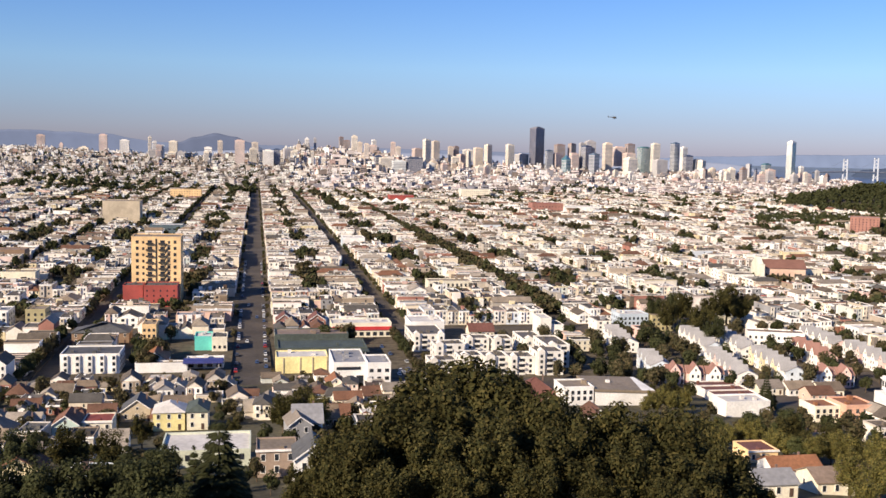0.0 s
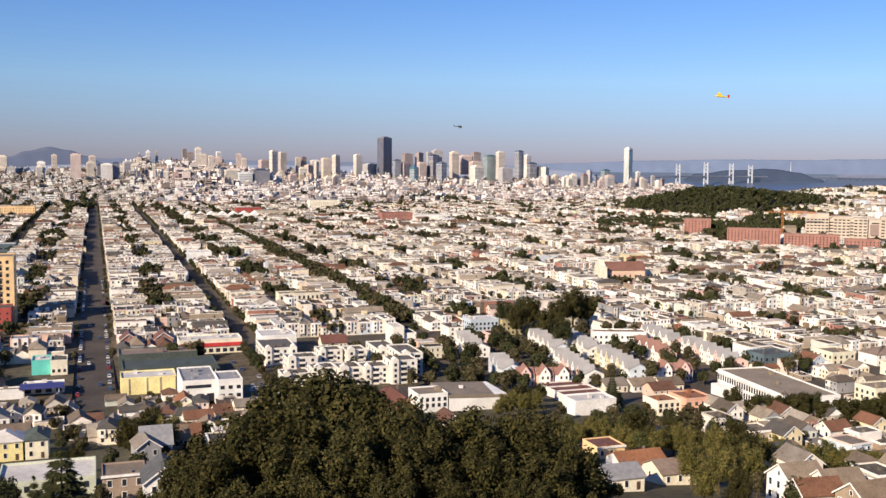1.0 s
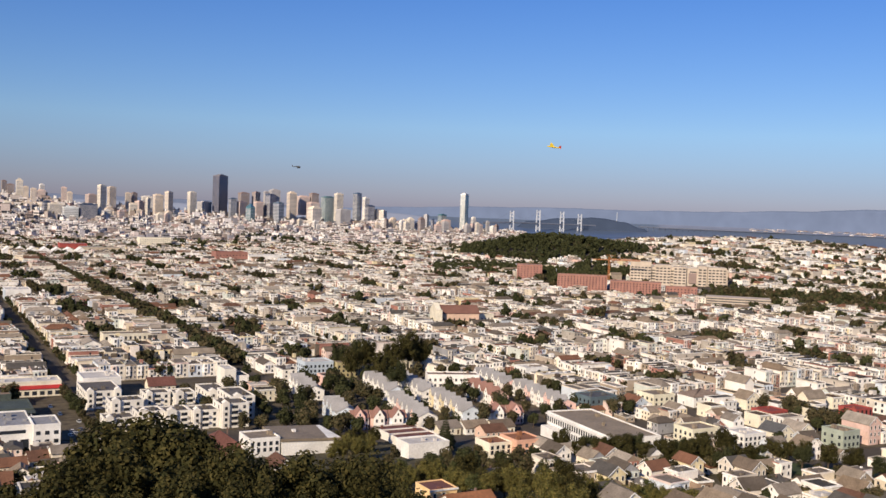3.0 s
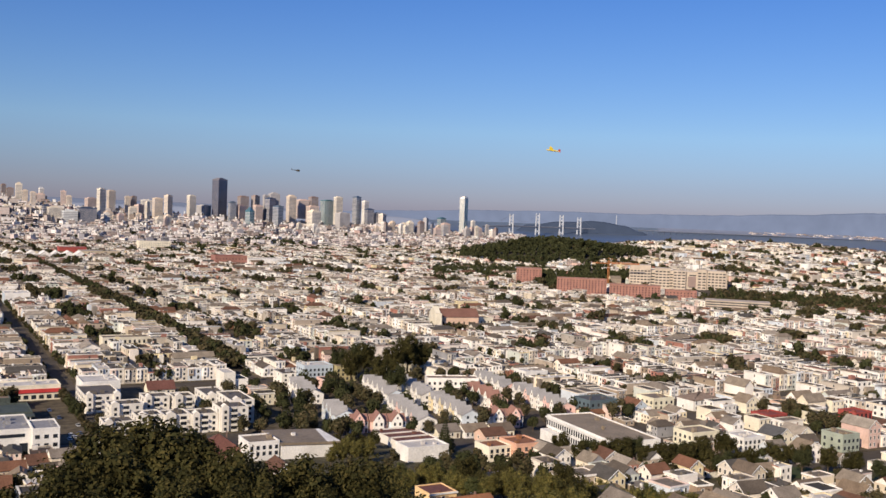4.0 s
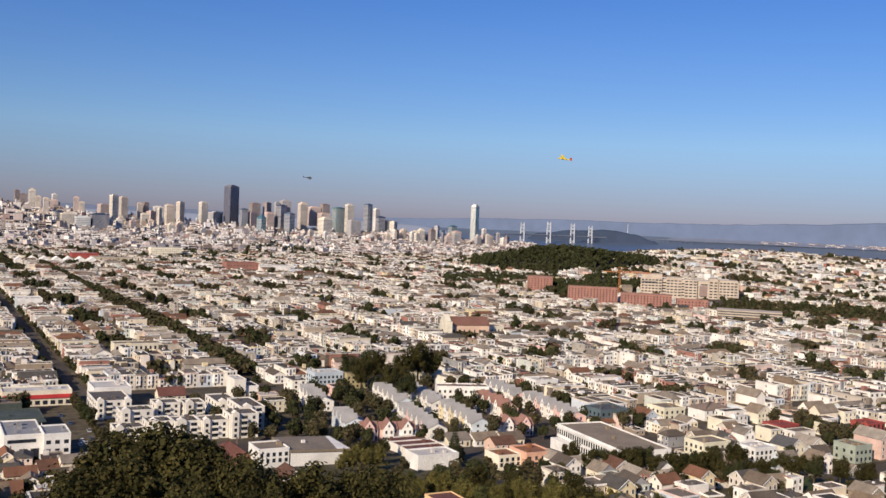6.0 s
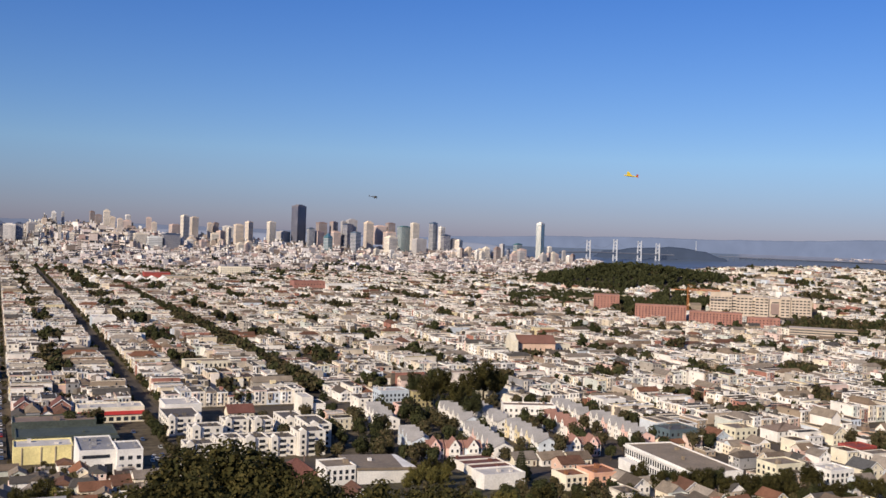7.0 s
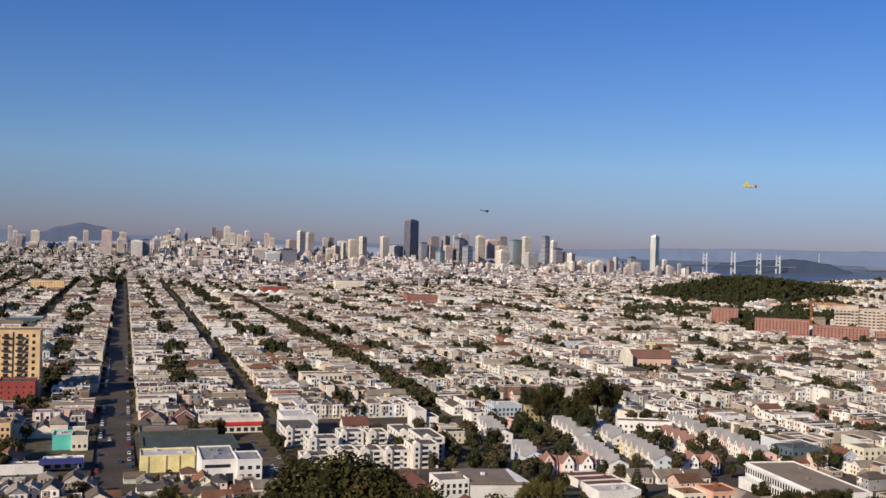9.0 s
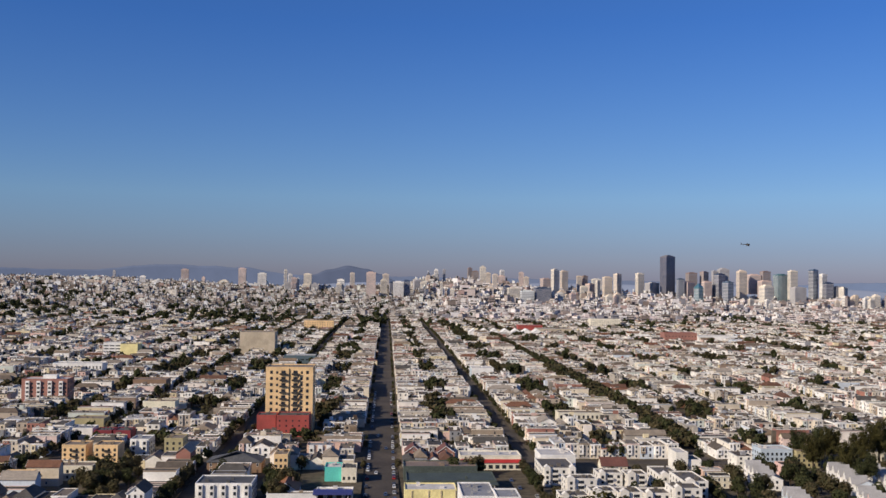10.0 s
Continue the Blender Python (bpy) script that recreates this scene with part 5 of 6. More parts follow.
# standing out farther up the streets
ub = block("garage_hall", 105, 1090, 24, 28, 11, "white_wall", "white_roof", "white hall with a sky blue side wall", "hall")
part("side_panel", B(-12.2, -12.07, 0, 28, 0, 10.4), "sky_wall", ub, "sky blue wall")
cl = block("row_terrace", 147, 743, 38, 15, 9.5, "cream_wall", "tan_roof", "long pale terrace with a row of dark bays", "terrace")
for i in range(11):
    pane(cl, -17 + i * 3.4, 0, 1.0, 1.5, 2.4)
    pane(cl, -17 + i * 3.4, 0, 5.2, 1.5, 2.4)
block("victorian_house", 229, 580, 19, 15, 10.4, "sky_wall", "white_roof", "pale blue row house with dark bays", "house", front=(7, 3, 1.0), left=(4, 3, 1.0), bits=2)
block("victorian_house", 247, 577, 15, 15, 9.8, "olive_wall", "tan_roof", "tan row house with upright windows", "house", front=(5, 3, 1.0), bits=2)
block("clubhouse", 303, 596, 28, 20, 6, "cream_wall", "grey_roof", "low pale hall with a grey flat roof beside the park", "hall", front=(6, 1, 1.5), bits=3)
block("house", 356, 527, 17, 14, 9.4, "white_wall", "white_roof", "plain white three-storey house wall", "house", left=(4, 3, 1.5), bits=2)
block("house", 336, 431, 19, 15, 9.6, "slate_wall", "dark_roof", "dark grey three-storey house", "house", front=(5, 3, 1.0), left=(4, 3, 1.0))
near_house(Matrix.Translation((356, 424, 0.2)), 9, 12, 2, "gable", "sky_wall", "pitch", "pale blue gabled house", base=3, cols=2)
block("house", 372, 424, 15, 15, 10, "lemon_wall", "tan_roof", "pale yellow house with balconies", "house", front=(4, 3, 1.0), left=(4, 3, 1.0))
near_house(Matrix.Translation((408, 428, 0.2)), 21, 14, 2, "hip", "white_wall", "brown_roof", "broad white house with a brown hipped roof", base=3, cols=5, pitch=0.16)
block("house", 330, 346, 17, 13, 9.6, "lemon_wall", "tan_roof", "cream yellow flats with balconies by the park", "house", front=(5, 3, 1.0), left=(4, 3, 1.0))
block("house", 347, 332, 14, 13, 9, "white_wall", "white_roof", "white flats with dark windows by the park", "house", front=(5, 3, 1.0), left=(4, 3, 1.0))
near_house(Matrix.Translation((376, 340, 0.2)), 10, 13, 2, "gable", "cream_wall", "dark_roof", "cream gabled house with a dark roof", base=3, cols=3)
near_house(Matrix.Translation((388, 338, 0.2)), 11, 13, 2, "gable", "cream_wall", "pitch", "cream gabled house by the park", base=3, cols=3)
block("house", 403, 324, 12, 13, 8.6, "sage_green", "tan_roof", "sage green flats by the park", "house", front=(4, 2, 1.2), left=(3, 2, 1.2))
# corner west of the long street
block("shop", -27, 538, 9, 14, 7.4, "teal_wall", "white_roof", "bright teal flat-roofed shop")
block("corner_house", -18.5, 535, 8, 14, 7.6, "cream_wall", "dark_roof", "cream corner house with a dark roof", "house", front=(3, 1, 1.5), right=(4, 2, 1.2))
wg = block("apartment_house", -76, 486, 27, 20, 9.5, "white_wall", "dark_roof", "white three-storey house front with bays under a dark roof", "apartment house", right=(4, 3, 1))
for i in range(5):
    x = -11 + i * 5.5
    part("bay", Shape().box(x - 1.1, x + 1.1, -0.9, -0.07, 0.8, 9.0, 0, True), "white_wall", wg)
    for k in range(3):
        pane(wg, x, -0.9, 1.2 + 2.9 * k, 1.3, 1.6)
gs = block("filling_station", -24, 494, 18, 9, 4.2, "white_wall", "white_roof", "low white shop under a dark blue canopy", "shop", front=(4, 1, 0.6), wide=2.6, tall=2.2)
part("canopy", Shape().box(-10, 9, -9, -0.5, 4.3, 5.3, 0, True), "blue_awning", gs, "dark blue flat canopy")
for x in (-8, 7):
    part("post", Shape().tube((x, -8, -1), (x, -8, 4.3), 0.18, 0.18), "white_wall", gs)
near_house(Matrix.Translation((-48, 497, 0.2)), 12, 20, 1, "gable", "white_wall", "rust_roof", "white shed with a rust orange roof", base=3)
block("shop", -44, 486, 24, 6, 4.5, "white_wall", "tan_roof", "low white wall of a yard shop", bits=1)
# east of the long street
yw = block("warehouse", 22, 477, 25, 16, 8.2, "pale_yellow", "white_roof", "yellow warehouse with a pale flat roof", "warehouse", bits=2)
for x in (-9, -1, 5, 12):
    part("pilaster", Shape().box(x - 0.2, x + 0.2, -0.35, -0.07, 0, 8, 0, True), "tan_wall", yw)
ib = block("factory", 41.5, 440, 15, 30, 10.5, "white_wall", "grey_roof", "white modern factory hall with a grey roof", "factory", bits=6)
part("window_strip", Shape().box(-6.2, 4.8, -0.12, -0.05, 7.2, 8.6, 0, True), "glass", ib, "dark window strip")
for x in (-5.4, -0.2, 4.2):
    part("gate", Shape().box(x - 1.4, x + 1.8, -0.12, -0.05, 0, 4.6, 0, True), "glass", ib, "dark gate opening")
block("factory_wing", 54, 436, 10.5, 18, 10.8, "white_wall", "grey_roof", "white two-storey factory wing", "factory", front=(3, 2, 3), right=(4, 2, 3), bits=2, wide=1.8, tall=1.6)
# wall in the dark roof colour stands for the shade of the open front
sh = block("market_hall", 34, 509, 46, 24, 6.2, "green_roof", "green_roof", "low dark green roofed hall with an open front", "hall", bits=1)
for i in range(7):
    part("post", Shape().box(-22 + i * 7.2, -21.6 + i * 7.2, -6, -5.6, -1, 5.2, 0, True), "trim", sh)
part("awning", Shape().box(-23.5, 23.5, -6.5, -0.1, 5.2, 5.6, 0, True), "green_roof", sh, "dark green awning roof")
block("hall", 30, 540, 40, 18, 7.6, "green_roof", "brown_roof", "low dark hall with a flat roof", "hall")
rs = block("shop", 60, 570, 35, 16, 8.2, "cream_wall", "white_roof", "white shop with a broad red band", front=(9, 1, 0.8), wide=2.4, tall=2.2)
part("red_band", Shape().box(-17.6, 17.6, -0.6, -0.08, 4.2, 6.2, 0, True), "signal_red", rs, "red fascia band")
for x in (17, 36):
    near_house(Matrix.Translation((x, 592, 0.2)), 10, 14, 2, "gable", "brick_wall", "maroon_roof", "brown gabled house with white lower windows", base=3, group="brown gabled pair")


# white apartment court
def court(x, y, w, d, storeys, turn=0.0):
    h = storeys * 2.75 + 0.8
    t = block("apartment_block", x, y, w, d, h, paint("court_wall", (0.76, 0.72, 0.65)), paint("court_roof", (0.13, 0.115, 0.10), grain=(0.8, 0.3)), "white stucco apartment block with recessed balconies", "apartment block", turn=turn, bits=3, group="white apartment court")
    n = max(2, int(w / 4.2))
    for k in range(storeys):
        for i in range(n):
            u = -w / 2 + (i + 0.5) / n * w
            if i % 3 == 0 and k == 0:
                bw = w / n * 0.36
                part("bay", Shape().box(u - bw, u + bw, -1.3, -0.07, -2, h + 0.7).poly([(u - bw, -1.3, h + 0.7), (u + bw, -1.3, h + 0.7), (u, -1.3, h + 2.0), (u - bw, 2.4, h + 0.7), (u + bw, 2.4, h + 0.7), (u, 2.4, h + 2.0)], [(0, 1, 2), (4, 3, 5), (1, 4, 5, 2), (3, 0, 2, 5), (0, 3, 4, 1)]), "court_wall", t, "projecting bay with a small gable")
            if i % 3 == 0:
                pane(t, u, -1.3, k * 2.75 + 1.0, 1.3, 1.5)
            elif i % 3 == 1:
                # dark pane on the flat wall stands for the shaded balcony recess
                pane(t, u, 0, k * 2.75 + 0.5, 2.9, 2.2, name="balcony_opening")
                part("balcony", Shape().box(u - 1.5, u + 1.5, -1.2, -0.08, k * 2.75 + 0.3, k * 2.75 + 1.2, 0, True), "court_wall", t)
            else:
                pane(t, u, 0, k * 2.75 + 1.0, 1.3, 1.5)
        for i in range(max(1, int(d / 5))):
            pane(t, -w / 2, (i + 0.5) / max(1, int(d / 5)) * d, k * 2.75 + 1.0, 1.3, 1.5, -90)
            pane(t, w / 2, (i + 0.5) / max(1, int(d / 5)) * d, k * 2.75 + 1.0, 1.3, 1.5, 90)
    return t


for x, y, w, d, s in ((90, 474, 14, 12, 2), (103, 471, 12, 12, 3), (115, 468, 12, 13, 3), (127.5, 466, 13, 13, 3), (141, 464, 14, 14, 4), (150, 480, 12, 26, 4), (146, 510, 12, 24, 3), (98, 500, 16, 12, 3), (116, 515, 13, 12, 3), (129, 512, 11, 12, 3), (92, 528, 18, 30, 3)):
    court(x, y, w, d, s)
for i, (x, y, q) in enumerate(((84, 492, 0.8), (108, 492, 0.9), (124, 496, 0.9), (136, 494, 1.1), (138, 504, 1.0), (122, 536, 0.9), (136, 540, 1.0), (82, 466, 0.8), (160, 476, 1.1), (162, 492, 1.2), (164, 508, 1.1), (163, 524, 1.2), (160, 540, 1.3), (150, 456, 0.7), (112, 458, 0.7), (80, 520, 0.9))):
    stand(MIDT[i % 3], x, y, q, i * 61, "green street tree with a rounded crown", "street_tree", "street and yard trees")
block("factory", 97, 562, 20, 22, 10, "white_wall", "white_roof", "plain white windowless building", "building", bits=4)
near_house(Matrix.Translation((130, 566, 0.2)), 15, 11, 1, "cross", "cream_wall", "maroon_roof", "cream house with a dark red roof", base=3, cols=6)
# buildings at the foot of the slope
near_house(Matrix.Translation((116, 396, 4)), 19, 14, 1, "hip", "cream_wall", "maroon_roof", "low house under a dark red hipped roof", base=4)
block("house", 130, 386, 13, 14, 7.6, "white_wall", "tan_roof", "white two-storey house with small windows", "house", front=(5, 2, 2), bits=1)
wb = thing("gabled_hall", Matrix.Translation((150, 386, 3.0)), "white hall with a broad tan roof", "hall")
part("wall", B(-13, 13, 0, 24, -4, 8.5), "white_wall", wb)
part("roof", Shape().poly([(-13.4, -0.4, 9.5), (13.4, -0.4, 8.2), (13.4, 24.4, 8.4), (-13.4, 24.4, 9.7), (-13.4, -0.4, 8.4), (13.4, -0.4, 7.1), (13.4, 24.4, 7.3), (-13.4, 24.4, 8.6)],
                          [(0, 1, 2, 3), (4, 0, 3, 7), (1, 5, 6, 2), (4, 5, 1, 0), (3, 2, 6, 7)]), "tan_roof", wb)
part("vent", B(-4, -2.5, 12, 13.5, 8, 10.2), "white_wall", wb)
block("house", 192, 361, 19, 12, 6.2, "white_wall", "white_roof", "white flat-roofed house with a plain wall", "house", bits=2)
block("house", 221, 352, 11, 12, 6.2, "cream_wall", "rust_roof", "cream house with an orange parapet", "house", front=(4, 2, 1.5), bits=1)
block("house", 233, 348, 13, 14, 7.6, "salmon_wall", "rust_roof", "coral red flat-roofed house", "house", front=(4, 2, 2), right=(4, 2, 2), bits=2)
for i in range(3):
    block("house", 203 + 1.5 * i, 392 + 12 * i, 21, 9, 3.4, "court_wall", "maroon_roof", "pale row house with a dark red flat roof", "house", front=(5, 1, 0.8), bits=1, group="dark red roofed rows")
# long school
sc = block("school", 284, 340, 25, 60, 10.6, "white_wall", paint("school_roof", (0.27, 0.215, 0.15), grain=(0.8, 0.2)), "long white school with rows of tall windows", "school", front=(6, 2, 2.2), left=(28, 2, 2), turn=-6, wide=1.2, tall=2.6, bits=2, lift=-2.6)
part("cornice", Shape().box(-13.2, -12.56, -0.7, 60.7, 9.4, 10.0, 0, True), "white_wall", sc)
part("wing", B(-17, -12.6, 44, 58, -4, 4.5), "white_wall", sc, "low white wing")
block("house", 413, 380, 15, 12, 6.0, "red_wall", "red_roof", "bright red flat-roofed house", "house", front=(5, 2, 1.5), bits=1, lift=0.5)
block("house", 472, 372, 14, 12, 5.4, "red_wall", "red_roof", "bright red flat-roofed house", "house", front=(4, 2, 1.5), bits=1)
block("house", 362, 652, 6.5, 13, 9, "red_wall", "tan_roof", "narrow bright red house", "house", front=(2, 2, 2), bits=1)
for x, y, w, wl in ((391, 402, 10, "cream_wall"), (433, 394, 10, "white_wall"), (446, 402, 9, "pink_wall"), (440, 374, 10, "cream_wall"), (453, 386, 9, "white_wall"), (386, 384, 9, "white_wall"), (398, 374, 9, "cream_wall"), (428, 412, 11, "cream_wall"), (408, 410, 10, "white_wall"), (482, 398, 10, "cream_wall"), (466, 402, 11, "white_wall")):
    near_house(Matrix.Translation((x, y, land(x, y) + 0.2)), w, 11, 2, "flat" if (x + y) % 3 else "gable", wl, None, "pale house beside the red houses", base=3, group="pale houses by the red ones", chimney=False)
# church
ch = thing("church", Matrix.Translation((447, 793, 0.2)) @ pose(0, 0, 0, 0, 0, -12), "salmon church with a dark brown roof and cream front", "church")
part("wall", B(-17, 20, 0, 18, -4, 13.5), "church_wall", ch)
part("roof", Shape().ridge(-17.5, 20.6, -0.8, 18.8, 13.5, 20.5, 0, "x", 0.0, 0.25, True), "church_roof", ch)
part("front", Shape().box(-22, -17.1, -2, 20, -4, 16).ridge(-22, -17.1, -2, 20, 16, 22.5, 0, "x", 0.0, 0.25, True), "cream_wall", ch, "cream gabled front")
part("tower", B(-22.5, -17.5, -6, -2.1, -4, 17), "cream_wall", ch)
for i in range(7):
    pane(ch, -14 + i * 5, 0, 4, 1.3, 5)
block("parish_house", 478, 800, 22, 18, 11, "cream_wall", "tan_roof", "cream parish house beside the church", "building", front=(6, 2, 2), bits=1)
# hospital on the rise
block("hospital_wing", 826, 1254, 38, 30, 24, "brick_wall", "brown_roof", "red brick hospital wing", "hospital", front=(8, 6, 3), turn=-33, group="brick hospital wings")
block("hospital_wing", 812, 1102, 68, 20, 21.5, "brick_wall", "brown_roof", "long red brick hospital wing", "hospital", front=(16, 6, 3), turn=-36, group="brick hospital wings", bits=6)
block("hospital_wing", 838, 1021, 66, 22, 19, "brick_wall", "brown_roof", "long red brick hospital wing", "hospital", front=(16, 5, 3), turn=-38, group="brick hospital wings", bits=6)
block("hospital_wing", 885, 985, 40, 16, 14, "brick_wall", "brown_roof", "low red brick hospital wing", "hospital", front=(9, 3, 3), turn=-38, group="brick hospital wings", bits=2)
hb = block("hospital", 985, 1105, 140, 34, 26, "hospital_beige", "white_roof", "large beige concrete hospital with pale window bands", "hospital", front=(), turn=-40, bits=7)
for k in range(5):
    for i in range(10):
        pane(hb, -63 + i * 14, 0, 3 + k * 4.2, 9.5, 1.7)
for x, w, h, o in ((-54, 30, 33, 4), (-22, 22, 29.5, 2.6), (2, 18, 27.5, 5), (34, 13, 30, 3.5), (55, 26, 28.5, 2.2)):
    part("block", B(x - w / 2, x + w / 2, -o, 24, -4, h), "hospital_beige", hb, "beige concrete stair and ward block")
    for k in range(6):
        for i in range(max(2, int(w / 5))):
            n = max(2, int(w / 5))
            pane(hb, x - w / 2 + (i + 0.5) / n * w, -o, 2.5 + k * 4.2, w / n * 0.66, 1.7)
part("portal", Shape().box(14.5, 26, -0.2, -0.08, 4, 19, 0, True), "tower_brown", hb, "dark tall portal opening")
ga = thing("parking_garage", Matrix.Translation((880, 880, land(880, 880))) @ pose(0, 0, 0, 0, 0, -44), "long beige parking garage with open decks", "garage")
for k in range(5):
    part("deck", Shape().box(-38, 38, 0, 30, k * 3 - 2, k * 3 - 0.6, 0, True), "hospital_beige", ga)
# dark solid put between the decks for the shade inside the garage
part("core", B(-37, 37, 1, 29, -4, 11), "dark_roof", ga)
cr = thing("tower_crane", Matrix.Translation((890, 1145, land(890, 1145) - 6)) @ pose(0, 0, 0, 0, 0, -38), "orange lattice tower crane beside the hospital", "crane")
mast = Shape()
for sx, sy in ((-1, -1), (1, -1), (1, 1), (-1, 1)):
    mast.tube((sx, sy, -1), (sx, sy, 48), 0.45, 0.45, 5)
for k in range(16):
    s = 1 if k % 2 else -1
    mast.tube((-s, -1, k * 3), (s, -1, k * 3 + 3), 0.15, 0.15, 4).tube((-1, s, k * 3), (-1, -s, k * 3 + 3), 0.15, 0.15, 4)
part("mast", mast, "crane_orange", cr)
jib = Shape().tube((-24, 0, 44), (44, 0, 44), 0.65, 0.65, 5).tube((-2, 0, 46.2), (44, 0, 45.2), 0.35, 0.3, 5)
for k in range(11):
    jib.tube((k * 4, 0, 44), (k * 4 + 2, 0, 46), 0.2, 0.2, 4).tube((k * 4 + 2, 0, 46), (k * 4 + 4, 0, 44), 0.2, 0.2, 4)
part("jib", jib, "crane_orange", cr)
part("counterweight", B(-24, -19, -1, 1, 41.5, 44), "tan_wall", cr)
part("cab", B(1.2, 3, -1, 1, 41.5, 43.8), "white_wall", cr)
part("stays", Shape().tube((0, 0, 52), (30, 0, 45.5), 0.15, 0.15, 4).tube((0, 0, 52), (-21, 0, 44), 0.15, 0.15, 4).tube((0, 0, 46), (0, 0, 52), 0.3, 0.3, 4), "crane_orange", cr)
# far halls
paint("tent_white", (0.86, 0.83, 0.78), rough=0.6)
for i in range(7):
    t = thing("market_tent", Matrix.Translation((166 + i * 20, 1895, land(166 + i * 20, 1895))), "white peaked hall roof in a row", "hall", "white peaked halls")
    part("wall", Shape().box(-10, 10, 0, 34, -2, 6.5).poly([(-10, 0, 6.5), (10, 0, 6.5), (0, 0, 13.5), (-10, 34, 6.5), (10, 34, 6.5), (0, 34, 13.5)], [(0, 1, 2), (4, 3, 5)]), "tent_white", t)
    part("roof", Shape().ridge(-10, 10, -0.6, 34.6, 6.7, 14, 0, "y"), "tent_white", t)
block("brick_hall", 512, 1729, 58, 30, 17, "brick_wall", "red_roof", "long red brick hall", front=(10, 2, 4))
block("white_hall", 575, 1722, 70, 34, 12, "white_wall", "white_roof", "broad white flat-roofed hall", bits=5)
block("brick_hall", 290, 2020, 50, 30, 16, "red_wall", "grey_roof", "red hall with a grey roof", bits=4)
block("grey_hall", 330, 1960, 70, 40, 12, "tan_wall", "grey_roof", "wide grey flat-roofed hall", bits=5)
block("office_block", -131, 1979, 58, 30, 21, "ochre_wall", "tan_roof", "broad ochre office block", front=(12, 4, 4))
block("office_block", 500, 2280, 70, 30, 22, "cream_wall", "white_roof", "pale office block with window rows", front=(14, 4, 4))


# pastel town houses in rows, two small gables on each front
paint("town_roof", (0.34, 0.33, 0.325), grain=(2.5, 0.2))
paint("town_white", (0.84, 0.81, 0.76))
paint("town_pink", (0.78, 0.52, 0.46))
paint("town_blue", (0.60, 0.66, 0.72))
paint("town_yellow", (0.80, 0.68, 0.44))
paint("town_rust", (0.33, 0.18, 0.14), grain=(2.5, 0.2))
TOWN_WALL = {"town_white": "white", "town_pink": "pink", "town_blue": "pale blue", "town_yellow": "pale yellow"}


def town_house(x, y, turn, w, wall, gable, top, d=10.5, h=6.0, end=True):
    t = thing("town_house", Matrix.Translation((x, y, land(x, y) + 0.2)) @ pose(0, 0, 0, 0, 0, turn), f"{TOWN_WALL[wall]} town house with a {TOWN_WALL[gable]} gable, {'rust red' if top == 'town_rust' else 'light grey'} roof", "house", "gabled town houses")
    part("wall", Shape().box(-w / 2, w / 2, 0, d, -2, h).poly([(-w / 2, 0, h), (-w / 2, d, h), (-w / 2, d / 2, h + 2.3), (w / 2, 0, h), (w / 2, d, h), (w / 2, d / 2, h + 2.3)], [(1, 0, 2), (3, 4, 5)]), wall, t)
    part("roof", Shape().ridge(-w / 2 - 0.15, w / 2 + 0.15, -0.5, d + 0.5, h - 0.15, h + 2.5, 0, "x"), top, t)
    b, o = w * 0.6, -2.0
    by = Shape().box(-b / 2 - 0.4, b / 2 - 0.4, o, 3, -2, h + 0.6)
    by.poly([(-b / 2 - 0.4, o, h + 0.6), (b / 2 - 0.4, o, h + 0.6), (-0.4, o, h + 4.2)], [(0, 1, 2)])
    bay = part("bay", by, gable, t)
    part("bay_roof", Shape().ridge(-b / 2 - 0.65, b / 2 - 0.15, o - 0.12, 6.6, h + 0.4, h + 4.4, 0, "y"), top, bay)
    for x in (-b / 4 - 0.4, b / 4 - 0.4):
        for z in (0.9, 3.8):
            window_part(bay, x, o, z, 0, 1.0, 1.5)
    window_part(bay, -0.4, o, h + 1.0, 0, 0.8, 1.2)
    window_part(t, w / 2 - 0.9, 0, 3.8, 0, 0.8, 1.4)
    part("door", B(w / 2 - 1.4, w / 2 - 0.4, -0.07, 0.05, 0.1, 2.2), paint("dark_door", (0.10, 0.06, 0.045)), t, "dark painted front door")
    if end:
        for z in (0.9, 3.8):
            for y in (0.3, 0.7):
                pane(t, w / 2, d * y, z, 1.1, 1.4, 90)


def town_row(x0, y0, x1, y1, n, walls, top):
    """Houses side by side along a line, their fronts to its left."""
    a = math.atan2(y1 - y0, x1 - x0)
    w = math.hypot(x1 - x0, y1 - y0) / n
    for i in range(n):
        u = (i + 0.5) / n
        k = walls[i % len(walls)]
        town_house(x0 + (x1 - x0) * u, y0 + (y1 - y0) * u, math.degrees(a) - 180, w - 0.3, k, walls[(i * 2 + 1) % len(walls)], top, h=5.8 + 0.5 * (i % 2), end=i == 0)


W, P, U, Y = "town_white", "town_pink", "town_blue", "town_yellow"
for row in ((223, 432, 231, 481, 6, (W, P, W), "town_roof"), (251, 437, 257, 483, 6, (U, W, W, Y), "town_roof"), (256, 492, 263, 546, 7, (W, W), "town_roof"), (239, 500, 245, 546, 5, (U, W), "town_roof"), (190, 456, 194, 481, 3, (U, U), "town_roof"), (196, 515, 200, 549, 4, (W, W), "town_roof"),
            (315, 500, 318, 540, 5, (P, W), "town_roof"), (289, 471, 291, 503, 4, (P, W), "town_rust"), (311, 438, 319, 496, 7, (P, W, W), "town_roof")):
    town_row(*row)
for x, y, wall, gable in ((196, 441, W, P), (205, 438, P, W), (214, 436, U, W), (268, 430, W, W), (277, 428, W, P)):
    town_house(x, y, -14, 8.6, wall, gable, "town_rust")
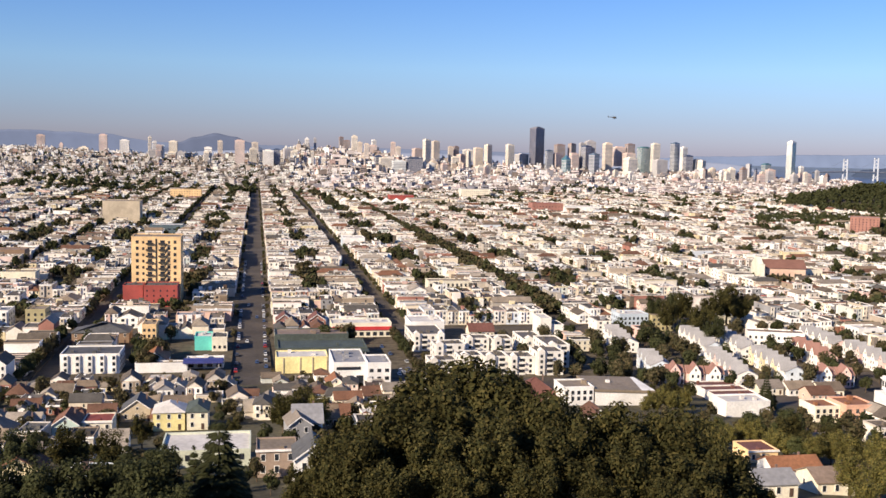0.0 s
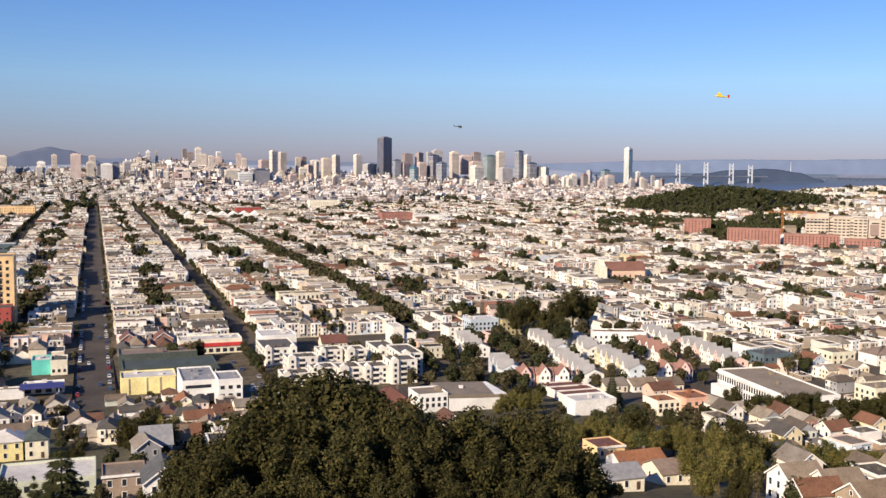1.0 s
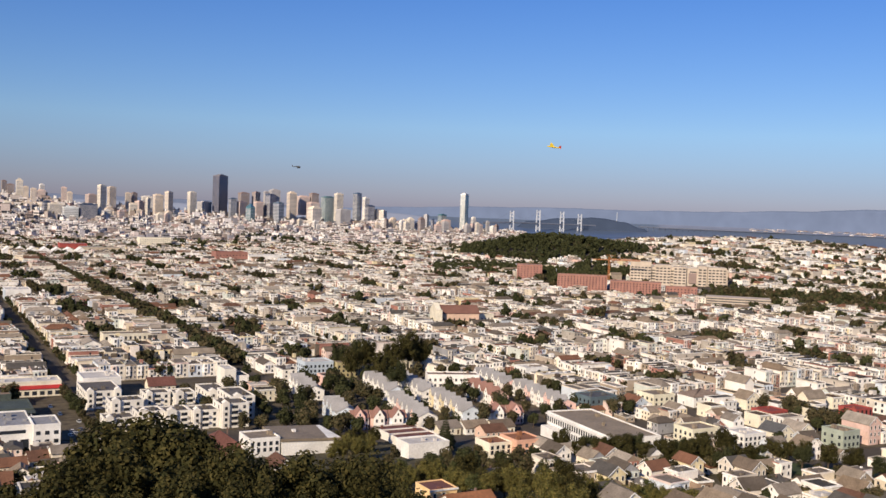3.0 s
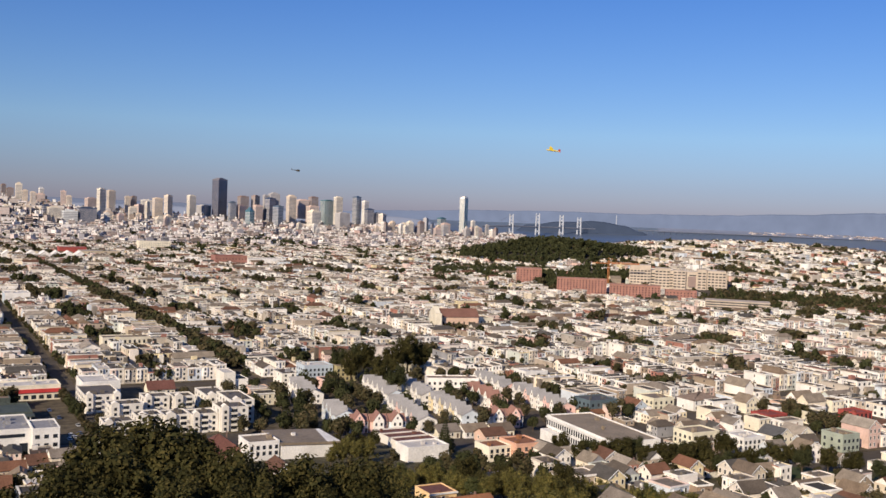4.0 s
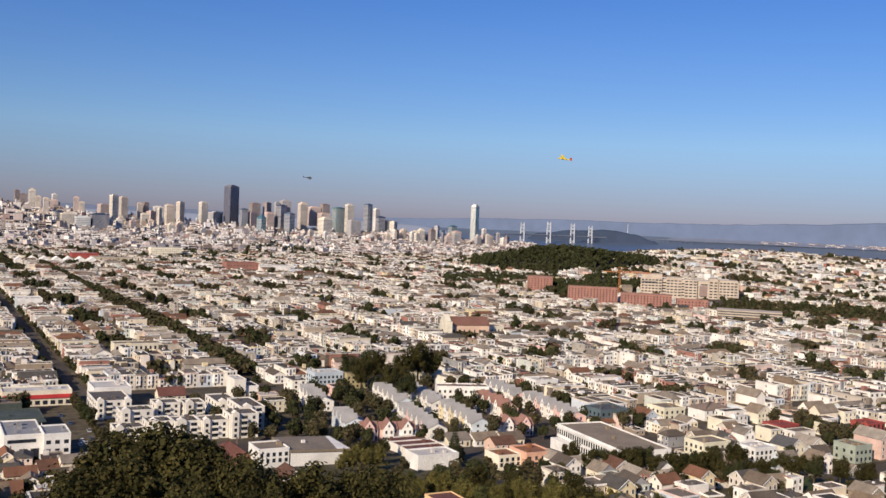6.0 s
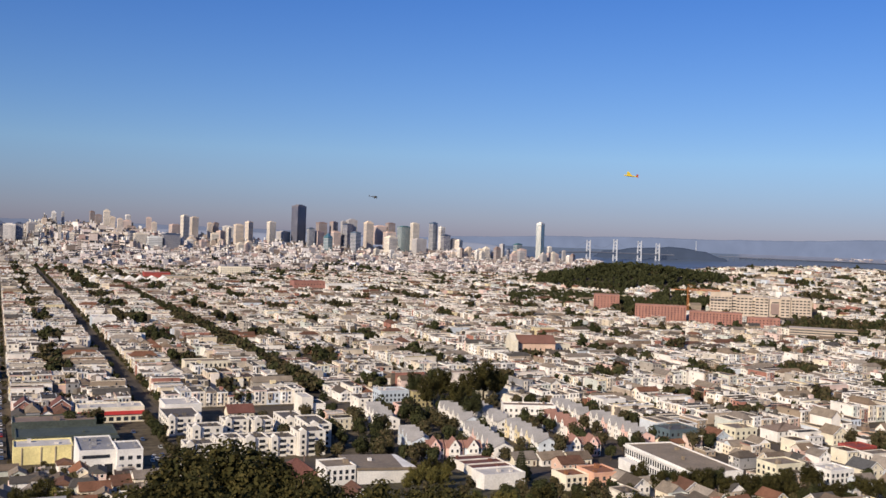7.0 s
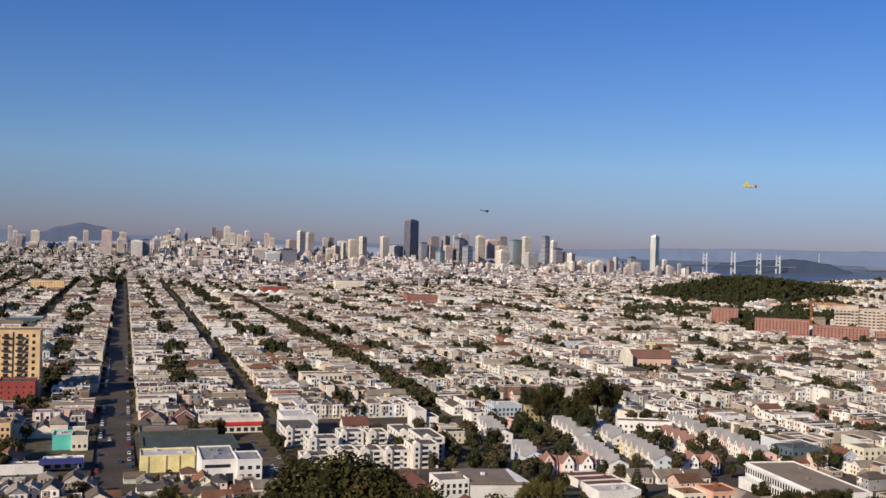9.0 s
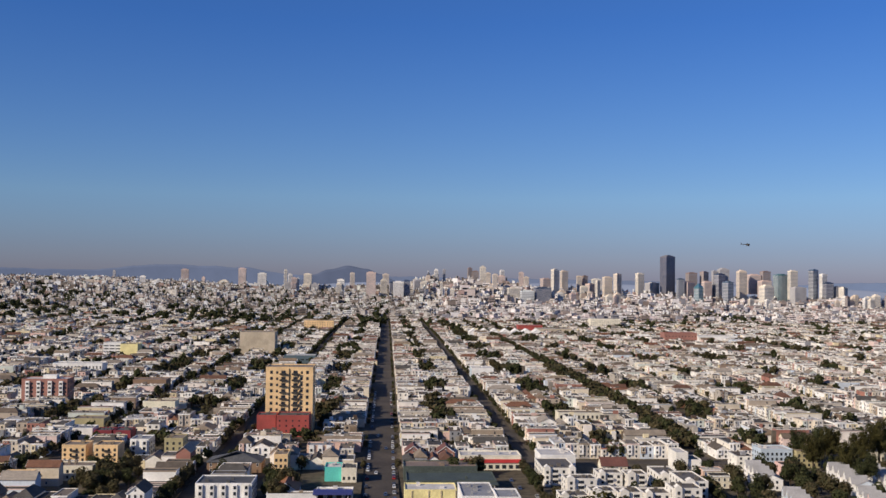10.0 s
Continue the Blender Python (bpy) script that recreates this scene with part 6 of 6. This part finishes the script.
for x, y, w, wl in ((226, 552, 11, "town_pink"), (176, 520, 12, "cream_wall"), (177, 536, 12, "pink_wall"), (328, 428, 12, "cream_wall"), (230, 412, 12, "cream_wall"), (244, 410, 13, "white_wall"), (258, 408, 12, "cream_wall"), (246, 396, 12, "pink_wall")):
    near_house(Matrix.Translation((x, y, land(x, y) + 0.2)), w, 10, 2 if y > 500 else 1, "cross" if y < 430 else "flat", wl, None, "small pale house between garden trees", base=3, pitch=0.26, group="small houses by the town rows", chimney=False)
block("flats", 293, 523, 32, 11, 8.5, "town_white", "brown_roof", "long white two-storey flats with a brown roof", "house", front=(10, 2, 1.2), turn=-20, bits=5)
for i, (x, y, q) in enumerate(((214, 446, 1.1), (216, 470, 1.2), (217, 456, 1.0), (222, 492, 1.3), (227, 488, 1.2), (245, 490, 1.0), (246, 470, 0.7), (246, 446, 0.8), (270, 478, 1.3), (274, 488, 1.2), (283, 450, 1.2), (286, 460, 1.1), (292, 442, 1.0), (300, 512, 1.0), (281, 508, 1.1), (304, 466, 1.0),
                               (226, 540, 1.2), (228, 556, 1.3), (250, 556, 1.2), (276, 545, 1.1), (300, 552, 1.2), (312, 556, 1.2), (240, 425, 0.9), (256, 426, 1.3), (233, 424, 1.0), (322, 470, 0.9), (326, 445, 1.0), (203, 456, 1.0), (206, 480, 1.2), (212, 500, 1.2), (318, 548, 1.0), (285, 556, 1.2), (262, 560, 1.2), (298, 432, 1.0), (212, 560, 1.2), (174, 446, 1.2), (178, 462, 1.4), (180, 480, 1.3), (176, 496, 1.2), (182, 512, 1.4), (184, 530, 1.3), (178, 548, 1.2), (186, 498, 1.3), (192, 500, 1.2), (210, 488, 1.2), (214, 524, 1.5), (216, 512, 1.4), (220, 536, 1.3), (210, 540, 1.2), (186, 440, 1.0), (226, 520, 1.2), (224, 508, 1.2), (184, 430, 1.2), (176, 432, 1.1), (244, 486, 1.1), (330, 500, 1.2), (326, 520, 1.2), (282, 480, 1.1), (284, 492, 1.2), (304, 480, 1.1), (303, 498, 1.1), (168, 446, 1.2), (160, 450, 1.1), (166, 436, 1.3), (150, 450, 1.0), (172, 456, 1.3), (164, 456, 1.1), (142, 452, 1.0), (178, 424, 1.2), (186, 420, 1.1), (300, 426, 1.0), (306, 430, 1.1), (298, 418, 0.9), (318, 424, 1.0), (216, 424, 1.0), (222, 418, 0.9), (270, 420, 1.0), (280, 416, 0.9))):
    stand(MIDT[i % 4], x, y, q, i * 77, "green street tree with a rounded crown", "street_tree", "street and yard trees")
for i in range(12):
    stand(BIG[(3, 3, 0)[i % 3]], *polar(22.4 + 0.22 * i, 392 + (i * 17) % 48), 0.42 + 0.02 * (i % 7), i * 71, "rounded olive green tree among the hillside houses", group="hillside trees")
for i in range(16):
    x, y = polar(27.6 + 0.5 * i, 352 + (i * 23) % 44)
    if not any(abs(x - a) < 11 and -4 < y - b < 16 for a, b in ((192, 361), (221, 352), (233, 348))):
        stand(MIDT[i % 4], x, y, 0.8 + 0.05 * (i % 7), i * 53, "green street tree with a rounded crown", "street_tree", "street and yard trees")
lawn = Shape()
for i in range(36):
    a0, a1 = 36 + i * 0.5, 36.5 + i * 0.5
    q = [polar(a0, 433), polar(a1, 433), polar(a1, 461), polar(a0, 461)]
    if not taken(*q[0], 0):
        lawn.face([(x, y, land(x, y) + 0.35) for x, y in q])
tagged(new("lawn", lawn.mesh("lawn", ["grass"])), "narrow green park lawn between rows of trees", "lawn", kind="structure")
# hillside houses that stand out
def on_slope(az, d):
    x, y = polar(az, d)
    return Matrix.Translation((x, y, land(x, y) + 0.2))


# tan wall with the shade of its front put into the colour
near_house(on_slope(1.24, 238), 9.8, 10, 2, "flat", paint("taupe_wall", (0.33, 0.25, 0.20)), "tan_roof", "tan house darkened as in shade, dark windows, grey flat roof", base=6, cols=3, deep=True)
near_house(on_slope(-4.75, 343), 10.5, 11, 2, "hip", "pale_yellow", "white_roof", "yellow house with a pale hipped roof", base=6, cols=3, pitch=0.22, deep=True)
near_house(on_slope(-3.2, 342), 7, 13, 2, "hip", "lemon_wall", "green_roof", "bright yellow house with a green roof", base=6, cols=2, pitch=0.25, deep=True)
near_house(on_slope(-8.55, 328), 9, 10, 2, "flat", "cream_wall", "red_roof", "cream house with a red roof", base=6, cols=3, deep=True)
near_house(on_slope(-10.2, 326), 8, 11, 2, "gable", "teal_pale", "pitch", "pale mint house with a gable front", base=6, cols=2, deep=True)
near_house(on_slope(-6.45, 367), 12, 12, 1, "gable", "tan_wall", "dark_roof", "tan house with a broad dark gable", base=6, cols=3, deep=True)
near_house(on_slope(3.0, 301), 9, 12, 2, "cross", "white_wall", "grey_roof", "white house with a grey roof", base=6, cols=2, deep=True)
near_house(on_slope(4.6, 425), 8, 12, 1, "gable", "cream_wall", "rust_roof", "cream cottage with an orange gable roof", base=6, cols=2, deep=True)
near_house(on_slope(3.4, 222), 9, 11, 2, "gable", "white_wall", "dark_roof", "white trimmed house with a dark gable roof", base=6, cols=2, deep=True)
block("house", *polar(-2.75, 259), 23, 17, 4.2, paint("sage_wall", (0.55, 0.58, 0.47)), "white_roof", "broad low sage green house with a white flat roof", "house", front=(5, 1, 1.6), bits=0)
near_house(on_slope(28.94, 303), 9.5, 10, 1, "flat", "ochre_wall", "maroon_roof", "small ochre house with a dark flat roof", base=6, cols=3, deep=True)
near_house(on_slope(30.83, 271), 14, 9, 1, "cross", "white_wall", "rust_roof", "white house with a rust tiled roof", base=6, cols=4, pitch=0.25, deep=True)
near_house(on_slope(29.85, 240), 10, 9, 1, "cross", "cream_wall", "grey_roof", "low cream house with a grey side gable roof", base=6, cols=3, pitch=0.24, deep=True)
near_house(on_slope(33.17, 258), 14, 10, 1, "cross", "cream_wall", "brown_roof", "low cream house with a brown side gable roof", base=6, cols=4, pitch=0.22, deep=True)
near_house(on_slope(31.76, 336), 14, 11, 1, "cross", "cream_wall", "pitch", "low cream house with a grey roof", base=6, cols=4, pitch=0.22, deep=True)


# ---- cars on the long street ----
CAR = {}


def car(x, y, turn, colour):
    if not CAR:
        CAR["body"] = Shape().box(-0.9, 0.9, -2.2, 2.2, 0.3, 0.85, 0, True)
        s = Shape()
        s.poly([(-0.8, -1.6, 0.85), (0.8, -1.6, 0.85), (0.8, 1.1, 0.85), (-0.8, 1.1, 0.85), (-0.65, -1.1, 1.45), (0.65, -1.1, 1.45), (0.65, 0.4, 1.45), (-0.65, 0.4, 1.45)],
               [(0, 1, 5, 4), (1, 2, 6, 5), (2, 3, 7, 6), (3, 0, 4, 7), (4, 5, 6, 7)])
        CAR["cabin"] = s.mesh("cabin", ["glass"])
        CAR["wheel"] = Shape().tube((-0.12, 0, 0), (0.12, 0, 0), 0.33, 0.33, 10).mesh("wheel", ["iron"])
        for c, rgb in (("white", (0.75, 0.75, 0.74)), ("silver", (0.45, 0.46, 0.47)), ("dark", (0.04, 0.04, 0.05)), ("red", (0.4, 0.03, 0.03)), ("blue", (0.05, 0.09, 0.2))):
            CAR[c] = CAR["body"].mesh("body", [paint("car_" + c, rgb, rough=0.3, grain=(3, 0.05))])
            CAR["top" + c] = B(-0.66, 0.66, -1.12, 0.42, 1.44, 1.5).mesh("roof", ["car_" + c])
    t = thing("car", Matrix.Translation((x, y, land(x, y) + 0.02)) @ pose(0, 0, 0, 0, 0, turn), f"{colour} car parked along the long street", "car", "cars of the long street")
    part("body", CAR[colour], None, t)
    part("cabin", CAR["cabin"], None, t)
    part("roof", CAR["top" + colour], None, t)
    for sx in (-0.85, 0.85):
        for sy in (-1.4, 1.4):
            w = part("wheel", CAR["wheel"], None, t)
            w.matrix_basis = pose(sx, sy, 0.33)


y = 486.0
while y < 960:
    for x in (-9.2, 5.2):
        if rng.random() < 0.62 and not 588 < y < 604 and not 692 < y < 708:
            car(x, y + rng.uniform(-0.8, 0.8), 180 if x < 0 else 0, rng.choice(("white", "silver", "dark", "dark", "red", "blue", "silver", "white")))
    y += 7.4 if y < 700 else 10
for x, y in ((-4.5, 560), (0.8, 505), (0.9, 640), (-4.6, 690), (68, 470), (71, 474), (74, 470), (70, 480), (74, 482), (76, 500), (70, 520), (68, 540)):
    car(x, y, 0, rng.choice(("white", "silver", "dark", "blue")))
marks = Shape()
for y in range(486, 1500, 9):
    marks.box(-2.1, -1.9, y, y + 4, 0.02, 0.06)
for y in (484, 588, 603, 692, 707):
    for i in range(9):
        marks.box(-10 + i * 1.8, -9.2 + i * 1.8, y, y + 3, 0.02, 0.07)
tagged(new("road_markings", marks.mesh("road_markings", ["trim"])), "worn white lane lines and crossings on the long street", "road markings", kind="structure")


# ---- bridge over the bay ----
# bluish grey: haze of distance put into the bridge towers' colour
paint("bridge_paint", (0.46, 0.49, 0.54), rough=0.6, grain=(0.1, 0.1))
paint("bridge_deck", (0.14, 0.16, 0.21), rough=0.8)
TW = [(32.25, 0.02, 5900), (33.75, 0.12, 6300), (35.1, 0.07, 6700), (36.1, -0.03, 7100)]


def sky_point(az, el, d):
    return Vector(drawn(*polar(az, d), EYE + d * math.tan(radians(el))))


br = thing("suspension_bridge", Matrix.Identity(4), "grey suspension bridge with four towers over the bay", "bridge")
for az, el, d in TW:
    k = Shape()
    for o in (-0.11, 0.11):
        k.tube(sky_point(az + o, -1.5, d), sky_point(az + o * 0.8, el, d), 3.4, 2.8, 6)
    for a, b in ((-1.2, -0.9), (-0.62, -0.42), (-0.42, -0.22), (-0.22, -0.04)):
        k.tube(sky_point(az - 0.1, a + el, d), sky_point(az + 0.1, b + el, d), 1.2, 1.2, 5)
        k.tube(sky_point(az + 0.1, a + el, d), sky_point(az - 0.1, b + el, d), 1.2, 1.2, 5)
    part("tower", k, "bridge_paint", br, "pale steel bridge tower")
ends = [(30.6, -0.75, 5500)] + [(a, -0.66, d) for a, e, d in TW] + [(37.0, -0.66, 7400)]
for p, q in zip(ends, ends[1:]):
    part("deck", Shape().tube(sky_point(*p), sky_point(*q), 3.0, 3.0, 6), "bridge_deck", br)
tops = [(31.2, -0.6, 5600)] + [(a, e, d) for a, e, d in TW] + [(36.9, -0.6, 7400)]
for p, q in zip(tops, tops[1:]):
    c = Shape()
    for i in range(8):
        pts = []
        for u in (i / 8, (i + 1) / 8):
            sag = 0.42 * 4 * u * (1 - u) if p in TW and q in TW else 0.1 * u * (1 - u)
            pts.append(sky_point(p[0] + (q[0] - p[0]) * u, p[1] + (q[1] - p[1]) * u - sag * 1.1, p[2] + (q[2] - p[2]) * u))
        c.tube(pts[0], pts[1], 0.4, 0.4, 4)
    part("cable", c, "bridge_deck", br)
vd = thing("viaduct", Matrix.Identity(4), "long low bridge span running to the far shore", "bridge")
part("deck", Shape().tube(sky_point(39.4, -0.62, 8200), sky_point(48.0, -0.66, 10500), 2.2, 2.2, 5), "bridge_deck", vd)
for i in range(26):
    u = i / 25
    part("pier", Shape().tube(sky_point(39.6 + 8 * u, -0.95, 8200 + 2200 * u), sky_point(39.6 + 8 * u, -0.62, 8200 + 2200 * u), 1.3, 1.3, 4), "bridge_deck", vd)
part("mast", Shape().tube(sky_point(38.18, -0.6, 8200), sky_point(38.18, 0.17, 8200), 2.2, 1.4, 5), "bridge_paint", vd, "pale single mast")
port = Soup(["shed_walls"])
for i in range(120):
    az, d = 54 - 8.5 * rng.random() ** 1.4, rng.uniform(9900, 13500)
    X, Y, Z = drawn(*polar(az, d), -8)
    s = shrink(d)
    port.add(B(-0.5, 0.5, -0.5, 0.5, 0, 1).arrays(), Matrix.Translation((X, Y, Z)) @ Matrix.Diagonal((rng.uniform(10, 60) * s, 30 * s, rng.uniform(3, 9) * s, 1)))
tagged(new("port_buildings", port.mesh("port_buildings")), "tiny pale sheds of a harbour across the bay", "buildings", kind="stuff")

# ---- in the air ----
paint("glider_yellow", (0.85, 0.62, 0.03), rough=0.4)
paint("glider_red", (0.55, 0.06, 0.03), rough=0.4)
gd = thing("model_glider", look(sky_point(34.4, 3.75, 95), (0, 0, EYE)) @ Matrix(((0, -1, 0, 0), (0, 0, 1, 0), (-1, 0, 0, 0), (0, 0, 0, 1))) @ pose(0, 0, 0, -8, 14, 14), "small yellow model glider with red tips in the air", "model glider")
wing = Shape()
for s in (-1, 1):
    wing.poly([(0, -0.28, 0.06), (s * 0.62, -0.16, 0.14), (s * 0.95, 0.02, 0.24), (s * 0.62, 0.17, 0.14), (0, 0.2, 0.06), (0, -0.28, 0.02), (s * 0.62, -0.16, 0.11), (s * 0.95, 0.02, 0.22), (s * 0.62, 0.17, 0.11), (0, 0.2, 0.02)],
              [(0, 1, 2, 3, 4), (9, 8, 7, 6, 5), (0, 5, 6, 1), (1, 6, 7, 2), (2, 7, 8, 3), (3, 8, 9, 4)])
part("wing", wing, "glider_yellow", gd)
part("fuselage", Shape().tube((0, -0.55, 0.0), (0, 0.1, 0.02), 0.05, 0.08, 8).tube((0, 0.1, 0.02), (0, 0.75, 0.04), 0.08, 0.03, 8), "glider_yellow", gd)
part("tail", Shape().box(-0.28, 0.28, 0.62, 0.78, 0.03, 0.05, 0, True).box(-0.015, 0.015, 0.6, 0.8, 0.03, 0.25, 0, True), "glider_red", gd, "red tail fin")
hc = thing("helicopter", look(sky_point(20.0, 2.05, 1100), (0, 0, EYE)) @ Matrix(((0, 1, 0, 0), (0, 0, 1, 0), (1, 0, 0, 0), (0, 0, 0, 1))), "small dark helicopter over the city", "helicopter")
part("cabin", Shape().tube((0, -2.5, 0), (0, -1.2, 0.1), 0.6, 1.2, 10).tube((0, -1.2, 0.1), (0, 1.4, 0.2), 1.2, 0.9, 10), "iron", hc)
part("boom", Shape().tube((0, 1.4, 0.3), (0, 6.5, 0.6), 0.5, 0.18, 8), "iron", hc)
part("fin", Shape().box(-0.06, 0.06, 6.0, 6.8, 0.2, 2.0, 0, True), "iron", hc)
part("rotor", Shape().box(-5, 5, -0.15, 0.15, 1.7, 1.78, 0, True).tube((0, 0, 1), (0, 0, 1.75), 0.15, 0.15, 6), "iron", hc)
for s in (-1, 1):
    part("skid", Shape().tube((s, -2, -1.5), (s, 1.6, -1.5), 0.08, 0.08, 5).tube((s * 0.6, -0.8, -0.8), (s, -0.8, -1.5), 0.06, 0.06, 5), "iron", hc)

# ---- the plan set out from west to east at its true width ----
WIDEN = 1.016
for ob in list(scene.objects):
    if ob.parent is None and ob.type in ("MESH", "EMPTY"):
        if ob.location.length < 0.001:
            ob.scale.x *= WIDEN
        else:
            ob.location.x *= WIDEN
